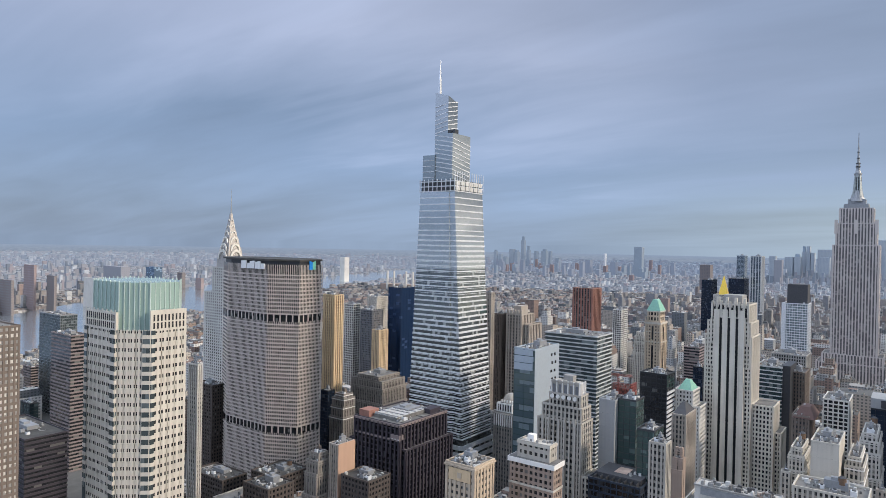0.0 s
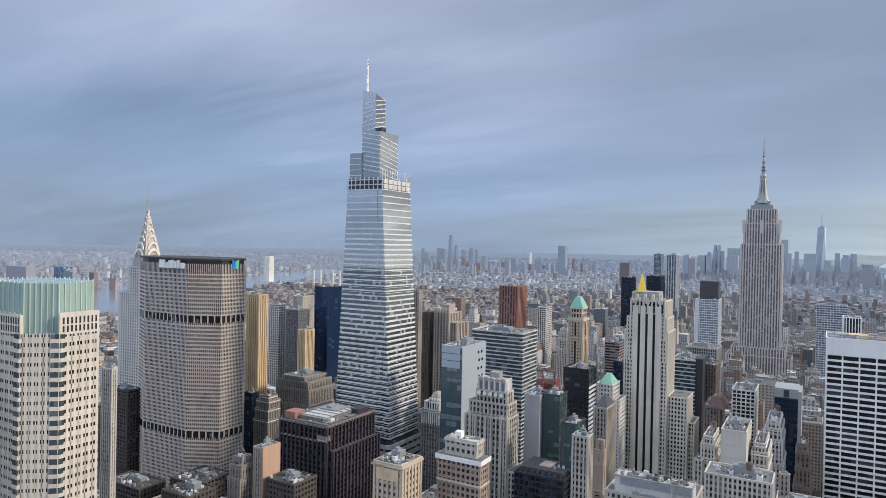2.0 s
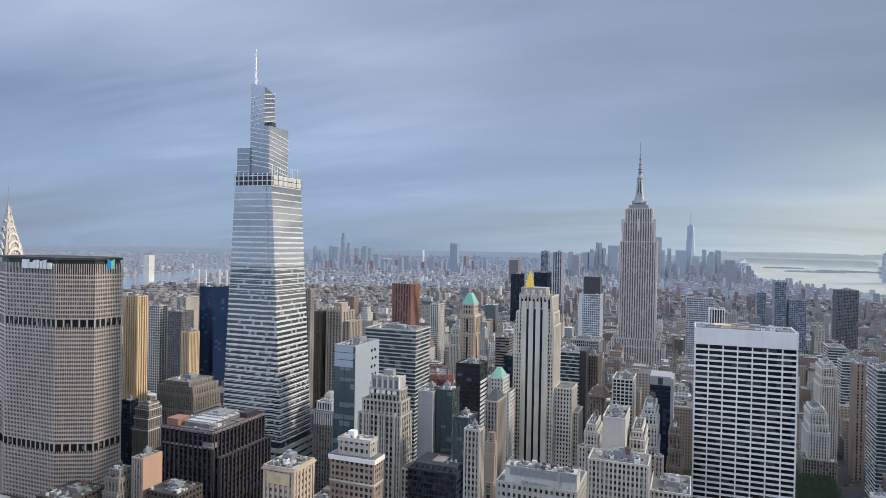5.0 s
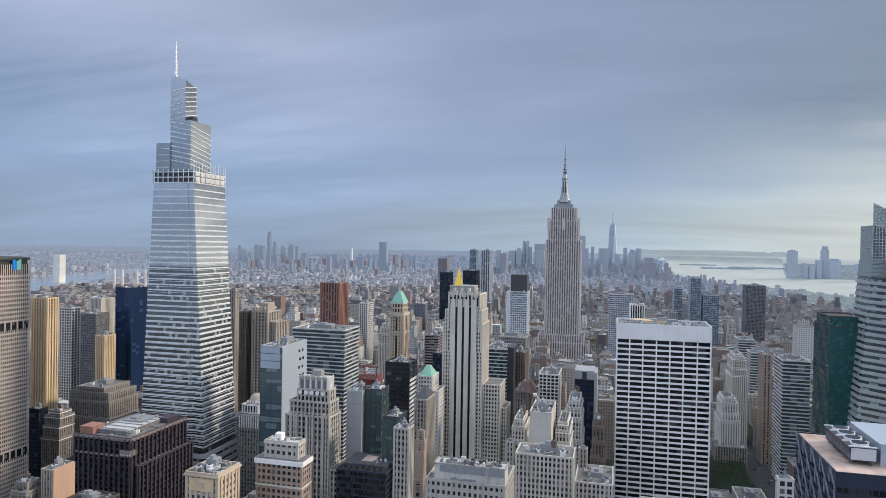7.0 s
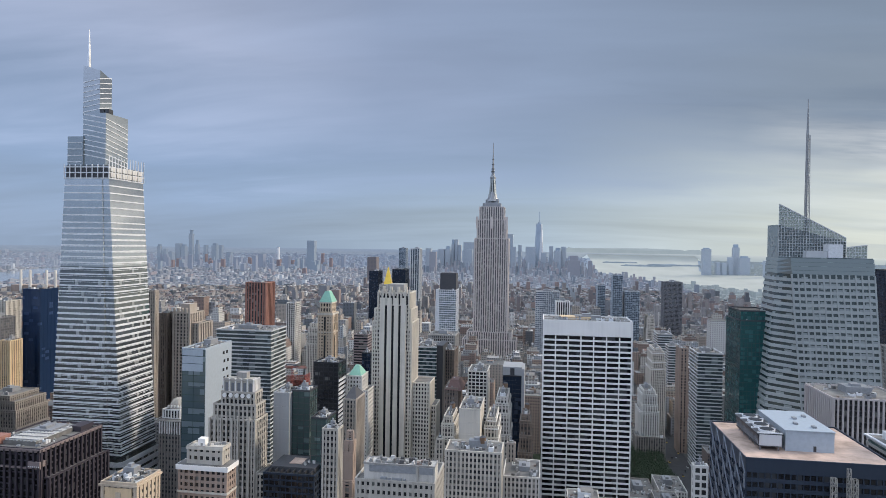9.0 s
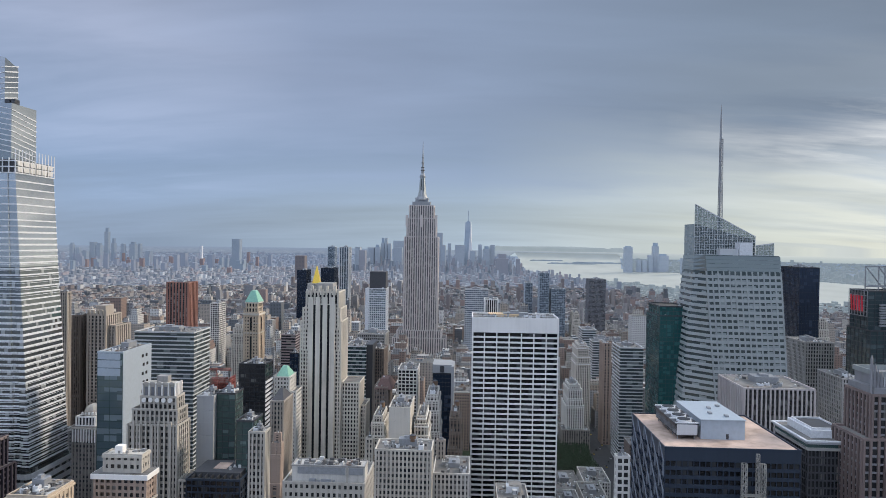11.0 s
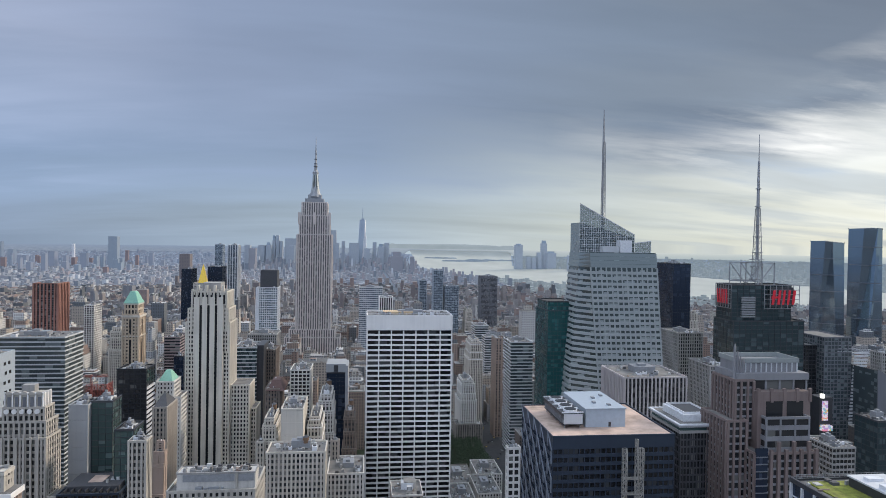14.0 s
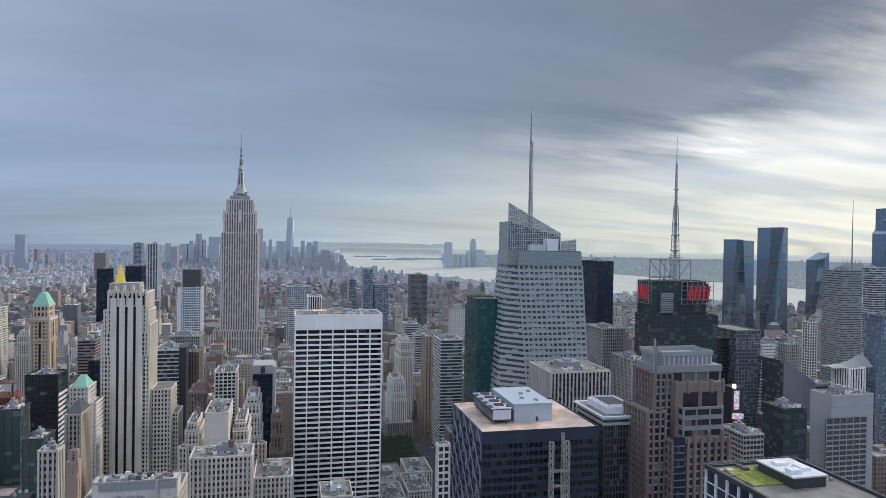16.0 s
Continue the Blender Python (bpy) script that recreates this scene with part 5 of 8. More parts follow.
for i, (zb, r, off) in enumerate(((224, 9.6, 12.2), (235, 7.6, 10.6), (246, 5.8, 8.2), (256, 4.2, 6.0), (266, 2.8, 4.0), (275, 1.6, 2.5))):
    for face in (0, 1):
        bm = bmesh.new()
        arc = [(math.cos(math.pi * k / 12) * r, math.sin(math.pi * k / 12) * r * 1.35) for k in range(13)]
        lip = [(u * 0.72, v * 0.72) for u, v in arc]
        def on(u, v, out):
            return (-754 + u, 546 - off - out, zb + v) if face == 0 else (-754 + off + out, 546 + u, zb + v)
        rings = [[bm.verts.new(on(u, v, o)) for u, v in line] for line, o in ((arc, 0), (arc, 0.9), (lip, 0.9), (lip, 0))]
        for k in range(12):
            for p, q in zip(rings, rings[1:]):
                bm.faces.new((p[k], p[k + 1], q[k + 1], q[k]))
        for k in range(2, 11, 2):
            u, v = arc[k]
            w = [bm.verts.new(on(u * s + t * 0.08 * r, v * s, 0.5)) for s, t in ((0.34, 0), (0.62, -1), (0.62, 1))]
            bm.faces.new(w)
        part("sunburst_arch", bm, "crown_steel", CH, "bright steel sunburst arch")
spike(CH, "spire", -754, 546, [(284, 300, 1.7, 0.7), (300, 318, 0.7, 0.12)], "steel", 6)

# The tall stone tower with a metal mast
ES = thing("stepped_stone_skyscraper", "limestone skyscraper with setbacks, silver mast and antenna", "skyscraper", at=(-94, 1320, 0))
ES_STYLE = style("es_stone", "es_glass", 3.7, 4.6, 0.42, 0.46, back=0.7, out=0.8, band="es_band")
def es(x0, x1, y0, y1, z0, z1):
    block(ES, x0, x1, y0, y1, z0, z1, ES_STYLE)
es(-148.6, -43.2, 1292, 1345, 0, 60.9)
es(-140.3, -52.4, 1296, 1345, 0, 75.3)
es(-128.5, -61.5, 1302, 1344, 0, 259.9)
es(-124.2, -66.1, 1304, 1343, 240, 296.8)
es(-119.9, -71.2, 1306, 1341, 280, 322.6)
for k, (a, b, lo, hi) in enumerate(((-114.3, -78.4, 320.6, 330.7), (-108.8, -83.0, 330.7, 338.6))):
    solid(ES, "crown_step", "grey_metal", a, b, 1310 + k * 3, 1338 - k * 3, lo, hi)
fins(ES, (-124.1, 1303), (-66.0, 1303), 2, 280, 303.5, 5.0, 0.6, "es_stone", "corner_buttress")
ex = -95.6
spike(ES, "mast_base", ex, 1322, [(334.9, 340.5, 13, 11), (340.5, 354.1, 10, 6.8)], "grey_metal", 16)
spike(ES, "mast", ex, 1322, [(354.1, 380.1, 6.2, 5.0)], "mast_metal", 16)
for k in range(4):
    a = k * math.pi / 2 + math.pi / 4
    bm = bmesh.new()
    prism(bm, [(ex + math.cos(a + e) * r, 1322 + math.sin(a + e) * r) for e, r in ((-0.22, 9.5), (0.22, 9.5), (0.3, 4), (-0.3, 4))], 340.5, 379.0, [(ex + math.cos(a + e) * r, 1322 + math.sin(a + e) * r) for e, r in ((-0.2, 5.6), (0.2, 5.6), (0.3, 4), (-0.3, 4))])
    part("mast_wing", bm, "mast_metal", ES, "winged steel buttress")
    a = k * math.pi / 2
    for e in (-0.28, 0.28):
        bm = bmesh.new()
        prism(bm, [(ex + math.cos(a + e + s) * r, 1322 + math.sin(a + e + s) * r) for s, r in ((-0.1, 6.5), (0.1, 6.5), (0.1, 5), (-0.1, 5))], 354.1, 376.7, [(ex + math.cos(a + e + s) * r, 1322 + math.sin(a + e + s) * r) for s, r in ((-0.1, 5.4), (0.1, 5.4), (0.1, 4.5), (-0.1, 4.5))])
        part("mast_window", bm, "glass_grey", ES)
spike(ES, "mast_cap", ex, 1322, [(380.1, 383.5, 5.9, 5.9), (383.5, 388.0, 5.0, 3.4)], "grey_metal", 16)
spike(ES, "antenna", ex, 1322, [(388.0, 399.4, 3.0, 2.8), (399.4, 409.5, 2.0, 1.9), (409.5, 427.6, 1.5, 1.2), (427.6, 452.5, 0.9, 0.4)], "grey_metal", 8)
for zz, r in ((393.7, 3.9), (399.4, 3.4), (408.4, 2.6), (418.6, 1.9)):
    spike(ES, "antenna_ring", ex, 1322, [(zz, zz + 1.2, r, r)], "charcoal", 10)

# The pale stone tower with dark window stripes
S5 = thing("striped_stone_tower", "pale stone setback tower with three dark vertical window stripes", "skyscraper", at=(-130, 605, 0))
S5_STYLE = style("cream_light", "glass_dark", 3.7, 2.7, 0.42, 0.46, back=0.25, out=0.15, band="cream")
block(S5, -152, -114.5, 592, 625, 0, 176, S5_STYLE)
block(S5, -147, -117, 590.6, 622, 170, 203, S5_STYLE)
block(S5, -150, -115.5, 591.4, 623, 150, 188, S5_STYLE)
block(S5, -114.5, -98, 597, 625, 0, 120, S5_STYLE)
block(S5, -100, -93, 603, 628, 0, 98, S5_STYLE)
for x0, x1 in ((-144.4, -139.8), (-137.6, -133.4), (-131.2, -127.0), (-124.8, -120.0)):
    solid(S5, "stone_strip", "cream_light", x0, x1, 589.2, 592, 0, 199)
for x in (-138.7, -132.3, -125.9):
    solid(S5, "window_stripe", "glass_dark", x - 1.1, x + 1.1, 590.0, 592, 0, 192, "dark vertical window stripe")
for i in range(9):
    solid(S5, "crown_fin", "cream", -146.6 + i * 3.55, -145.2 + i * 3.55, 589.6, 591, 192, 206)
plant(S5, -144, -120, 596, 618, 203, 41, count=6)
for i in range(8):
    solid(S5, "crown_slot", "glass_dark", -145.0 + i * 3.55, -143.4 + i * 3.55, 590.2, 590.8, 193, 201)
for x in (-143, -136, -129, -122):
    solid(S5, "roof_pinnacle", "cream", x, x + 2, 593, 596, 203, 209)
solid(S5, "penthouse", "grey_stone", -139, -124, 598, 615, 203, 211)

# A red crane over a building site, and the power station by the river
RC = thing("tower_crane", "red lattice tower crane standing over a building site", "crane", at=(-294, 762, 0))
lattice_mast(RC, "mast", -294, 762, 0, 98, 1.8, 1.8, "maroon_steel", 40, 0.35)
lattice(RC, "jib", (-306, 762), (-276, 762), 96.0, 98.0, 10, 1, 0.35, "maroon_steel", True)
solid(RC, "counterweight", "charcoal", -307, -304.5, 761, 763, 94.0, 97.0)
solid(RC, "cab", "white_metal", -293, -291, 760.2, 762.6, 93.5, 96.0)
RS2 = thing("site_scaffold", "red scaffold around an unfinished storey", "scaffold", at=(-290, 770, 0))
lattice(RS2, "scaffold_frame", (-302, 768), (-281, 768), 62, 86, 7, 7, 0.45, "maroon_steel", True)
lattice(RS2, "scaffold_frame", (-281, 768), (-281, 788), 62, 86, 6, 7, 0.45, "maroon_steel", True)
solid(RS2, "storey", "sooty", -301, -282, 769, 788, 0, 80)
PWR = thing("power_station", "brick riverside power station with four pale chimneys", "power station", at=(-1950, 2320, 0))
solid(PWR, "hall", "pink_brick", -2050, -1830, 2310, 2370, 0, 60, "broad brick turbine hall")
for k, x in enumerate((-2003, -1963, -1892, -1853)):
    spike(PWR, "chimney", x, 2305, [(0, 121, 6.0, 4.6)], "white_brick", 10)

# The white gridded slab
GR = thing("white_grid_slab", "white travertine slab with wide dark windows in seven bays", "skyscraper", at=(40, 580, 0))
block(GR, 3.8, 76.9, 560, 600, 0, 174, style("white_stone", "glass_black", 4.35, 10.45, 0.34, 0.10, proud=0.8, out=0.05, apart=True), top=False)
solid(GR, "top_wall", "white_stone", 3.7, 77.0, 559.9, 600.1, 174.3, 186, "plain white top storey")
roof_top(GR, 3.8, 76.9, 560, 600, 186, style("white_stone", "glass_dark", roof="roof_grey"))
plant(GR, 8, 70, 566, 596, 186, 77, count=8)
clutter(GR, 6, 75, 563, 598, 186.2, 57, 60)
solid(GR, "roof_hatch", "gold_brick", 18, 44, 575, 590, 186.1, 188.4)
lattice(GR, "roof_rail", (4.5, 561), (76, 561), 186.5, 188.6, 24, 1, 0.18, "white_metal")

# The faceted glass tower with a slanted lattice crown
BA = thing("faceted_glass_tower", "faceted pale glass tower with slanted lattice crown and white spire", "skyscraper", at=(228, 600, 0))
BZ = 242.7
ba_low = [(190.5, 600), (219.3, 580), (279.0, 577), (279.0, 640), (190.5, 640)]
ba_top = [(203.9, 606), (206.9, 586), (270.3, 584), (270.3, 636), (203.9, 636)]
ba_line = between(ba_low, ba_top, 82.6, BZ)
shell(BA, ba_line, 0, BZ, 4.9, 5.15, "ba_glass", 0.8)
ring_bands(BA, ba_line, 0, BZ - 15, 5.15, 2.7, 1.3, "ba_band")
for k in range(14):
    bm = bmesh.new()
    u = k / 13
    lo = [(p[0] + (q[0] - p[0]) * u, p[1] + (q[1] - p[1]) * u) for p, q in ((ba_line(0)[1], ba_line(0)[2]), (ba_line(BZ - 14)[1], ba_line(BZ - 14)[2]))]
    prism(bm, [(lo[0][0] - 0.6, lo[0][1] - 0.1), (lo[0][0] + 0.6, lo[0][1] - 0.1), (lo[0][0] + 0.6, lo[0][1] + 1.2), (lo[0][0] - 0.6, lo[0][1] + 1.2)], 0, BZ - 14, [(lo[1][0] - 0.6, lo[1][1] - 0.1), (lo[1][0] + 0.6, lo[1][1] - 0.1), (lo[1][0] + 0.6, lo[1][1] + 1.2), (lo[1][0] - 0.6, lo[1][1] + 1.2)])
    part("column", bm, "ba_band", BA)
ring_bands(BA, ba_line, BZ - 14, BZ - 0.5, 3.4, 3.2, 0.9, "crown_glass", "plant_screen")
xa, xb = 203.9, 258.0
za, zb = 288.6, 260.0
def sloped_screen(name, x0, x1, y, zlow, z0, z1, step, glass="lattice_glass"):
    bm = bmesh.new()
    prism(bm, [(x0, y), (x1, y), (x1, y + 0.3), (x0, y + 0.3)], zlow, 0, [(x0, y, z0), (x1, y, z1), (x1, y + 0.3, z1), (x0, y + 0.3, z0)])
    pane = part(name, bm, glass, BA, "see-through glass crown screen")
    bm = bmesh.new()
    n = round((x1 - x0) / step)
    for i in range(n + 1):
        x = x0 + (x1 - x0) * i / n
        box(bm, x - 0.16, x + 0.16, y - 0.35, y, zlow, z0 + (z1 - z0) * i / n)
    z = zlow
    while z < max(z0, z1):
        reach = x1 if z <= min(z0, z1) else x0 + (x1 - x0) * (z - z0) / (z1 - z0)
        box(bm, x0, max(reach, x0 + 0.5), y - 0.3, y - 0.05, z, z + 0.3, True)
        z += step
    rail = [bm.verts.new((x, yy, zz + dz)) for x, zz in ((x0, z0), (x1, z1)) for yy in (y - 0.4, y + 0.4) for dz in (-0.8, 0.1)]
    for q in ((0, 1, 5, 4), (2, 6, 7, 3), (1, 3, 7, 5), (0, 4, 6, 2)):
        bm.faces.new([rail[i] for i in q])
    part("screen_frame", bm, "pale_grey", pane)
sloped_screen("crown_screen", xa, xb, 606, BZ, za, zb, 2.3)
bm = bmesh.new()
xm = 234.9
prism(bm, [(xa, 606.6), (xb, 606.6), (xb, 634), (xa, 634)], BZ - 2, 0, [(xa, 606.6, 270.5), (xb, 606.6, 256.7), (xb, 634, 256.7), (xa, 634, 270.5)])
bmesh.ops.recalc_face_normals(bm, faces=bm.faces)
wrap_map(bm, 4.5, 4.2)
UB = part("upper_body", bm, "crown_glass", BA, "pale smooth glass below the open crown")
zl, zr = 270.5, 256.7
for i in range(8):
    z = BZ + 1 + i * 4.2
    reach = min(xm + 12, xa + (xb - xa) * (zl - z - 1) / (zl - zr))
    if reach > xa + 3:
        solid(UB, "floor_line", "ba_band", xa, reach, 606.2, 606.6, z, z + 0.5)
for i in range(5):
    for k in range(2):
        solid(UB, "side_window", "ba_glass", xa + 1.2 + k * 2.6, xa + 3.2 + k * 2.6, 606.3, 606.7, BZ - 0.5 + i * 4.2 + 1.0, BZ + i * 4.2 + 2.8)
sloped_screen("crown_screen", 251.8, 267.4, 590, BZ, 251.8, 253.9, 2.3)
solid(BA, "roof_plant", "pale_grey", 221.5, 237.4, 592, 600, BZ, 248.5)
solid(BA, "roof_plant", "white_metal", 237.8, 249.2, 590, 600, BZ, 254.0)
lattice_mast(BA, "spire", 228.6, 612, BZ, 348.3, 3.6, 2.2, "grey_metal", 26, 0.5)
spike(BA, "spire_tip", 228.0, 612, [(348.3, 379.7, 1.2, 0.4), (BZ, 348.3, 0.9, 0.9)], "grey_metal", 6)

# The sign tower with a lattice antenna
TS = thing("sign_tower", "dark glass tower with lattice sign frames and tall antenna", "skyscraper", at=(385, 620, 0))
TS_STYLE = style("charcoal", "glass_slate", 4.0, 6.0, 0.16, 0.06, proud=0.3, roof="roof_dark")
tx0, tx1 = 357.6, 431.6
tz1, tz2 = 176.9, 211.7
block(TS, tx0, tx1, 600, 636.9, 0, tz1, TS_STYLE)
block(TS, tx0 + 1, 421.4, 606, 634, tz1, tz2, TS_STYLE)
bm = bmesh.new()
for i in range(9):
    box(bm, 368.1, 382.0, 603.4, 605.8, tz1 + 4 + i * 2.3, tz1 + 5.5 + i * 2.3, True)
part("louvre_panel", bm, "grey_metal", TS, "grey louvred plant panel")
for a, b, nm in (((389.7, 601), (426.4, 601), "sign_frame"), ((tx0 - 1.5, 603), (tx0 - 1.5, 631.2), "sign_frame")):
    frame_of = lattice(TS, nm, a, b, tz2 - 22, tz2 + 1, 6, 5, 0.5, "grey_metal")
    dark = bmesh.new()
    k = 0.15
    ax, ay, bx2, by2 = a[0] + (b[0] - a[0]) * k, a[1] + (b[1] - a[1]) * k, a[0] + (b[0] - a[0]) * 0.85, a[1] + (b[1] - a[1]) * 0.85
    if a[1] == b[1]:
        box(dark, ax, bx2, ay + 0.5, ay + 1.0, tz2 - 20, tz2 - 1, True)
    else:
        box(dark, ax + 0.5, ax + 1.0, ay, by2, tz2 - 20, tz2 - 1, True)
    part("sign_back", dark, "charcoal", frame_of)
    for u0, u1 in ((0.2, 0.27), (0.36, 0.43), (0.5, 0.56), (0.64, 0.70), (0.78, 0.85)):
        bm = bmesh.new()
        low = tz2 - 18
        lean = 0.05
        p, q = (a[0] + (b[0] - a[0]) * u0, a[1] + (b[1] - a[1]) * u0), (a[0] + (b[0] - a[0]) * u1, a[1] + (b[1] - a[1]) * u1)
        sx2, sy2 = (b[0] - a[0]) * lean, (b[1] - a[1]) * lean
        o = (0, -0.5) if a[1] == b[1] else (-0.5, 0)
        foot = [p, q, (q[0] + o[0], q[1] + o[1]), (p[0] + o[0], p[1] + o[1])]
        prism(bm, foot, low, low + 14, [(x + sx2, y + sy2) for x, y in foot])
        part("sign_bar", bm, "red_sign", frame_of, "plain slanting red sign bar")
    if a[1] == b[1]:
        solid(frame_of, "sign_bar", "red_sign", a[0] + (b[0] - a[0]) * 0.2, a[0] + (b[0] - a[0]) * 0.45, a[1] - 0.45, a[1] - 0.1, tz2 - 12, tz2 - 10)
ax2 = 394.4
lattice(TS, "antenna_frame", (371.1, 612), (406.7, 612), tz2, 234.0, 2, 1, 0.8, "grey_metal", True)
lattice(TS, "antenna_frame", (371.1, 632), (406.7, 632), tz2, 234.0, 2, 1, 0.8, "grey_metal", True)
ANT = lattice_mast(TS, "antenna", ax2, 622, tz2, 288.5, 7.5, 3.4, "grey_metal", 14, 0.7)
spike(ANT, "antenna_tube", ax2, 622, [(236.6, 288.5, 1.5, 1.5), (288.5, 336.3, 1.7, 1.1), (336.3, 363.3, 0.5, 0.25)], "grey_metal", 8)
for i, (zz, r) in enumerate(((308.1, 2.6), (290.2, 3.0), (271.8, 3.6), (259.7, 4.6), (243.6, 5.0), (236.6, 7.0), (229.7, 6.5))):
    spike(ANT, "antenna_ring", ax2, 622, [(zz, zz + 0.8, r, r)], "grey_metal", 10)
for k in (-1, 1):
    solid(TS, "roof_crane", "grey_metal", ax2 - 16 + k * 6 - 14, ax2 - 16 + k * 6 + 16, 606 + k * 8 + 12, 607.2 + k * 8 + 12, tz2 + 4, tz2 + 5)

# The dark tower with a pinkish roof terrace
PK = thing("dark_terrace_tower", "dark granite tower with a pinkish paved roof and cooling plant", "building", at=(120, 330, 0))
block(PK, 89.7, 150, 300.5, 360.4, 0, 153, style("navy_stone", "glass_black", 4.0, 2.6, 0.42, 0.16, proud=0.45), top=False)
solid(PK, "top_band", "navy_stone", 89.6, 150.1, 300.4, 360.5, 153.1, 158.6)
solid(PK, "roof_paving", "roof_pink", 90.4, 149.3, 301.1, 359.7, 158.4, 159.0)
part("parapet", ring_mesh(60.7, 60.3, 0.9, 0.5, "navy_stone", "parapet"), None, PK).location = (89.5, 300.3, 158.62)
for k in range(22):
    bm = bmesh.new()
    z = 10 + k * 6.8
    for j in range(9):
        y = 301 + j * 6.6
        s = 1 if (j + k) % 2 else -1
        prism(bm, [(89.25, y), (89.25, y + 1.1), (89.75, y + 1.1), (89.75, y)], z, z + 6.6, [(89.25, y + 3.2 * (1 + s)), (89.25, y + 1.1 + 3.2 * (1 + s)), (89.75, y + 1.1 + 3.2 * (1 + s)), (89.75, y + 3.2 * (1 + s))])
    tagged(part("facade_bracing", bm, "bracing_steel", PK), kind="stuff")
CT = thing("cooling_tower_bank", "long dark louvred cooling unit with four roof fans", "cooling unit", at=(103.5, 330, 159))
bm = bmesh.new()
prism(bm, [(99.5, 314), (107.8, 314), (107.8, 347), (99.5, 347)], 161.2, 166.2, [(98.2, 313.4), (109, 313.4), (109, 347.6), (98.2, 347.6)])
part("casing", bm, "charcoal", CT)
solid(CT, "end_panel", "pale_grey", 99.0, 108.4, 313.0, 313.9, 161.4, 166.3, "pale end panel")
solid(CT, "top_deck", "charcoal", 98.0, 109.2, 313.2, 347.8, 166.2, 166.7)
for i in range(4):
    spike(CT, "fan_ring", 103.6, 318 + i * 8.2, [(166.7, 167.7, 3.5, 3.5)], "white_metal", 16)
    spike(CT, "fan", 103.6, 318 + i * 8.2, [(167.7, 167.9, 3.0, 3.0)], "black_metal", 16)
for y in (314.5, 322, 330, 338, 346):
    for x in (99.6, 107.4):
        solid(CT, "leg", "grey_metal", x, x + 0.4, y, y + 0.4, 159, 161.3)
solid(CT, "beam", "charcoal", 98.8, 108.6, 313.6, 347.4, 160.8, 161.2)
PH = thing("roof_house", "pale blue-grey metal plant house on the pink roof", "plant house", at=(121, 330, 159))
solid(PH, "house_wall", "house_metal", 110.8, 131.3, 315.4, 352, 159, 168)
solid(PH, "roof", "house_metal", 110.4, 131.7, 315.0, 352.4, 168, 168.4)
solid(PH, "door", "charcoal", 122.6, 123.8, 315.25, 315.5, 159.2, 161.6)
for x, y in ((118, 325), (124, 320), (121, 335), (127, 340)):
    solid(PH, "roof_unit", "grey_metal", x, x + 1.6, y, y + 2.5, 168.4, 169.3)
for i in range(5):
    solid(CT, "deck_frame", "white_metal", 98.2, 109.0, 313.4 + i * 8.4, 314.2 + i * 8.4, 166.7, 167.2)
for i in range(16):
    solid(CT, "side_louvre", "grey_metal", 98.5, 99.0, 315 + i * 2.05, 315.3 + i * 2.05, 161.6, 166.1)
HM = thing("construction_hoist", "tall steel lattice construction hoist standing against the dark tower", "hoist", at=(127.9, 297, 0))
for px0 in (123.8, 132.0):
    lattice_mast(HM, "hoist_mast", px0, 297, 0, 153.9, 1.8, 1.8, "hoist_steel", 46, 0.42)
lattice_mast(HM, "hoist_mast", 129.2, 296, 0, 158.5, 1.2, 1.2, "hoist_steel", 50, 0.25)
for i in range(12):
    solid(HM, "landing", "hoist_steel", 123.2, 132.6, 296.4, 299.8, 60 + i * 7.2, 60.3 + i * 7.2)

DC = thing("dark_cornice_tower", "black glass tower with a pale cornice and roof plant", "building", at=(182, 350, 0))
block(DC, 170.5, 193.6, 335, 370, 0, 149, style("slate", "glass_dark", 3.8, 2.0, 0.22, 0.3, proud=0.3, roof="roof_grey"), top=False)
solid(DC, "cornice", "grey_stone", 169.6, 194.4, 334.2, 371, 149.2, 150.6, "pale stone cornice")
solid(DC, "attic_glass", "glass_sea", 170.4, 193.6, 335.0, 370.2, 150.6, 152.4)
solid(DC, "cornice", "pale_grey", 169.6, 194.4, 334.2, 371, 152.4, 153.5, "pale stone cornice")
part("parapet", ring_mesh(26.4, 38.4, 0.8, 1.4, "white_metal", "parapet"), None, DC).location = (168.8, 333.4, 153.5)
solid(DC, "roof_deck", "roof_grey", 170, 194, 334.8, 370.6, 153.5, 153.7)
solid(DC, "plant_house", "white_metal", 175, 192.5, 341, 366, 153.7, 157.6)
solid(DC, "plant_well", "charcoal", 177, 190.5, 343, 364, 157.6, 157.75)
part("well_rim", ring_mesh(15, 22.4, 1.0, 0.5, "white_metal", "well_rim"), None, DC).location = (176.2, 342.4, 157.6)

# The rose granite tower with stepped pinnacles
AT = thing("rose_granite_tower", "rose and grey granite tower stepping up to a flat-topped penthouse", "building", at=(212, 325, 0))
AT_STYLE = style("pink_granite", "glass_dark", 3.9, 4.2, 0.30, 0.28, out=0.6, back=0.25, band="smoke_stone")
block(AT, 196.4, 229.5, 308, 340, 0, 145.5, AT_STYLE)
AT_FINE = style("pink_granite", "glass_dark", 3.9, 3.2, 0.28, 0.32, out=0.6, back=0.25, band="smoke_stone")
block(AT, 186, 197, 316, 342, 0, 160, AT_FINE)
block(AT, 192, 203, 320, 342, 150, 180, AT_FINE)
block(AT, 204.3, 228.5, 311.5, 340, 140, 162.4, style("smoke_stone", "glass_dark", 5.4, 8.0, 0.42, 0.12))
solid(AT, "gable_wall", "pink_granite", 202.4, 231.6, 316, 340, 145, 175.4)
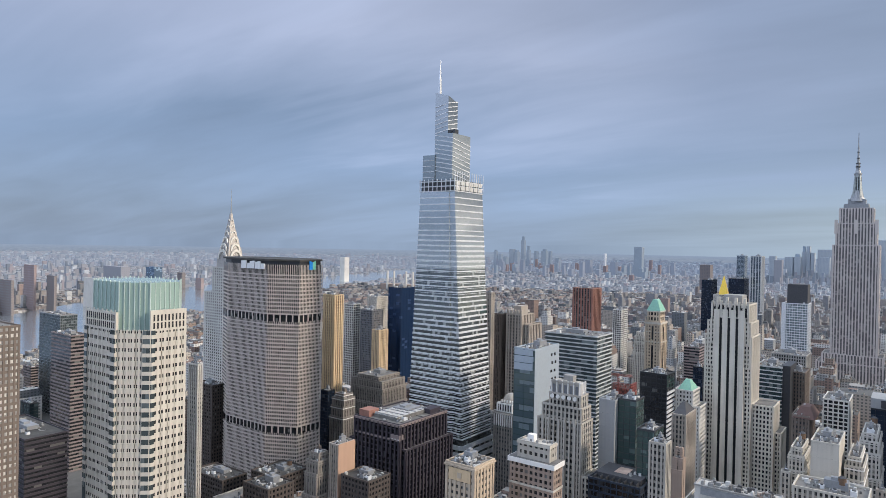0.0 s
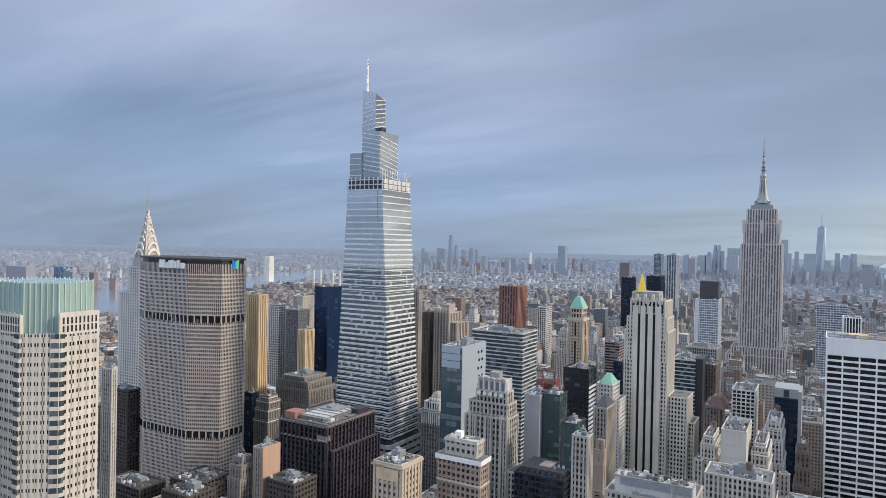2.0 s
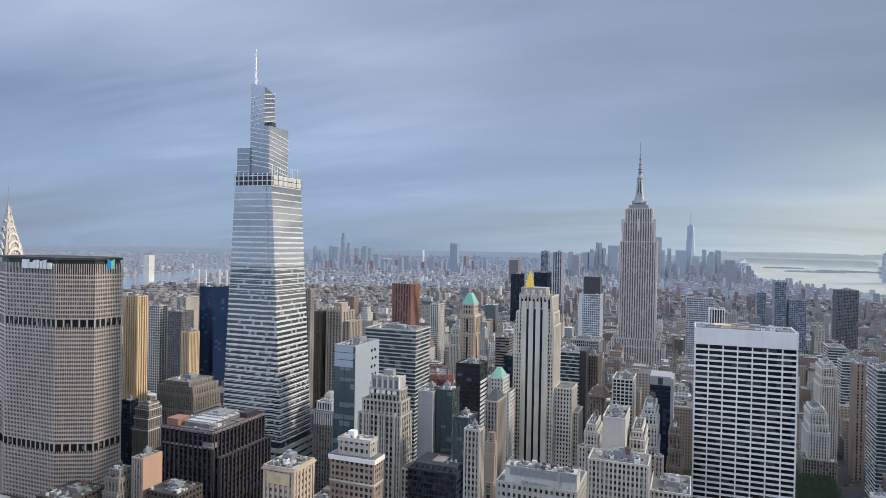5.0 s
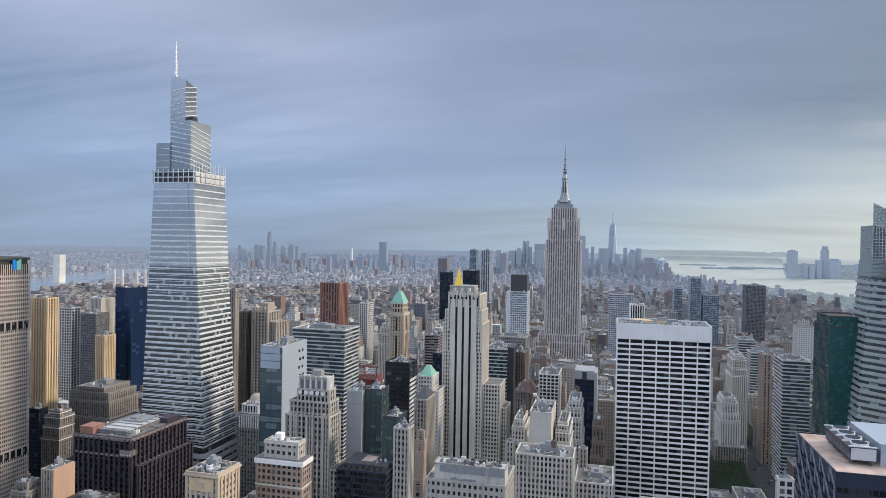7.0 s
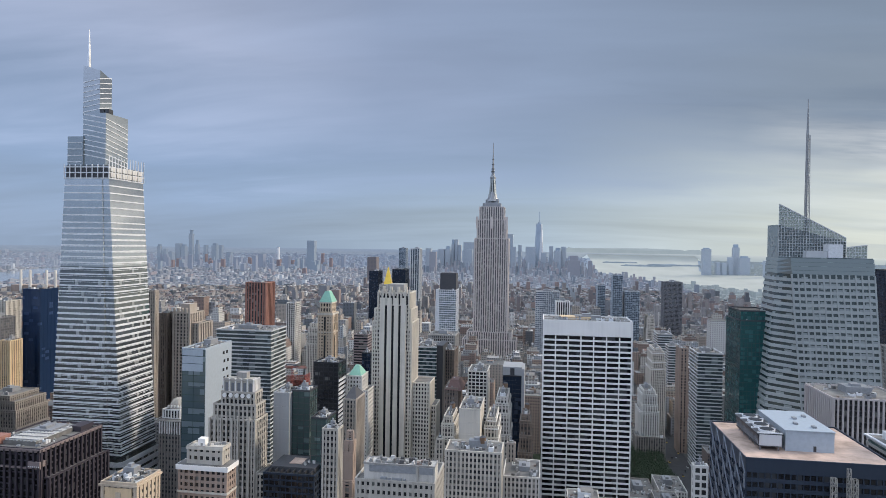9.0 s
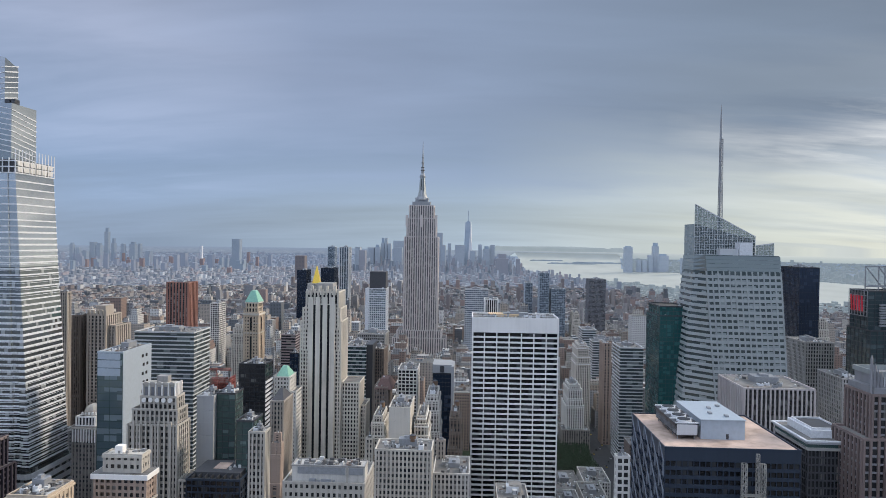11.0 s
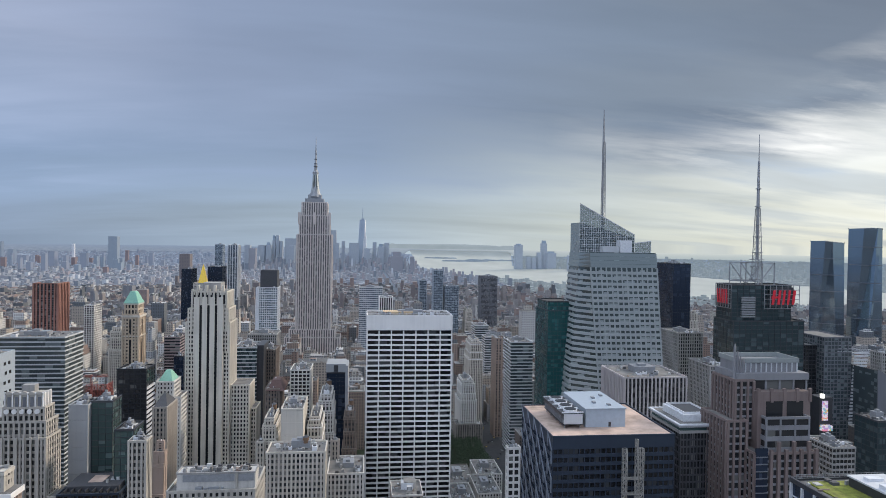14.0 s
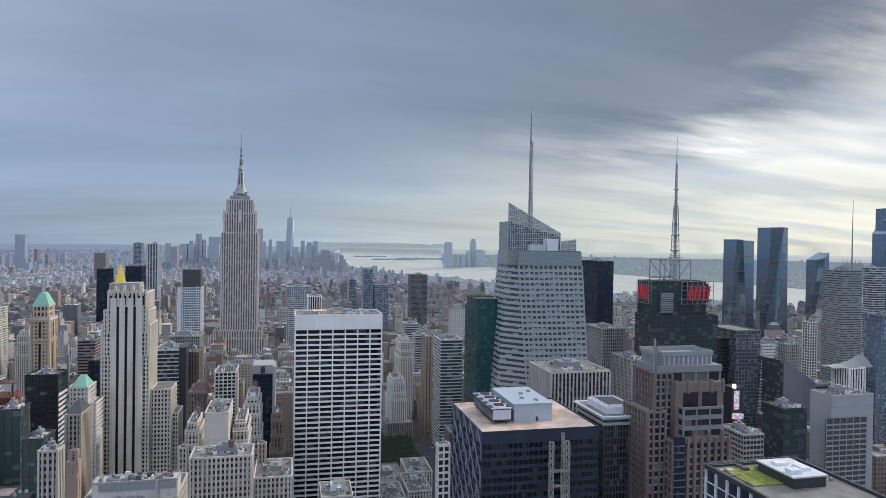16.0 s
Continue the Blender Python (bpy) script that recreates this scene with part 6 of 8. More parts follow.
for x in (207, 218.5):
    solid(AT, "gable_window", "glass_dark", x, x + 9, 315.7, 316.5, 162.5, 170.5, "large dark gable window")
for i in range(5):
    solid(AT, "gable_post", "pink_granite", 202.2 + i * 7.1, 203.6 + i * 7.1, 315.3, 317, 170, 177.0)
block(AT, 194.5, 233.3, 321, 342, 170, 180.5, style("smoke_stone", "glass_dark", 10.5, 8.0, 0.42, 0.14), top=False)
solid(AT, "cornice", "smoke_stone", 193.5, 233.8, 320.4, 342.6, 180.5, 184)
solid(AT, "penthouse", "smoke_stone", 196.5, 229.4, 324, 342, 184, 189)
for i in range(12):
    solid(AT, "penthouse_rib", "pale_grey", 197.0 + i * 2.9, 197.5 + i * 2.9, 323.5, 324, 184, 189)
part("rim", ring_mesh(34.4, 19.4, 2.4, 0.7, "screen_grey", "rim"), None, AT).location = (195.8, 323.4, 189)
for k, (fx, fz) in enumerate(((193.2, 199.5), (194.8, 195.5), (196.4, 193.0), (198.0, 191.5))):
    spike(AT, "finial", fx, 322.4, [(180, fz - 2, 0.9, 0.7), (fz - 2, fz, 0.7, 0.2)], "smoke_stone", 4)
bm = bmesh.new()
box(bm, 196.6, 202.8, 307.2, 308.2, 0, 149)
bmesh.ops.recalc_face_normals(bm, faces=bm.faces)
wrap_map(bm, 1.6, 3.9)
part("glass_recess", bm, "glass_navy", AT, "blue glass bay between granite piers")
for i in range(30):
    solid(AT, "bay_line", "grey_stone_dark", 196.5, 202.9, 306.9, 307.2, 40 + i * 3.6, 40.5 + i * 3.6)
for i in range(2, 9):
    solid(AT, "pinnacle", "pink_granite", 196.0 + i * 4.1, 197.5 + i * 4.1, 307.0, 308.6, 90, 148 + (i % 2) * 4)

# The dark stepped block with roof plant
VD = thing("dark_striped_block", "dark brown stone block with vertical stripes and crowded roof plant", "building", at=(-340, 405, 0))
VD_STYLE = style("dark_stone", "glass_black", 4.0, 4.4, 0.28, 0.34, back=0.35, out=0.8, roof="roof_grey")
block(VD, -374, -326, 393, 455, 0, 108, VD_STYLE)
block(VD, -382, -322, 396, 458, 0, 88, VD_STYLE)
solid(VD, "roof_house", "rust", -372, -361, 396, 408, 108.2, 113.5, "reddish brick roof house")
solid(VD, "roof_house", "dark_stone", -338, -329, 436, 450, 108.2, 112.0)
solid(VD, "screen_deck", "roof_grey", -359, -335, 400, 440, 108.2, 111.0)
for i in range(9):
    solid(VD, "duct", "pale_grey", -358.6 + i * 2.7, -357.5 + i * 2.7, 400.5, 439.5, 111.0, 111.8)
for i in range(6):
    solid(VD, "duct", "grey_metal", -359.4, -334.6, 401 + i * 7.4, 401.8 + i * 7.4, 111.8, 112.3)
solid(VD, "top_ledge", "mauve_stone", -374.6, -325.4, 392.4, 393.0, 95.4, 96.6)
solid(VD, "top_ledge", "mauve_stone", -374.6, -325.4, 392.2, 393.0, 106.6, 108.6)
solid(VD, "top_ledge", "mauve_stone", -326.0, -325.2, 393.2, 455, 106.6, 108.6)
solid(VD, "terrace", "mauve_stone", -334, -325.2, 391.6, 398, 96.6, 100.5)
for i in range(6):
    solid(VD, "terrace_lamp", "white_metal", -333.6 + i * 1.5, -333.0 + i * 1.5, 391.3, 391.6, 97.0, 97.7)
plant(VD, -373, -327, 394, 453, 108.2, 5, count=14)
clutter(VD, -373, -327, 395, 453, 108.2, 55, 90)

# The stepped cream tower with a scalloped crown
ST = thing("stepped_cream_tower", "cream art deco tower with a scalloped crown and setbacks", "building", at=(-195, 420, 0))
ST_STYLE = style("weathered", "glass_dark", 3.9, 2.9, 0.36, 0.40, back=0.12, out=0.1, band="weathered_spandrel")
block(ST, -209.0, -177.4, 398, 416, 0, 134.0, ST_STYLE)
block(ST, -207.5, -178.6, 400, 415, 0, 143.0, ST_STYLE)
block(ST, -203.4, -180.4, 402.4, 414, 110, 150.5, ST_STYLE)
for i in range(9):
    solid(ST, "buttress", "weathered", -209.2 + i * 3.85, -208.2 + i * 3.85, 396.9, 398, 60, 135.5 + (i % 2) * 1.5)
cx0, cx1, cz0, cz1 = -203.0, -182.4, 150.5, 159.0
solid(ST, "crown_wall", "weathered", cx0, cx1, 405, 413.5, cz0, cz1)
w = (cx1 - cx0) / 5
for i in range(5):
    x = cx0 + w * (i + 0.5)
    # a flat dark panel stands in for the shade inside a niche
    solid(ST, "crown_niche", "grey_stone_dark", x - w * 0.22, x + w * 0.22, 404.75, 405.2, cz0 + 0.6, cz1 - 2.2)
    bm = bmesh.new()
    arc = [(x - w * 0.5 * math.cos(math.pi * k / 8), cz1 - 0.8 + 1.9 * math.sin(math.pi * k / 8)) for k in range(9)]
    near, back = [[bm.verts.new((u, y, v)) for u, v in arc] for y in (404.2, 405.4)]
    for p, q, r, t in zip(near, near[1:], back[1:], back):
        bm.faces.new((p, q, r, t))
    bm.faces.new(near), bm.faces.new(back)
    part("crown_scallop", bm, "weathered", ST)
    bm = bmesh.new()
    bmesh.ops.create_cone(bm, cap_ends=True, segments=12, radius1=1.4, radius2=1.4, depth=0.6, matrix=pose(x, 402.0, cz0 - 1.4, 90, 0, 0))
    part("roundel", bm, "white_stone", ST, "pale stone roundel")
for i in range(6):
    solid(ST, "crown_rib", "white_stone", cx0 + w * i - 0.35, cx0 + w * i + 0.35, 404.2, 405, cz0, cz1 + 0.6)
for i in range(5):
    solid(ST, "crown_rib", "white_stone", cx1, cx1 + 0.7, 405.4 + i * 1.9, 406.0 + i * 1.9, cz0, cz1 + 0.6)
solid(ST, "roof_tank", "grey_stone", (cx0 + cx1) / 2 - 3, (cx0 + cx1) / 2 + 4, 408, 413, cz1, cz1 + 4)
block(ST, -177.2, -165.3, 398, 416, 0, 100.2, ST_STYLE)

# The cream tower with a green pyramid roof
GP = thing("green_pyramid_tower", "cream brick tower with arched windows and green pyramid roof", "building", at=(-245, 720, 0))
GP_STYLE = style("warm_tan", "glass_grey", 3.5, 3.3, 0.5, 0.52)
gx0, gx1 = -241.5, -225.0
block(GP, gx0, gx1, 700, 720, 0, 170.2, GP_STYLE)
block(GP, gx0 + 1.6, gx1 - 1.6, 701.5, 718.5, 170.2, 181.4, style("warm_tan", "glass_dark", 5.6, 3.2, 0.35, 0.42))
x0, x1 = gx0 + 0.9, gx1 - 0.9
bm = bmesh.new()
prism(bm, [(x0, 700.9), (x1, 700.9), (x1, 719.1), (x0, 719.1)], 182.6, 0, [(x0 + 5.0, 706, 194.4), (x1 - 5.0, 706, 194.4), (x1 - 5.0, 714, 194.4), (x0 + 5.0, 714, 194.4)])
part("pyramid_roof", bm, "copper", GP, "green copper pyramid roof")
for i in range(6):
    w = (gx1 - gx0 - 0.9) / 5
    solid(GP, "buttress", "warm_tan", gx0 + i * w, gx0 + 0.9 + i * w, 699.2, 700.4, 120, 171.5 + (2.5 if i in (0, 5) else 0))
for i in range(5):
    solid(GP, "buttress", "warm_tan", gx1 - 0.3, gx1 + 0.7, 700.2 + i * 4.7, 701.1 + i * 4.7, 120, 171.5)
for z0, z1, k in ((168.6, 170.6, 0.9), (181.2, 182.4, -0.9), (148.8, 150.0, 0.5), (159.6, 160.4, 0.3)):
    solid(GP, "cornice", "cream", gx0 - k, gx1 + k, 700 - k, 720 + k, z0, z1)
for z0, z1 in ((152.5, 165.5), (104, 146)):
    solid(GP, "arch_window", "glass_dark", (gx0 + gx1) / 2 - 1.7, (gx0 + gx1) / 2 + 1.7, 699.6, 700.4, z0, z1)
    solid(GP, "arch_window", "glass_dark", gx1 - 0.4, gx1 + 0.4, 708.3, 711.7, z0, z1)
spike(GP, "arch_head", (gx0 + gx1) / 2, 700.6, [(165.0, 165.6, 1.7, 1.7), (165.6, 166.8, 1.7, 0.9)], "glass_dark", 10)

GQ = thing("small_green_roof_tower", "slim cream tower with a small green copper roof", "building", at=(-190, 560, 0))
qx0, qx1 = -166.2, -152.4
qz = 131.4
block(GQ, qx0, qx1, 560, 582, 0, qz, style("white_brick", "glass_grey", 3.5, 3.0, 0.45, 0.5))
block(GQ, qx1, qx1 + 5, 563, 585, 0, qz - 13, style("white_brick", "glass_grey", 3.5, 3.0, 0.45, 0.5))
bm = bmesh.new()
prism(bm, [(qx0 + 1, 561), (qx1 - 1, 561), (qx1 - 1, 581), (qx0 + 1, 581)], qz, 0, [((qx0 + qx1) / 2 - 2, 569, qz + 8.5), ((qx0 + qx1) / 2 + 2, 569, qz + 8.5), ((qx0 + qx1) / 2 + 2, 573, qz + 8.5), ((qx0 + qx1) / 2 - 2, 573, qz + 8.5)])
part("hipped_roof", bm, "copper", GQ, "green copper hipped roof")
HB = thing("pointed_brick_block", "brown brick block with a pointed slate roof", "building", at=(-175, 480, 0))
hx0, hx1 = -141.8, -132.0
hz = 132.7
block(HB, hx0, hx1, 470, 495, 0, hz, S["tan"])
bm = bmesh.new()
prism(bm, [(hx0, 470), (hx1, 470), (hx1, 495), (hx0, 495)], hz, 0, [((hx0 + hx1) / 2 - 1, 481, hz + 8), ((hx0 + hx1) / 2 + 1, 481, hz + 8), ((hx0 + hx1) / 2 + 1, 484, hz + 8), ((hx0 + hx1) / 2 - 1, 484, hz + 8)])
part("pointed_roof", bm, "slate", HB)

# The brown stepped tower with pinnacles
LB = thing("brown_stepped_tower", "brown brick tower stepping up to pinnacles", "building", at=(-400, 680, 0))
lx0, lx1 = -390.1, -370.5
LB_STYLE = style("tan", "glass_dark", 3.6, 4.0, 0.35, 0.5, back=0.3, out=0.5)
block(LB, lx0, lx1, 660, 690, 0, 169.6, LB_STYLE)
block(LB, lx1, lx1 + 8, 664, 694, 0, 158.3, LB_STYLE)
for i in range(5):
    solid(LB, "pinnacle", "tan", lx0 + i * (lx1 - lx0 - 2) / 4, lx0 + 2 + i * (lx1 - lx0 - 2) / 4, 660, 663, 169.6, 169.6 + 6)
solid(LB, "top_block", "tan", lx0 + 5, lx1 - 5, 668, 684, 169.6, 179.3)

# The domed stone block
DB = thing("domed_stone_block", "dark stone block with a white colonnade and domed roof", "building", at=(-330, 535, 0))
dx0, dx1 = -319.1, -298.9
block(DB, dx0, dx1, 520, 550, 0, 95.7, S["hotel"])
block(DB, dx0 + 2, dx1 - 2, 522, 546, 95.7, 103.3, style("white_stone", "glass_dark", 8, 2.6, 0.2, 0.4, out=0.4))
dcx, dr = (dx0 + dx1) / 2, (dx1 - dx0) * 0.36
bm = bmesh.new()
eight = [(math.cos(math.pi / 4 * (k + 0.5)), math.sin(math.pi / 4 * (k + 0.5))) for k in range(8)]
for z0, z1, r0, r1 in ((103.3, 107.6, 1.08, 0.92), (107.6, 110.4, 0.92, 0.66), (110.4, 111.6, 0.66, 0.40)):
    prism(bm, [(dcx + c * dr * r0, 534 + s * dr * r0) for c, s in eight], z0, z1, [(dcx + c * dr * r1, 534 + s * dr * r1) for c, s in eight])
part("dome", bm, "weathered", DB, "pale eight-sided domed roof")
for k in range(5):
    solid(DB, "dormer", "white_stone", dcx - 6.2 + k * 2.8, dcx - 5.0 + k * 2.8, 534 - dr * 1.04, 534 - dr * 0.8, 104.2, 106.4)
for k in range(9):
    solid(DB, "column", "white_stone", dx0 + 0.6 + k * (dx1 - dx0 - 2.0) / 8, dx0 + 1.4 + k * (dx1 - dx0 - 2.0) / 8, 519.2, 520.0, 84.0, 94.6)
solid(DB, "cornice", "weathered", dx0 - 0.6, dx1 + 0.6, 519.0, 551, 94.6, 95.9)

# The white-corniced block
WC = thing("white_corniced_block", "cream brick block with a bright white cornice and penthouse", "building", at=(-175, 345, 0))
wx0, wx1, wz = -191.0, -163.2, 128.7
block(WC, wx0, wx1, 330, 341, 0, wz - 2.6, style("pink_brick", "glass_dark", 3.5, 3.0, 0.42, 0.45), top=False)
solid(WC, "cornice", "white_stone", wx0 - 1, wx1 + 1, 329, 342, wz - 2.6, wz, "bright white stone cornice")
solid(WC, "roof_deck", "roof_grey", wx0 - 0.5, wx1 + 0.5, 329.5, 341.5, wz, wz + 0.2)
block(WC, wx0 + 4, wx1 - 3.4, 331.6, 340.5, wz + 0.2, 137.4, style("weathered", "glass_dark", 4.0, 3.4, 0.5, 0.5))
clutter(WC, wx0 + 5, wx1 - 4.4, 332.5, 339.5, 137.4, 56, 12)
solid(WC, "cornice", "cream", wx0 + 3.6, wx1 - 3.0, 331.2, 340.9, 136.6, 138.0)
solid(WC, "cornice", "cream", wx0 - 0.5, wx1 + 0.5, 329.5, 341.5, 113.6, 114.6)
solid(WC, "tank_house", "white_stone", wx0 + 9, wx0 + 13, 334, 338, 138.0, 141.8)

# The low dark block with a sunk roof terrace
LD = thing("dark_terrace_block", "low blue-black glass block with a dark cluttered roof", "building", at=(-170, 400, 0))
ex0, ex1, ez = -166.5, -133.6, 106.0
block(LD, ex0, ex1, 385, 415, 0, ez, style("navy_stone", "glass_black", 3.8, 3.6, 0.3, 0.14, proud=0.3, roof="roof_dark"))
solid(LD, "glass_attic", "slate", ex0 + 2, ex1 - 2, 391, 413, ez + 0.15, ez + 3.2)
solid(LD, "roof_deck", "roof_pink", ex0 + 12, ex0 + 20, 397, 408, ez + 3.2, ez + 3.5, "small pinkish roof deck")
for i in range(8):
    solid(LD, "roof_beam", "charcoal", ex0 + 3 + i * 3.8, ex0 + 3.5 + i * 3.8, 386, 391, ez + 0.2, ez + 2.4)
clutter(LD, ex0 + 21, ex1 - 3, 394, 411, ez + 3.2, 71, 14)

# The near terrace tower with a planted roof
GT = thing("green_roof_tower", "dark glass tower with white fins and a planted roof", "building", at=(156, 175, 0))
block(GT, 138.2, 174.4, 152, 197.2, 0, 174.2, style("white_metal", "glass_navy", 4.2, 5.6, 0.05, 0.09, proud=0.5, out=0.3), top=False)
solid(GT, "roof_deck", "roof_grey", 138.5, 174.1, 152.3, 196.9, 174.1, 174.7)
part("parapet", ring_mesh(36.6, 45.6, 1.5, 0.8, "charcoal", "parapet"), None, GT).location = (138, 151.8, 174.3)
lattice(GT, "roof_rail", (139.5, 196.2), (173.6, 196.2), 175.6, 176.8, 18, 1, 0.12, "grey_metal")
solid(GT, "planted_bed", "sedum", 142, 158, 178, 194.5, 174.7, 175.1, "yellow-green sedum planting bed")
solid(GT, "plant_house", "charcoal", 153, 165, 174, 190, 174.7, 178.0)
solid(GT, "house_roof", "pale_grey", 152.6, 165.4, 173.6, 190.4, 178.0, 178.5)
solid(GT, "roof_walk", "roof_grey", 142, 172, 160, 167, 174.7, 175.2)
for x, y, w, d, h in ((154, 176, 4, 3, 1.2), (160, 178, 3, 5, 0.9), (155, 184, 5, 2.5, 0.8)):
    solid(GT, "roof_unit", "white_metal", x, x + w, y, y + d, 178.5, 178.5 + h)
clutter(GT, 140, 172, 176, 195, 174.75, 303, 22)

# The low stone roof below the striped tower
LR = thing("low_stone_block", "pale stone block with a cluttered flat roof", "building", at=(-70, 320, 0))
rx0, rx1, rz = -84.3, -46.3, 137.6
block(LR, rx0, rx1, 300, 330, 0, rz, style("weathered", "glass_dark", 3.8, 2.6, 0.5, 0.5))
solid(LR, "attic_house", "limestone", rx0 + 3.8, rx1 - 0.3, 302, 311, rz, 145.5, "tall plain pale attic wall")
solid(LR, "attic_louvre", "grey_metal", rx0 + 6.4, rx1 - 9.4, 301.75, 302.1, 141.9, 145.0, "long grey louvre strip")
solid(LR, "attic_louvre", "grey_metal", rx1 - 7.6, rx1 - 1.0, 301.75, 302.1, 141.9, 145.0)
part("attic_rim", ring_mesh(rx1 - rx0 - 3.7, 9.6, 0.7, 0.5, "grey_stone", "attic_rim"), None, LR).location = (rx0 + 3.5, 301.7, 145.3)
solid(LR, "attic_pier", "weathered", rx1 - 8.9, rx1 - 8.0, 301.4, 302.2, rz, 145.6)
for x, w, h in ((12, 3.0, 2.0), (15.4, 1.6, 1.4), (17.5, 4.6, 1.8), (23.0, 1.0, 1.6)):
    solid(LR, "wall_unit", "grey_metal", rx0 + x, rx0 + x + w, 300.8, 302, rz + 0.2, rz + 0.2 + h)
clutter(LR, rx0 + 5, rx1 - 1.5, 302.8, 310.2, 145.5, 92, 60)
clutter(LR, rx0 + 1, rx1 - 1, 313, 329, rz + 0.2, 91, 30)

# The gilded pyramid far behind
GY = thing("gilded_pyramid_tower", "stone tower with a steep gilded pyramid roof", "building", at=(-300, 1820, 0))
yx0, yx1 = -443.5, -401.5
yz = 133.0
block(GY, yx0, yx1, 1800, 1840, 0, yz - 2, S["stone"])
bm = bmesh.new()
prism(bm, [(yx0 + 10, 1810), (yx1 - 10, 1810), (yx1 - 10, 1830), (yx0 + 10, 1830)], yz - 2, 0, [((yx0 + yx1) / 2 - 0.8, 1819, 179.9), ((yx0 + yx1) / 2 + 0.8, 1819, 179.9), ((yx0 + yx1) / 2 + 0.8, 1821, 179.9), ((yx0 + yx1) / 2 - 0.8, 1821, 179.9)])
part("gilded_roof", bm, "gold", GY, "bright gilded pyramid roof")

# striped flank of the black tower, light flank of the pale tower
FL = [o for o in scene.objects if o.name == "black_glass_tower"][0]
bx1, by0 = -167.5, 540
for i in range(30):
    solid(FL, "white_band", "white_metal", bx1 - 0.2, bx1 + 0.35, by0 + 0.5, by0 + 20.5, 20 + i * 3.8, 22 + i * 3.8)
FP = [o for o in scene.objects if o.name == "pale_glass_tower"][0]
px1 = -256.4
solid(FP, "flank_wall", "house_metal", px1 - 0.3, px1 + 0.4, 480.2, 523.8, 0, 163.8, "pale blank metal flank")
for z0, z1 in ((153.0, 158.4), (159.0, 163.6), (146.8, 152.4)):
    solid(FP, "top_panel", "house_metal", -275.4, -258.2, 479.8, 480.2, z0, z1, "pale top panel")
fz2 = 163.8
for i in range(14):
    for k in (0, 1):
        solid(FP, "flank_window", "glass_dark", px1 + 0.3, px1 + 0.5, 508 + k * 6 + (i % 2) * 1.5, 511 + k * 6 + (i % 2) * 1.5, fz2 - 8 - i * 7, fz2 - 5.6 - i * 7)
PB = [o for o in scene.objects if o.name == "pale_blue_tower"][0]
solid(PB, "dark_crown", "slate", -159.0, -133.3, 1056, 1080, 172.4, 201.5, "dark set-back crown")
solid(PB, "white_edge", "white_metal", -163.9 - 1, -159.3, 1048.6, 1051, 0, 175.1)
NB = [o for o in scene.objects if o.name == "navy_block"][0]
nx0, nx1, nz = -32.8, -12.8, 125.2
solid(NB, "roof_screen", "wall_grey", nx0, nx1 - 2, 622, 650, nz, 134.4, "pale rooftop screen wall")
solid(NB, "screen_gap", "charcoal", nx0 + 7, nx1 - 9, 621.6, 622.2, nz + 2, 133.3)
solid(NB, "side_frame", "wall_grey", nx1 - 2.2, nx1 + 0.4, 619.6, 650, 0, 133.3)
solid(SB, "flank_wall", "salmon", -329.5, -328.9, 329.9, 346.6, 0, 107.6, "plain salmon-painted flank wall")
solid(TR, "frieze", "gold_brick", -212.5, -198.0, 299.5, 300.0, 119.0, 125.6, "gilt ornamental frieze panel")
solid(TR, "medallion", "warm_tan", -206.6, -203.8, 299.3, 299.7, 120.6, 123.6)
solid(TR, "cornice", "warm_tan", -215.8, -194.8, 299.2, 321.3, 126.4, 127.4)
clutter(TR, -214, -196.6, 301, 319.5, 127.6, 77, 46)
solid(CB, "flank_wall", "charcoal", -108.4, -101.5, 702, 739, 0, 139.5, "dark plain flank wall")
GG = [o for o in scene.objects if o.name == "green_glass_tower"][0]
block(GG, 178.6, 204.0, 622, 660, 184.7, 193.0, S["green"])
GB = [o for o in scene.objects if o.name == "gabled_brown_block"][0]
gx2, gx3, gz2 = -78.6, -64.0, 123.3
bm = bmesh.new()
prism(bm, [(gx2, 559), (gx3, 559), (gx3, 590), (gx2, 590)], gz2 + 0.5, 0, [(gx2 + 4, 568, gz2 + 8), (gx3 - 4, 568, gz2 + 8), (gx3 - 4, 582, gz2 + 8), (gx2 + 4, 582, gz2 + 8)])
part("hipped_roof", bm, "maroon", GB, "dark red hipped roof")
for o in (FL, FP, PB, NB, GB, SB, TR, CB, GG):
    settle(o, Matrix.Translation(o.location))

# The patterned dark tower and its striped leaning screen
DW = thing("dark_wedge_tower", "dark glass tower with a patterned band and a striped leaning screen", "building", at=(520, 650, 0))
block(DW, 468.2, 491.4, 648, 690, 0, 145.5, style("charcoal", "glass_dark", 4, 4, 0.2, 0.1, proud=0.2))
block(DW, 480.9, 511.9, 636, 690, 0, 155.4, style("grey_stone_dark", "glass_teal_dark", 4, 4, 0.25, 0.15, proud=0.2))
for k in range(3):
    u0 = 495.5 + k * 6.0
    for j in range(3):
        part("pattern_bar", ring_mesh(5.0 - j * 1.6, 0.5, 0.4, 0.2, "pale_grey", "pattern_bar"), None, DW).location = (u0 + j * 0.8, 635.2, 141.2 + j * 3)
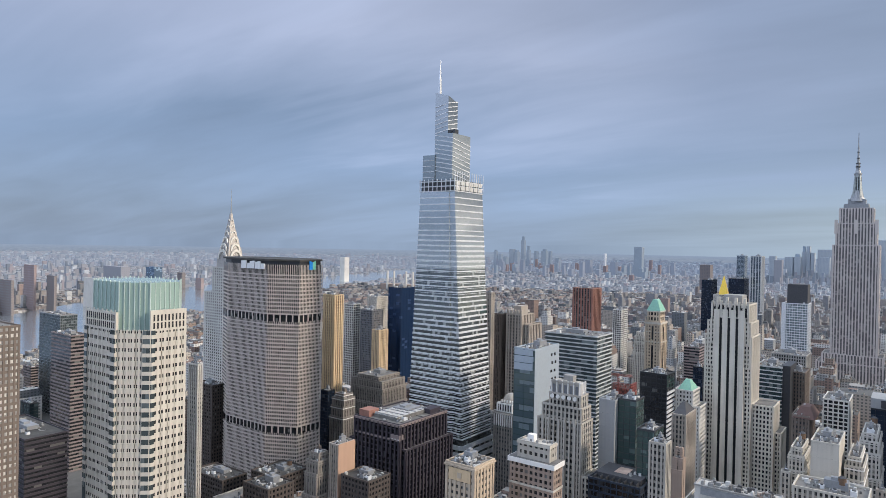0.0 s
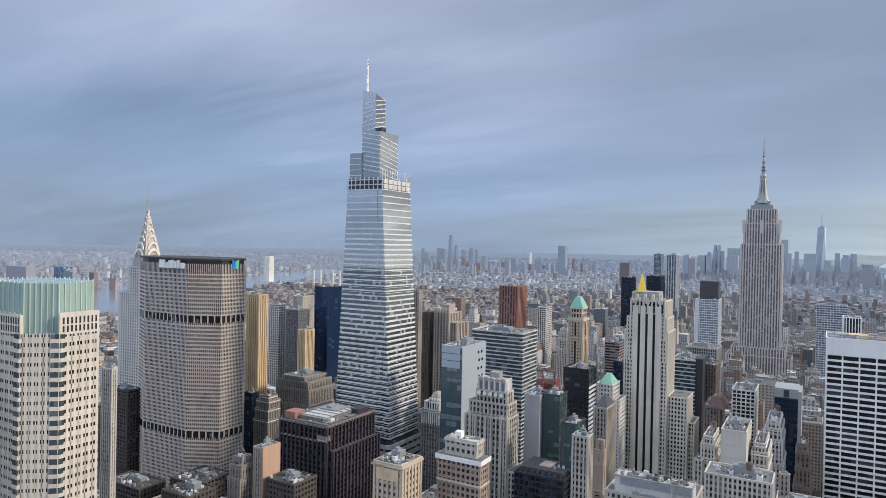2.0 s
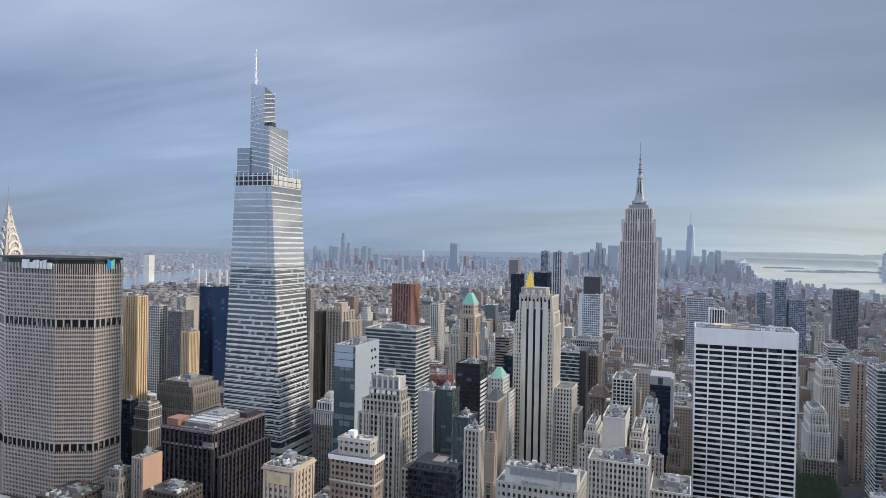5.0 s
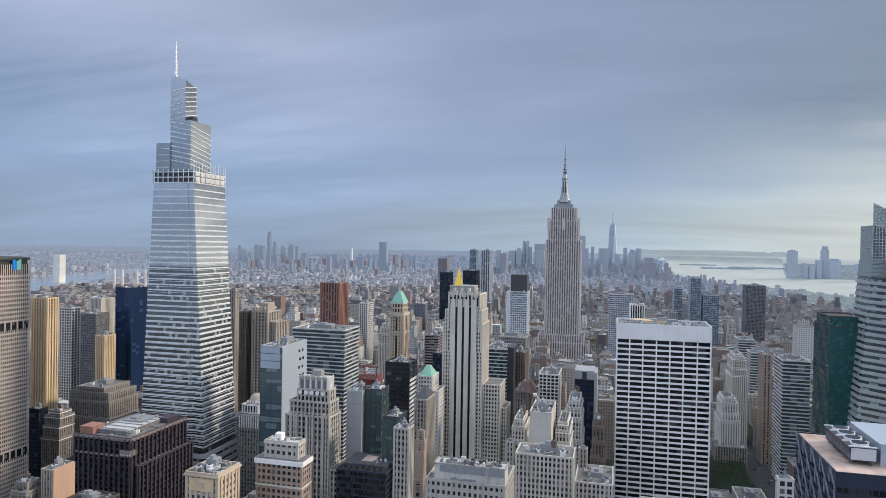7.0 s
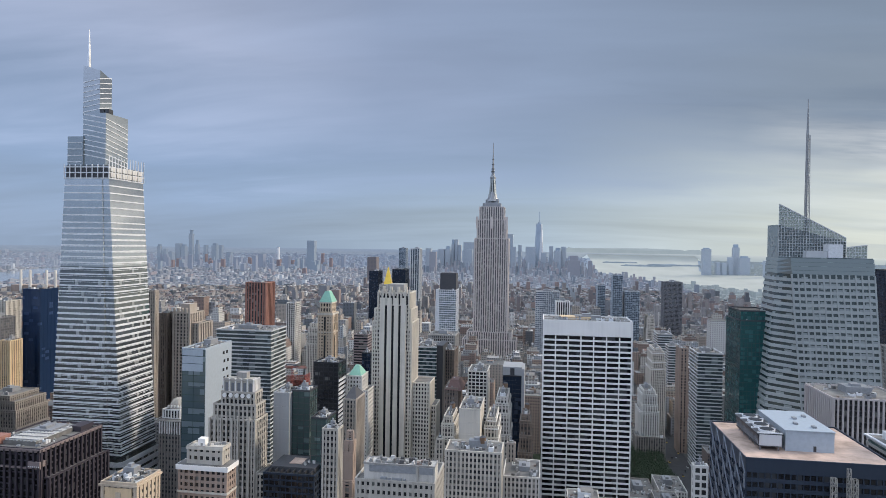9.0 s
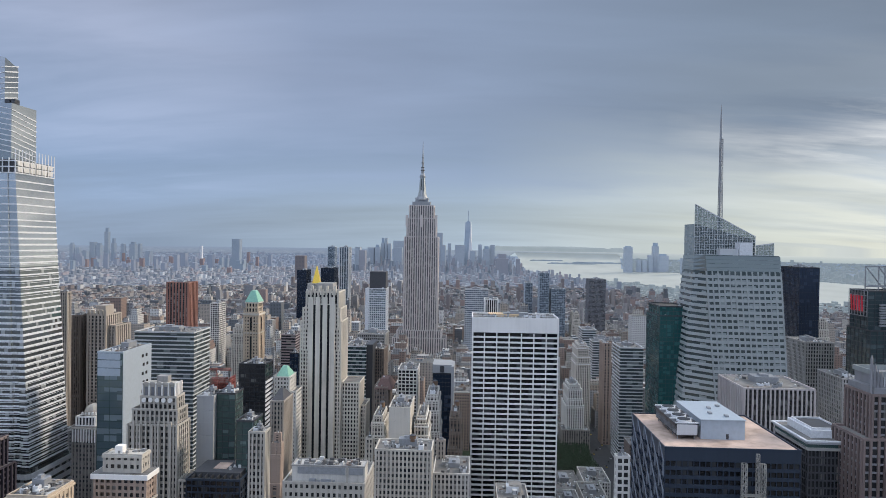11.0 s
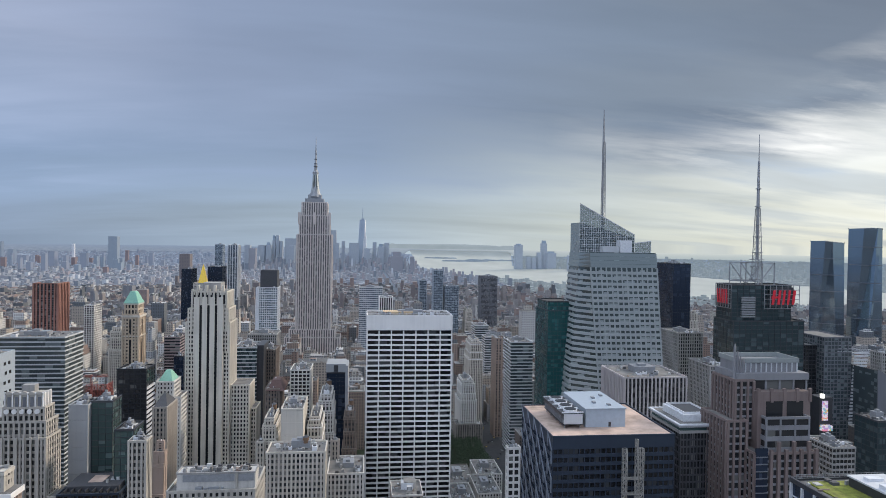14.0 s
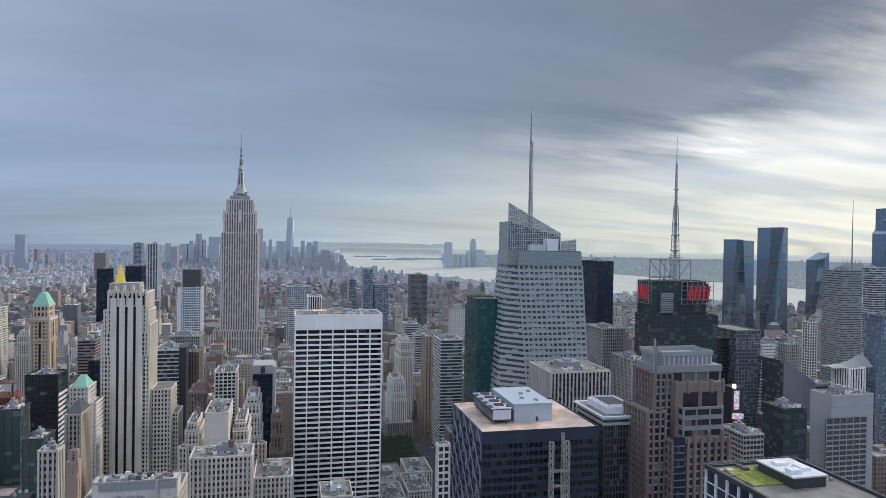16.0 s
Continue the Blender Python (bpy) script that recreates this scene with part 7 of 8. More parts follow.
for i in range(22):
    bm = bmesh.new()
    lo, hi = i / 22, (i + 0.55) / 22
    x0, x1 = 507.0, 519.7
    X0, X1 = 512.5, 528.5
    H = 76.50000000000001
    b0 = 66.3
    prism(bm, [(x0 + (X0 - x0) * lo, 632), (x1 + (X1 - x1) * lo, 632), (x1 + (X1 - x1) * lo, 633), (x0 + (X0 - x0) * lo, 633)], b0 + H * lo, b0 + H * hi, [(x0 + (X0 - x0) * hi, 632), (x1 + (X1 - x1) * hi, 632), (x1 + (X1 - x1) * hi, 633), (x0 + (X0 - x0) * hi, 633)])
    part("screen_band", bm, "pale_grey", DW)
WR = thing("sloped_roof_block", "grey block with a long sloping roof edge", "building", at=(560, 600, 0))
bm = bmesh.new()
w0, w1, w2 = 511.4, 551.7, 579.3
prism(bm, [(w0, 600), (w1, 600), (w2, 600), (w2, 640), (w1, 640), (w0, 640)], 0, 0, [(w0, 600, 128.0), (w1, 600, 102.5), (w2, 600, 101.6), (w2, 640, 101.6), (w1, 640, 102.5), (w0, 640, 128.0)])
bmesh.ops.recalc_face_normals(bm, faces=bm.faces)
wrap_map(bm, 4.0, 4.0)
part("body", bm, "glass_teal_dark", WR)
bm = bmesh.new()
prism(bm, [(w0, 598.6), (w1, 598.6), (w1, 599.9), (w0, 599.9)], 0, 0, [(w0, 598.6, 128.0 + 1.5), (w1, 598.6, 102.5 + 1.5), (w1, 599.9, 102.5 + 1.5), (w0, 599.9, 128.0 + 1.5)])
part("sloping_wall", bm, "grey_stone_dark", WR)
for i in range(9):
    solid(WR, "spandrel", "grey_stone", w1, w2, 599.4, 600, 20 + i * 10, 23 + i * 10)
plant(WR, w1 - 12, w2, 602, 638, 101.6, 66, count=6)
CF = thing("curved_roof_fin", "grey curved sail-like roof on a columned block", "roof structure", at=(568.6, 575, 126.0))
bm = bmesh.new()
c0, c1, cz = 543.5, 591.6, 126.0
ring = []
for i in range(13):
    u = i / 12
    ring.append((c0 + (c1 - c0) * u, cz + (16 * u ** 1.6 if u < 0.8 else 16 * 0.8 ** 1.6 * (1 - (u - 0.8) * 1.2))))
lo = [bm.verts.new((x, 566, cz)) for x, z in ring]
hi = [bm.verts.new((x, 572 + i * 0.3, z + 1)) for i, (x, z) in enumerate(ring)]
bk = [bm.verts.new((x, 586, cz)) for x, z in ring]
for i in range(12):
    bm.faces.new((lo[i], lo[i + 1], hi[i + 1], hi[i]))
    bm.faces.new((hi[i], hi[i + 1], bk[i + 1], bk[i]))
part("sail", bm, "grey_stone", CF)
BS = thing("lit_billboards", "bright lit advertising screens stacked on a slim tower", "billboard", at=(425.5, 562, 0))
bx = 425.5
solid(BS, "slim_tower", "charcoal", bx - 5, bx + 8, 561, 575, 0, 111.7)
solid(BS, "screen", "screen", 423.0, 428.6, 560.4, 561, 90.4, 108.5, "tall lit coloured screen")
solid(BS, "screen", "screen", 421.0, 430.6, 556.4, 561, 81.7, 86.5, "low lit red screen")
spike(BS, "floodlight", 422.9, 561, [(111.2, 115.0, 1.9, 1.9)], "flood", 10)

# Blue glass towers by the river, their corners cut to long slanting facets
def faceted_tower(name, label, x0, x1, y0, d, z, cut, tops):
    """cut: how far the near corner is cut off at the foot; the facet runs out towards the top."""
    ob = thing(name, label, "skyscraper", "river towers", ((x0 + x1) / 2, y0 + d / 2, 0))
    w = x1 - x0
    foot = [(x0, y0 + d * 0.5), (x0 + w * cut, y0), (x1, y0), (x1, y0 + d), (x0, y0 + d)]
    head = [(x0 + 1, y0 + d * 0.04, z + tops[0]), (x0 + w * (1 - cut), y0 + 1, z + tops[1]), (x1 - 2, y0 + 3, z + tops[2]), (x1 - 2, y0 + d, z + tops[2]), (x0 + 1, y0 + d, z + tops[0])]
    bm = bmesh.new()
    prism(bm, foot, 0, 0, head)
    bmesh.ops.recalc_face_normals(bm, faces=bm.faces)
    wrap_map(bm, 9.0, 4.1)
    part("glass_core", bm, "glass_west", ob)
    for i in range(6):
        k = (i + 1) / 7
        ring = [(a[0] + (b[0] - a[0]) * k, a[1] + (b[1] - a[1]) * k) for a, b in zip(foot, head)]
        bm = bmesh.new()
        prism(bm, [(p[0] + (0.2 if p[0] > x0 + w / 2 else -0.2), p[1] - 0.2) for p in ring], z * k, z * k + 1.2)
        part("plant_band", bm, "grey_stone_dark", ob)
    bm = bmesh.new()
    for p, q in zip(head, head[1:]):
        for s in np.linspace(0, 1, 5):
            a = [p[j] + (q[j] - p[j]) * s for j in range(3)]
            box(bm, a[0] - 0.4, a[0] + 0.4, a[1] - 0.4, a[1] + 0.4, a[2] - 2, a[2] + 1.6)
    part("roof_rail", bm, "grey_metal", ob)
    return ob


faceted_tower("west_glass_tower", "tall deep blue glass tower by the river", 1048.1, 1099.0, 1390, 52, 262, 0.65, (4, 2, 0))
faceted_tower("west_glass_tower", "tallest deep blue glass tower by the river", 1152.6, 1203.0, 1400, 52, 295, 0.3, (2, 3, 1))
faceted_tower("wedge_top_tower", "blue glass tower with a slanted top", 1379.1, 1421.0, 1500, 40, 219, 0.4, (-4, 2, 16))
FW = faceted_tower("far_west_tower", "very tall glass tower with a high jutting deck", 1440, 1490, 1350, 40, 286, 0.35, (0, 30, 70))
bm = bmesh.new()
prism(bm, [(1424, 1340), (1448, 1346), (1452, 1364), (1444, 1368)], 318, 322)
part("sky_deck", bm, "grey_metal", FW, "jutting triangular sky deck")
solid(FW, "high_shaft", "glass_west", 1448, 1492, 1352, 1388, 280, 350)
RS = thing("roof_screen", "row of thin rods over the grey screen-fronted tower", "roof screen", at=(733, 745, 218.7))
for i in range(24):
    solid(RS, "rod", "grey_metal", 717 + i * 1.42, 717.35 + i * 1.42, 737.2, 737.6, 218.7, 218.7 + (10 if i % 3 else 15))
# The screen-fronted tower with a thin mast, and the lower blocks at its foot
NM = thing("roof_mast", "thin pale mast on the grey screen-fronted tower", "mast", at=(745.0, 750, 218.7))
spike(NM, "mast_tube", 745.0, 750, [(218.7, 264.5, 1.0, 0.8), (264.5, 315.2, 0.7, 0.3)], "grey_metal", 6)
GF = [o for o in scene.objects if o.name == "grey_frame_block"][0]
fx0, fx1, fz = 399.6, 462.2, 130.8
solid(GF, "window_panel", "glass_teal_dark", fx0 + 16, fx1 - 8, 439.6, 440.3, 0, fz - 17, "recessed dark window panel")
for i in range(7):
    solid(GF, "panel_mullion", "grey_metal", fx0 + 16 + i * (fx1 - fx0 - 24) / 6, fx0 + 16.6 + i * (fx1 - fx0 - 24) / 6, 439.4, 439.7, 0, fz - 17)
for i in range(22):
    solid(GF, "panel_band", "grey_stone", fx0 + 16, fx1 - 8, 439.3, 439.65, 20 + i * 4.2, 21.2 + i * 4.2)
settle(GF, Matrix.Translation(GF.location))

for ob in list(scene.objects):
    if ob.type == "EMPTY" and ob.parent is None and ob.children and ob.name not in SETTLED:
        settle(ob, Matrix.Translation(ob.location))

# ---- ground, water and the ordinary city ----
def polar_ground():
    rr = np.concatenate([np.linspace(0, 2400, 25), np.linspace(2450, 9000, 120), np.linspace(9200, 13000, 20)])
    aa = np.radians(np.linspace(0, 360, 361))[:-1]
    pts = [(0, 0, 0)] + [(r * math.sin(a), r * math.cos(a), 0) for r in rr[1:] for a in aa]
    n = len(aa)
    faces = [(0, 1 + (i + 1) % n, 1 + i) for i in range(n)]
    for k in range(len(rr) - 2):
        b = 1 + k * n
        faces += [(b + i, b + (i + 1) % n, b + n + (i + 1) % n, b + n + i) for i in range(n)]
    me = bpy.data.meshes.new("ground")
    me.from_pydata(drawn_in(np.array(pts)).tolist(), [], faces)
    return me


n = Nodes("ground")
lots = n.node("ShaderNodeTexVoronoi")
lots.inputs["Scale"].default_value = 0.02
n.put(n.place(), lots.inputs["Vector"])
tone = n.ramp(n.noise(n.place(), 0.012, 6.0, 0.65), [(0.3, (0.05, 0.05, 0.053)), (0.5, (0.085, 0.083, 0.08)), (0.7, (0.15, 0.145, 0.14))])
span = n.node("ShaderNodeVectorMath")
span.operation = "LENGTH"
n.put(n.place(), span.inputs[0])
# painted haze: the far ground turns blue-grey and glows with distance
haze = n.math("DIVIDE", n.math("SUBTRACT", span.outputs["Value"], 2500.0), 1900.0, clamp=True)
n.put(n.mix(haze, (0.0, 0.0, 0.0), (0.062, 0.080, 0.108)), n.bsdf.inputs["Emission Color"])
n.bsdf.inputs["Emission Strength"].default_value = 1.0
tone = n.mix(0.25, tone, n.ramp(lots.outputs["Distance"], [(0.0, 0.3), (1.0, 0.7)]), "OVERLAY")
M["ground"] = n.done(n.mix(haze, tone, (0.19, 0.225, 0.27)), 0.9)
n = Nodes("water")
ripple = n.noise(n.place((1, 1, 1)), 0.02, 5.0)
M["water"] = n.done(n.ramp(ripple, [(0.3, (0.52, 0.56, 0.58)), (0.7, (0.68, 0.71, 0.71))]), 0.16, 0.85)
# matt pale colour stands in for the sky's reflection in the bay
n = Nodes("bay_water")
M["bay_water"] = n.done(n.ramp(n.noise(n.place((1, 1, 3)), 0.006, 5.0), [(0.3, (0.36, 0.37, 0.335)), (0.7, (0.43, 0.44, 0.40))]), 0.6)
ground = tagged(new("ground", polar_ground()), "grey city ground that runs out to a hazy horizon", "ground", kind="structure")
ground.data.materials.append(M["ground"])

# the far land; its haze is a painted glow, paler with distance
aa = np.radians(np.linspace(-85, 65, 301))
starts = [18300 if 3.9 < math.degrees(a) < 12.9 else 12500 for a in aa]
steps = [k / 30 for k in range(31)]
pts = [((s + (21500 - s) * k) * math.sin(a), (s + (21500 - s) * k) * math.cos(a), 8 + k * 8) for k in steps for a, s in zip(aa, starts)]
w = len(aa)
me = bpy.data.meshes.new("backdrop")
quads = [(k * w + i, k * w + i + 1, k * w + w + i + 1, k * w + w + i) for k in range(30) for i in range(w - 1)]
me.from_pydata(drawn_in(np.array(pts)).tolist(), [], quads)
reach = me.uv_layers.new(name="reach")
reach.data.foreach_set("uv", np.array([((v % w) / w, (v // w) / 30) for q in quads for v in q], np.float32).reshape(-1))
n = Nodes("hazy_land")
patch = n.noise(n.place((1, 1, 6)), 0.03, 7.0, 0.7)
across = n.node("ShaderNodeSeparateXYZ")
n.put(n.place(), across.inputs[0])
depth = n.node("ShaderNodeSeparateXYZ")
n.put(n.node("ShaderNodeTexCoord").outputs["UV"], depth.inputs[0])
# the painted haze also pales towards the sun's side
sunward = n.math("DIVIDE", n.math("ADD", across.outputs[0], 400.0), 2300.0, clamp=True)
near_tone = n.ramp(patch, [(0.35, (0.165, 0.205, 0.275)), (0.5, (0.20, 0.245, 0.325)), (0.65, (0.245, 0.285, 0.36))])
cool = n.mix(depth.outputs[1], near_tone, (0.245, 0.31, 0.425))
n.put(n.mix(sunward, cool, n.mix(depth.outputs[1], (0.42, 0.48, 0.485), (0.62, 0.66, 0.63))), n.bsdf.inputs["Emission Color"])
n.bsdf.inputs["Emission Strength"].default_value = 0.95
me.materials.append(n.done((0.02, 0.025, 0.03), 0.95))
tagged(new("backdrop", me), "far land under the horizon, glowing pale blue as painted haze", "backdrop", kind="structure")


def water_sheet(name, label, near_line, far_line, material, z=6.0):
    """A sheet of water between two shores, both given as points from one end to the other."""
    k, rows = 40, []
    for (ax, ay), (bx, by) in zip(near_line, far_line):
        rows.append([(ax + (bx - ax) * i / k, ay + (by - ay) * i / k, z) for i in range(k + 1)])
    steps = []
    for a, b in zip(rows, rows[1:]):
        for s in range(24):
            steps.append([tuple(p + (q - p) * s / 24 for p, q in zip(u, v)) for u, v in zip(a, b)])
    steps.append(rows[-1])
    pts = [p for r in steps for p in r]
    w = k + 1
    faces = [(j * w + i, j * w + i + 1, (j + 1) * w + i + 1, (j + 1) * w + i) for j in range(len(steps) - 1) for i in range(k)]
    me = bpy.data.meshes.new(name)
    me.from_pydata(drawn_in(np.array(pts)).tolist(), [], faces)
    me.materials.append(M[material])
    return tagged(new(name, me), label, "water", kind="structure")


water_sheet("river", "grey-blue tidal river between built-up shores",
            [(-1300, -400), (-1457, 549), (-1800, 1000), (-1892, 1250), (-2608, 2597), (-3037, 3583), (-3200, 4600)],
            [(-2200, -400), (-2272, 855), (-2505, 1145), (-3053, 2015), (-3420, 3404), (-3868, 4722), (-4200, 6000)], "water")
water_sheet("bay", "bay and river mouth, painted pale for the sky's reflection",
            [(2000, 600), (1950, 1500), (1800, 2300), (1500, 3100), (1230, 3800), (1069, 4198), (783, 4521), (700, 5167), (483, 5996), (560, 7000), (700, 9000), (1280, 18500)],
            [(3000, 600), (3000, 1500), (2950, 2900), (2780, 3860), (2600, 4700), (2350, 5800), (1900, 6100), (1475, 6146), (1500, 6250), (1600, 7000), (2050, 9000), (4200, 18500)], "bay_water")

AVENUES = [-3400, -3140, -2880, -2620, -2360, -2100, -1840, -1580, -1340, -1115, -915, -725, -590, -455, -315, -175, 162, 410, 680, 950, 1220, 1490, 1760, 2030, 2300]
EAST_SHORE = [(-2000, -1250), (549, -1457), (1000, -1800), (1250, -1892), (2597, -2608), (3583, -3037), (4600, -3100), (6500, -600), (7500, 0)]
WEST_SHORE = [(-2000, 1900), (1500, 1930), (2300, 1780), (3100, 1480), (3800, 1210), (4198, 1050), (4521, 770), (5167, 680), (5996, 460), (6500, 200), (7500, 0)]
TAKEN = []
for ob in scene.objects:
    if ob.type == "EMPTY" and ob.parent is None:
        for c in ob.children:
            if c.name.startswith(("glass_core", "podium_glass")):
                co = np.array([v.co for v in c.data.vertices])
                TAKEN.append((co[:, 0].min() - 3, co[:, 0].max() + 3, co[:, 1].min() - 3, co[:, 1].max() + 3))


def along(table, y):
    return float(np.interp(y, [p[0] for p in table], [p[1] for p in table]))


def free(x0, x1, y0, y1):
    return not any(x0 < b and x1 > a and y0 < d and y1 > c for a, b, c, d in TAKEN)


rng = random.Random(11)
near_rows, mid_rows, far_rows, hazy_rows, dim_rows, pale_rows = [], [], [], [], [], []


def sort_row(x0, x1, y0, y1, z):
    r = math.hypot((x0 + x1) / 2, y0)
    row = (x0, x1, y0, y1, 0, z)
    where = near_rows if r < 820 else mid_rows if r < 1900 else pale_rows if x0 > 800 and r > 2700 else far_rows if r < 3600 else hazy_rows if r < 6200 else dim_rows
    if 820 <= r < 3000 and z > 24 and rng.random() < 0.7:
        h, w, d = z * rng.uniform(0.5, 0.85), x1 - x0, y1 - y0
        where.append((x0, x1, y0, y1, 0, h))
        x0, x1 = x0 + w * rng.choice((0, 0.1, 0.3)), x1 - w * rng.choice((0, 0.1, 0.3))
        y0, y1 = y0 + d * rng.choice((0.0, 0.08, 0.15)), y1 - d * rng.choice((0, 0.2))
        if z > 45:
            m = h + (z - h) * rng.uniform(0.4, 0.8)
            where.append((x0, x1, y0, y1, h, m))
            k = min(x1 - x0, y1 - y0) * 0.16
            x0, x1, y0, y1, h = x0 + k, x1 - k, y0 + k, y1 - k, m
        where.append((x0, x1, y0, y1, h, z))
    else:
        where.append(row)
    if r < 3000 and rng.random() < 0.75:
        bx, by = x0 + (x1 - x0) * rng.uniform(0.15, 0.5), y0 + (y1 - y0) * rng.uniform(0.2, 0.5)
        (mid_rows if r < 1900 else far_rows).append((bx, bx + min(9, (x1 - x0) * 0.4), by, by + min(8, (y1 - y0) * 0.4), z, z + rng.uniform(2.5, 6)))
    if r < 2800:
        for i in range(3):
            ux, uy = rng.uniform(x0, x1 - 3), rng.uniform(y0, y1 - 3)
            (mid_rows if r < 1900 else far_rows).append((ux, ux + rng.uniform(1.5, 4), uy, uy + rng.uniform(1.5, 4), z, z + rng.uniform(1.2, 3.6)))


for k in range(2, 92):
    ya, yb = 80.5 * k - 14.0, 80.5 * k - 14.0 + 63.0
    for ax, bx in zip(AVENUES, AVENUES[1:]):
        for lo, hi in ((ya, (ya + yb) / 2 - 1), ((ya + yb) / 2 + 1, yb)):
            x = ax + 13
            while x < bx - 26:
                wide = rng.choice((16, 20, 24, 30, 40, 52) if lo < 780 else (9, 12, 15, 18, 24, 30, 44) if lo < 2300 else (7, 9, 12, 15, 20))
                x1 = min(x + wide, bx - 13)
                y0, y1 = lo, hi - rng.uniform(0, 7)
                xm, r = (x + x1) / 2, math.hypot((x + x1) / 2, lo)
                az = math.degrees(math.atan2(xm, lo))
                ok = along(EAST_SHORE, lo) + 30 < x and x1 < along(WEST_SHORE, lo) - 30 and -74 < az < 52
                if ok and (x1 - x) > 9 and free(x, x1, y0, y1) and not (-120 < xm < 152 and 640 < lo < 790):
                    big = rng.random()
                    if lo < 900:
                        z = rng.uniform(28, 75) + (rng.uniform(20, 50) if big > 0.85 else 0)
                    elif lo < 1700:
                        z = rng.uniform(22, 58) + (rng.uniform(20, 70) if big > 0.88 else 0)
                    elif lo < 2700:
                        z = rng.uniform(16, 40) + (rng.uniform(15, 60) if big > 0.93 else 0)
                    else:
                        z = rng.uniform(12, 24) + (rng.uniform(15, 45) if big > 0.94 else 0)
                    if abs(xm) > 900:
                        z *= 0.8
                    if xm < -1000:
                        z = min(z, 24 + big * 10)
                    if 5200 < lo and abs(xm + 250) < 700:
                        z = rng.uniform(25, 70) + (rng.uniform(20, 70) if big > 0.85 else 0)
                    if r < 640:
                        z = min(z, 250 - 0.375 * r + rng.uniform(-14, 6))
                    if az < -38 and r < 800:
                        z = min(z, 250 - 0.362 * r + rng.uniform(-12, 4))
                    if 70 < xm < 175 and 380 < lo < 900:
                        z = min(z, 16)
                    if z > 8:
                        sort_row(x, x1, y0, y1, z)
                x = x1 + rng.choice((0, 0, 0.5, 3))

# land across the rivers
spread = np.random.RandomState(3)
for u, b, w, d, h, tall in spread.rand(135000, 6):
    r = 1 / (1 / 2300 + (1 / 12600 - 1 / 2300) * u)
    a = radians(-76 + 130 * b)
    x, y = r * math.sin(a), r * math.cos(a)
    east = x < float(np.interp(y, [-400, 855, 1145, 2015, 3404, 4722, 4900, 6000, 6500, 9000, 18500], [-2230, -2300, -2550, -3100, -3450, -3900, -2700, -1280, -620, 640, 1240])) - 20
    west = x > float(np.interp(y, [600, 1500, 2900, 3860, 4700, 5800, 6100, 6250, 7000, 9000, 18500], [3000, 3000, 2950, 2780, 2600, 2350, 1900, 1500, 1600, 2050, 4200])) + 20
    if not (east or west):
        continue
    k = 1 + r / 9000
    z = 6 + 7 * h + (8 + 40 * (tall - 0.955) / 0.045 if tall > 0.955 else 0)
    row = (x, x + (6 + 11 * w) * k, y, y + (6 + 13 * d) * k, 0, z)
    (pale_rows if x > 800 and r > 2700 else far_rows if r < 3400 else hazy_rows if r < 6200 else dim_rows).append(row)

# the farther the rows, the more haze is painted into their materials
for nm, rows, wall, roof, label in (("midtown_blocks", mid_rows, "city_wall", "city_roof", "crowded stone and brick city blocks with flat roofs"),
                                    ("distant_blocks", far_rows, "far_wall", "far_roof", "low brick city districts greyed with painted haze"),
                                    ("skyline_backdrop", hazy_rows, "hazy_wall", "hazy_roof", "far boroughs paled by painted haze"),
                                    ("horizon_backdrop", dim_rows, "blue_haze_wall", "blue_haze_roof", "low roofs of far boroughs under painted blue haze"),
                                    ("river_backdrop", pale_rows, "pale_haze_wall", "pale_haze_roof", "far riverside districts under painted pale haze")):
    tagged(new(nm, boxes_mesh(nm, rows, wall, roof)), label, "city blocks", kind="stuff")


def ordinary(row, k):
    """An ordinary building near by: body, parapet, roof bulkhead and, on some, a water tank or a set-back top."""
    x0, x1, y0, y1, z0, z = row
    rng = random.Random(k)
    ob = thing("city_building", "ordinary masonry city building with a flat cluttered roof", "building", "ordinary buildings", ((x0 + x1) / 2, (y0 + y1) / 2, 0))
    me = boxes_mesh("body", [(x0, x1, y0, y1, 0, z)], "own_wall", "own_roof", rng.choice((3.0, 3.6, 4.4)), rng.choice((3.3, 3.6, 4.0)))
    part("body", me, None, ob)
    part("parapet", ring_mesh(x1 - x0 + 0.3, y1 - y0 + 0.3, 1.1, 0.5, "grey_stone" if k % 2 else "limestone", "parapet"), None, ob).location = (x0 - 0.15, y0 - 0.15, z - 0.1)
    w, d = x1 - x0, y1 - y0
    bm = bmesh.new()
    bx, by = x0 + w * rng.uniform(0.12, 0.5), y0 + d * rng.uniform(0.3, 0.55)
    box(bm, bx, bx + min(8, w * 0.4), by, by + min(7, d * 0.4), z, z + rng.uniform(2.6, 5))
    part("bulkhead", bm, rng.choice(("brown", "limestone", "grey_metal", "white_metal")), ob)
    if k % 3 == 0:
        water_tank(ob, x0 + w * rng.uniform(0.3, 0.8), y0 + d * rng.uniform(0.6, 0.8), z, 1.8, 3.2)
    settle(ob, Matrix.Translation(ob.location))


for k, row in enumerate(near_rows):
    ordinary(row, k)
loose = [r for k, (x0, x1, y0, y1, z0, z) in enumerate(near_rows) for r in clutter_rows(x0 + 0.6, x1 - 0.6, y0 + 0.6, y1 - 0.6, z, k + 500, 14)]
tagged(new("rooftop_clutter", boxes_mesh("rooftop_clutter", loose, "clutter", "clutter")), "vents, pipes and skylights scattered over low roofs", "roof clutter", kind="stuff")

# ---- the park, the avenue and its traffic ----
tagged(new("lawn", bpy.data.meshes.new("lawn")), "dark green park ground under trees", "ground", kind="structure")
bm = bmesh.new()
box(bm, -75, 146, 695, 805, 0.0, 0.35)
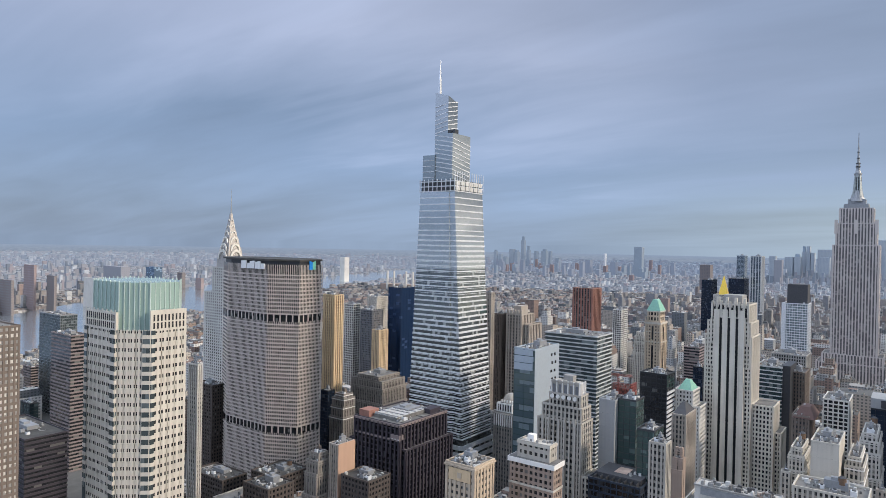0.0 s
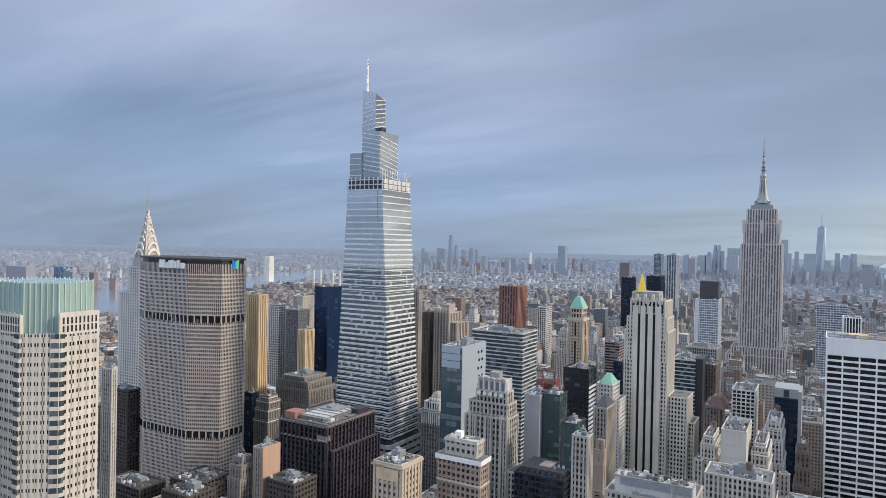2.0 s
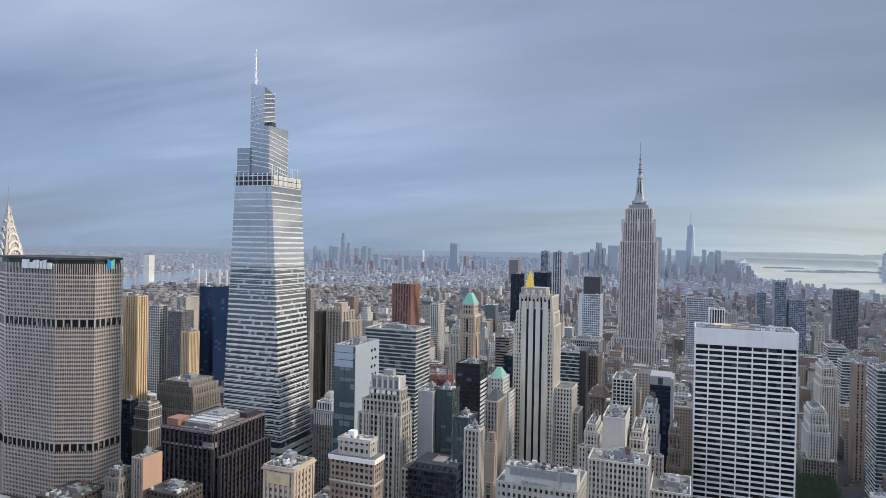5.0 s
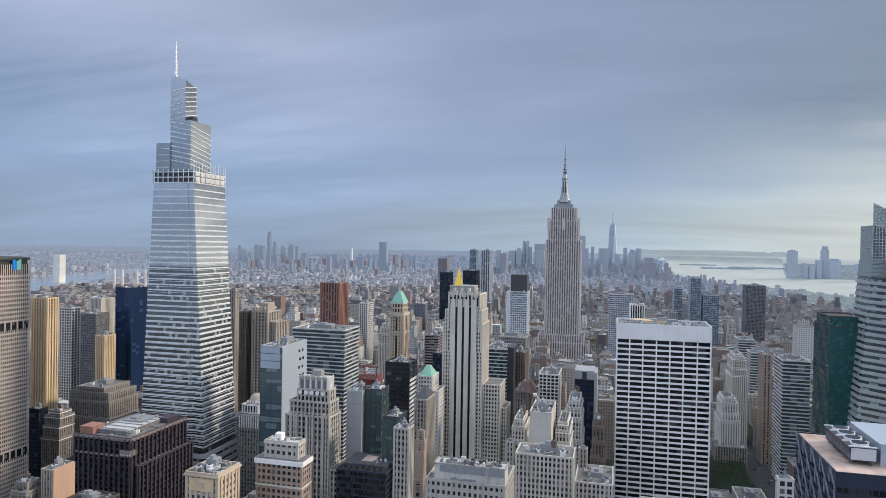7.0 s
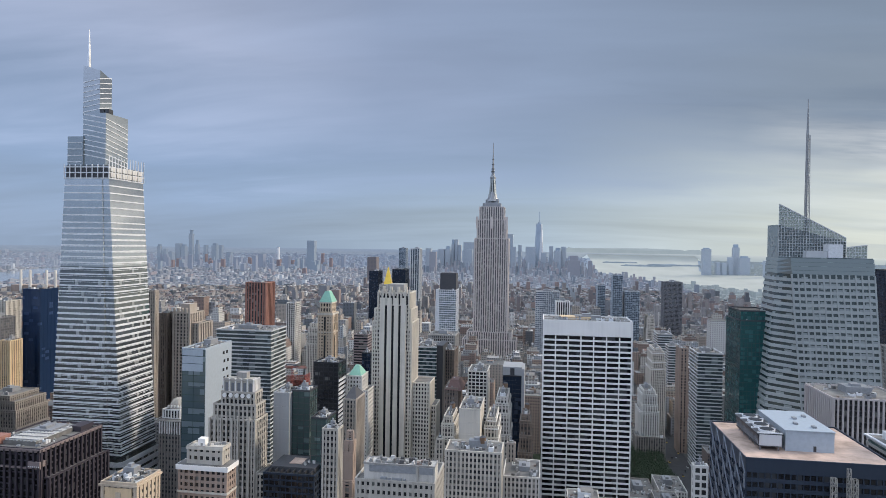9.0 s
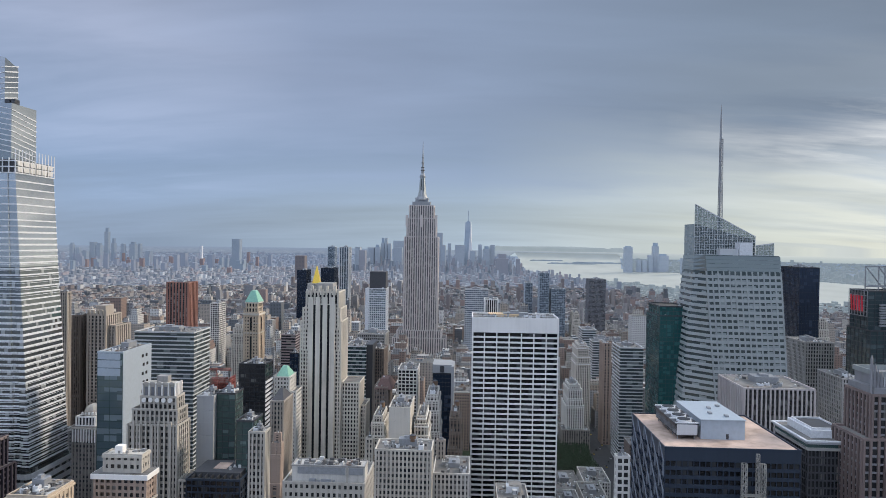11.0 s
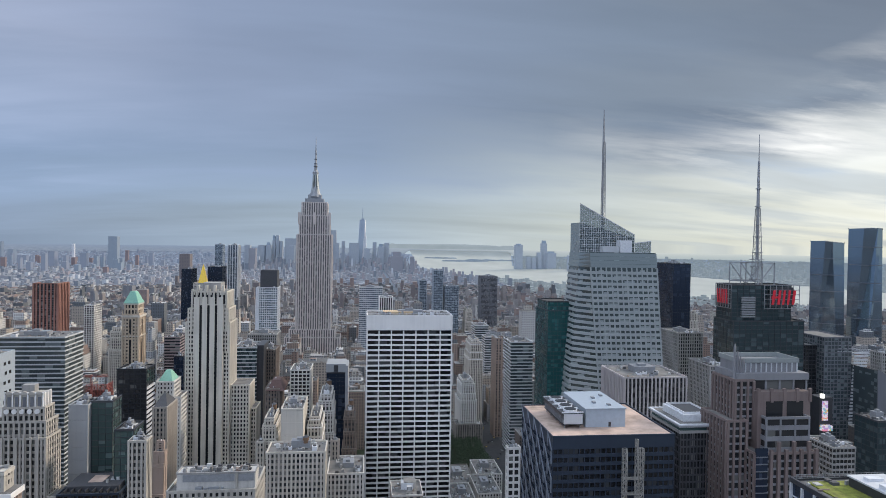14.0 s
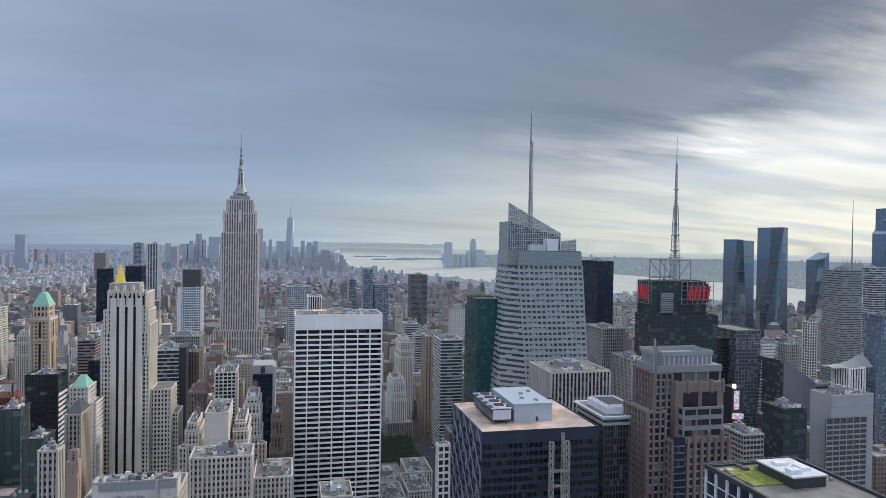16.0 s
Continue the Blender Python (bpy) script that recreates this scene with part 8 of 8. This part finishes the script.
bm.to_mesh(bpy.data.objects["lawn"].data)
bm.free()
bpy.data.objects["lawn"].data.materials.append(M["lawn"])
bm = bmesh.new()
box(bm, 149, 175, 380, 2300, 0.0, 0.12)
road = tagged(new("road", mesh_of(bm, "road", "asphalt")), "long straight asphalt avenue between tall blocks", "road", kind="structure")


def tree_model(seed):
    rng = random.Random(seed)
    ob = thing("park_tree", "leafy dark green plane tree in the park", "tree", "park trees")
    bm = bmesh.new()
    prism(bm, [(math.cos(a) * 0.35, math.sin(a) * 0.35) for a in (0, 1.05, 2.1, 3.14, 4.19, 5.24)], 0, 7, [(math.cos(a) * 0.16, math.sin(a) * 0.16) for a in (0, 1.05, 2.1, 3.14, 4.19, 5.24)])
    for i in range(6):
        a = i * 1.05 + rng.uniform(-0.3, 0.3)
        tip = (math.cos(a) * 3.2, math.sin(a) * 3.2, rng.uniform(9, 12))
        v = [bm.verts.new(p) for p in ((0.12, 0, 5), (-0.12, 0.1, 5), (0, -0.12, 5.2), tip)]
        for q in ((0, 1, 3), (1, 2, 3), (2, 0, 3)):
            bm.faces.new([v[i] for i in q])
    part("trunk", bm, "bark", ob)
    bm = bmesh.new()
    lobes = [(rng.gauss(0, 2.2), rng.gauss(0, 2.2), rng.uniform(8, 14), rng.uniform(1.6, 2.8)) for i in range(9)]
    for i in range(420):
        lx, ly, lz, lr = rng.choice(lobes)
        d = Vector((rng.gauss(0, 1), rng.gauss(0, 1), rng.gauss(0, 1))).normalized() * lr * rng.uniform(0.7, 1.05)
        c = Vector((lx, ly, lz)) + d
        u = Vector((rng.gauss(0, 1), rng.gauss(0, 1), rng.gauss(0, 1))).normalized() * rng.uniform(0.3, 0.6)
        w = u.cross(Vector((rng.gauss(0, 1), rng.gauss(0, 1), rng.gauss(0, 1)))).normalized() * rng.uniform(0.25, 0.5)
        bm.faces.new([bm.verts.new(c + k) for k in (u, w, -u, -w)])
    part("crown", bm, "leaf", ob)
    return ob


models = [tree_model(s) for s in (1, 2, 3)]
rng = random.Random(5)
spots = [(x + rng.uniform(-2, 2), y + rng.uniform(-2, 2)) for y in range(700, 800, 8) for x in range(84, 146, 9)]
for i, (x, y) in enumerate(spots):
    m = pose(x, y, 0.3, 0, 0, rng.uniform(0, 360))
    if i < 3:
        models[i].matrix_basis = m
    else:
        copy_thing(models[i % 3], m)


def car_model(name, label, material):
    ob = thing(name, label, "car", "cars on the avenue")
    bm = bmesh.new()
    prism(bm, [(-0.9, -2.2), (0.9, -2.2), (0.9, 2.2), (-0.9, 2.2)], 0.35, 0.95, [(-0.85, -2.15), (0.85, -2.15), (0.85, 2.15), (-0.85, 2.15)])
    part("body", bm, material, ob)
    bm = bmesh.new()
    prism(bm, [(-0.82, -1.2), (0.82, -1.2), (0.82, 1.5), (-0.82, 1.5)], 0.95, 1.5, [(-0.66, -0.6), (0.66, -0.6), (0.66, 1.1), (-0.66, 1.1)])
    part("cabin", bm, "glass_dark", ob)
    for sx in (-0.9, 0.7):
        for sy in (-1.4, 1.35):
            bm = bmesh.new()
            c = bmesh.ops.create_cone(bm, cap_ends=True, segments=10, radius1=0.34, radius2=0.34, depth=0.2, matrix=pose(sx + 0.1, sy, 0.34, 0, 90, 0))
            part("wheel", bm, "black_metal", ob)
    return ob


cars = [car_model("car", "white car on the avenue", "white_metal"), car_model("taxi", "yellow taxi on the avenue", "gold"), car_model("car", "dark car on the avenue", "charcoal")]
for i in range(30):
    m = pose(152.5 + (i % 4) * 5.6, 560 + i * 14 + (i * 37) % 9, 0.13)
    if i < 3:
        cars[i].matrix_basis = m
    else:
        copy_thing(cars[(i * 7) % 3], m)

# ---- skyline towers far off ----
far_tower("slender_tower", "slender dark tower far across the river", -3843, -3803, 6800, 6845, 353, "hazed_dark_glass", 0.12)
far_tower("far_tower", "hazy tower in a far cluster", -4095, -4062, 6600, 6645, 192, "hazed_dark_glass", 0.1)
far_tower("far_tower", "hazy tower in a far cluster", -4028, -3995, 6600, 6645, 144, "hazed_dark_glass", 0.0)
far_tower("far_tower", "hazy tower in a far cluster", -3944, -3891, 6700, 6760, 201, "hazed_dark_glass", 0.0)
far_tower("far_tower", "hazy tower in a far cluster", -3877, -3831, 6700, 6760, 190, "hazed_dark_glass", 0.1)
far_tower("far_tower", "pale hazy tower in a far cluster", -3824, -3790, 6900, 6945, 241, "hazed_dark_glass", 0.2)
far_tower("far_tower", "hazy tower in a far cluster", -3614, -3581, 6700, 6745, 188, "hazed_dark_glass", 0.0)
far_tower("far_tower", "hazy tower in a far cluster", -3522, -3464, 6700, 6760, 208, "hazed_dark_glass", 0.1)
far_tower("far_tower", "hazy tower in a far cluster", -3482, -3456, 6800, 6845, 190, "hazed_dark_glass", 0.0)
far_tower("far_tower", "hazy block in a far cluster", -3909, -3863, 6500, 6560, 111, "hazed_dark_glass", 0.0)
far_tower("far_tower", "hazy block in a far cluster", -3252, -3202, 6500, 6560, 123, "hazed_dark_glass", 0.0)
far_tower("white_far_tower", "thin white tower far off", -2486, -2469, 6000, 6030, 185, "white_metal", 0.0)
far_tower("riverside_tower", "dark glass riverside tower standing alone", -1897, -1834, 5200, 5260, 253, "hazed_dark_glass", 0.0)
far_tower("far_block", "housing block far off, paled by painted haze", -2500, -2450, 5600, 5660, 128, "blue_haze_wall", 0.0)
far_tower("far_block", "housing block far off, paled by painted haze", -2098, -2055, 5200, 5260, 126, "blue_haze_wall", 0.0)
far_tower("far_block", "brick tower block at the city's far edge", -1038, -981, 3900, 3960, 159, "far_wall", 0.0)
rng = random.Random(31)
for i in range(70):
    y = rng.uniform(4300, 7000)
    x = y * rng.uniform(-0.66, -0.30)
    w = rng.uniform(16, 36)
    kind = rng.choice(("hazed_dark_glass", "blue_haze_wall", "blue_haze_wall", "far_rust"))
    far_tower("far_block", {"hazed_dark_glass": "small hazy glass tower in a far district", "blue_haze_wall": "housing block paled by painted haze in a far district", "far_rust": "brick housing block in a far district"}[kind], x, x + w, y, y + rng.uniform(20, 45), rng.uniform(45, 95) + (40 if i % 9 == 0 else 0), kind, 0.0)
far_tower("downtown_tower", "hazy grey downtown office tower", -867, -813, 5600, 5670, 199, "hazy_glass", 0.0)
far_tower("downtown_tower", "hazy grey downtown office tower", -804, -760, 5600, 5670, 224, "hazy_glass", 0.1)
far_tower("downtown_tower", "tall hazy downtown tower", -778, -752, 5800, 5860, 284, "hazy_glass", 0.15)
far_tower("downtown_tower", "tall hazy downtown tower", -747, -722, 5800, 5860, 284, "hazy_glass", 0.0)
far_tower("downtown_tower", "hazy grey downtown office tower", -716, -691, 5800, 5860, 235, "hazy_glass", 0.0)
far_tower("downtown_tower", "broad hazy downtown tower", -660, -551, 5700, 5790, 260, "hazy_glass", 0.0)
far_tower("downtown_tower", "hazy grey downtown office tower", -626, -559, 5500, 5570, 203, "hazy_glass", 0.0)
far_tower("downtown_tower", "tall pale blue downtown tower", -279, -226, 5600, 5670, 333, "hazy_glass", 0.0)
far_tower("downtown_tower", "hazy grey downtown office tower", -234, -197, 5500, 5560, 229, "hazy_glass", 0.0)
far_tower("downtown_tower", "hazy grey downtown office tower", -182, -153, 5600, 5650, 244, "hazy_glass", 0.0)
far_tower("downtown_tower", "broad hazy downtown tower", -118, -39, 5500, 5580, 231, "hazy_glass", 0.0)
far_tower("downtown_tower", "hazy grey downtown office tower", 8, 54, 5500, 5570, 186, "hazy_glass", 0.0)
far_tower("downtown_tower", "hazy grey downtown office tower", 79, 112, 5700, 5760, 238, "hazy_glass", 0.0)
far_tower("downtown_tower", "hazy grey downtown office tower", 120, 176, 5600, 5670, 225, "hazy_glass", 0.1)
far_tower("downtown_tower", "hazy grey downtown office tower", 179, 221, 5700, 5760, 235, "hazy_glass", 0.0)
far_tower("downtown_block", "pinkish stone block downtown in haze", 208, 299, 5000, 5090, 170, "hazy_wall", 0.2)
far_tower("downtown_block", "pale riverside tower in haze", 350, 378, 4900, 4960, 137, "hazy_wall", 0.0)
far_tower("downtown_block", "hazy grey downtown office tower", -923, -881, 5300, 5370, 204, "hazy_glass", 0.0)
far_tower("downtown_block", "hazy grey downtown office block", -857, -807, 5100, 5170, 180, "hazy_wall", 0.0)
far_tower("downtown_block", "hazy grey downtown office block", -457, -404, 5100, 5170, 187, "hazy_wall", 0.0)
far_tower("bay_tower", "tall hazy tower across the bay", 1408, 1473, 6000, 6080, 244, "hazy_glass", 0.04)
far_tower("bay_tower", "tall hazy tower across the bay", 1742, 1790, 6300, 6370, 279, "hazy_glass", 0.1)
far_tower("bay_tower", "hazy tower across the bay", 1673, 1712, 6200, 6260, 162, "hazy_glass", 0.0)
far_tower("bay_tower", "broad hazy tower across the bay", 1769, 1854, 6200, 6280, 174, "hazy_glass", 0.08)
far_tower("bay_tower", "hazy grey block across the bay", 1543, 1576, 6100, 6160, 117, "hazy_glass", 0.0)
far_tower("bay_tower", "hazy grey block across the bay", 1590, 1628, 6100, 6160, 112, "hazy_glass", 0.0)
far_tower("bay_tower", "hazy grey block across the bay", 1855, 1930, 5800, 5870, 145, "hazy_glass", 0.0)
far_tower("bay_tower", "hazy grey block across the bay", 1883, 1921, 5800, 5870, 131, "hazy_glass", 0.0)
far_tower("east_bank_tower", "brownish riverside tower on the far bank", -2407, -2330, 940, 948, 155, "far_rust", 0.0)
far_tower("east_bank_tower", "grey glass tower on the far bank", -2284, -2232, 960, 968, 124, "far_wall", 0.0)
far_tower("east_bank_tower", "white slab block on the far bank", -2379, -2284, 1120, 1130, 108, "white_brick", 0.0)
far_tower("east_bank_tower", "block on the far bank, paled by painted haze", -3003, -2850, 1500, 1540, 121, "hazy_wall", 0.0)
far_tower("east_bank_tower", "blue glass tower on the far bank", -3001, -2927, 1700, 1740, 113, "glass_blue", 0.0)
far_tower("east_bank_tower", "white tower on the far bank", -2908, -2868, 2900, 2940, 155, "white_brick", 0.0)
far_tower("east_bank_tower", "blue-grey tower on the far bank", -2320, -2237, 840, 848, 113, "far_wall", 0.0)
far_tower("east_bank_tower", "pinkish block on the far bank", -3057, -3017, 1900, 1920, 79, "far_wall", 0.0)
far_tower("east_bank_tower", "reddish block on the far bank", -2899, -2852, 1900, 1915, 58, "far_rust", 0.0)
far_tower("east_bank_tower", "low block on the far bank", -2870, -2777, 2500, 2540, 85, "far_wall", 0.0)

# The faceted glass tower at the island's tip
WT = thing("faceted_downtown_tower", "tall faceted glass tower with a bright flank and mast", "skyscraper", at=(0, 0, 0))
cx, cy, r, zt = -10, 5930, 33, 436
turn = radians(38)


def spun(u, v):
    return (cx + u * math.cos(turn) - v * math.sin(turn), cy + u * math.sin(turn) + v * math.cos(turn))


low = [spun(-r, -r), spun(r, -r), spun(r, r), spun(-r, r)]
high = [spun(0, -r), spun(r, 0), spun(0, r), spun(-r, 0)]
# white paint on two facets imitates the sun's reflection
for nm, mat, keep, label in (("faceted_body", "hazy_mirror", (2, 3), "blue-grey glass facets"), ("bright_flank", "white_metal", (0, 1), "facets painted white for reflected sun")):
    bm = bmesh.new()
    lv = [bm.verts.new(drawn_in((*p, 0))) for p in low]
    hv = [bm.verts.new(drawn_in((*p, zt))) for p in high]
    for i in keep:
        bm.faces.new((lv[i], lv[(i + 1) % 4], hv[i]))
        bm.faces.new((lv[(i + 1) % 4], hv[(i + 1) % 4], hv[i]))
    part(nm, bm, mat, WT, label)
bm = bmesh.new()
for z0, z1, q in ((436, 448, 11), (448, 541, 2.2)):
    ring = [(cx + math.cos(a) * q, cy + math.sin(a) * q) for a in (0, 1.57, 3.14, 4.71)]
    a = [bm.verts.new(drawn_in((*p, z0))) for p in ring]
    b = [bm.verts.new(drawn_in((*p, z1))) for p in ring]
    for i in range(4):
        bm.faces.new((a[i], a[(i + 1) % 4], b[(i + 1) % 4], b[i]))
part("mast", bm, "hazy_mirror", WT)

# islands and the far hills across the bay
def island(name, label, x, y, long, wide, high, turn):
    bm = bmesh.new()
    rng = random.Random(name)
    n = 28
    ring = []
    for i in range(n):
        a = 2 * math.pi * i / n
        k = rng.uniform(0.8, 1.1)
        u, v = math.cos(a) * long * k, math.sin(a) * wide * k
        ring.append((x + u * math.cos(turn) - v * math.sin(turn), y + u * math.sin(turn) + v * math.cos(turn)))
    lo = [bm.verts.new(drawn_in((*p, 5))) for p in ring]
    hi = [bm.verts.new(drawn_in((x + (p[0] - x) * 0.93, y + (p[1] - y) * 0.93, 5 + high * rng.uniform(0.5, 1)))) for p in ring]
    for i in range(n):
        bm.faces.new((lo[i], lo[(i + 1) % n], hi[(i + 1) % n], hi[i]))
    bm.faces.new(hi)
    return tagged(new(name, mesh_of(bm, name, "hazy_land")), label, "island", kind="structure")


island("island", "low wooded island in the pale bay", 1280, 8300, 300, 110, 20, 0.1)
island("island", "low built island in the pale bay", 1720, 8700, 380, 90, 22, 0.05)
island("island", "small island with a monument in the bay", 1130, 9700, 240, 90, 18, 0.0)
hills = island("backdrop", "long low hills beyond the bay, glowing pale as painted haze", 2500, 19000, 2100, 500, 190, -0.12)
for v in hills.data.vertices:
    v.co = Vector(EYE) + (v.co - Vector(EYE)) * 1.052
# haze on the hills is a pale glow put into the material
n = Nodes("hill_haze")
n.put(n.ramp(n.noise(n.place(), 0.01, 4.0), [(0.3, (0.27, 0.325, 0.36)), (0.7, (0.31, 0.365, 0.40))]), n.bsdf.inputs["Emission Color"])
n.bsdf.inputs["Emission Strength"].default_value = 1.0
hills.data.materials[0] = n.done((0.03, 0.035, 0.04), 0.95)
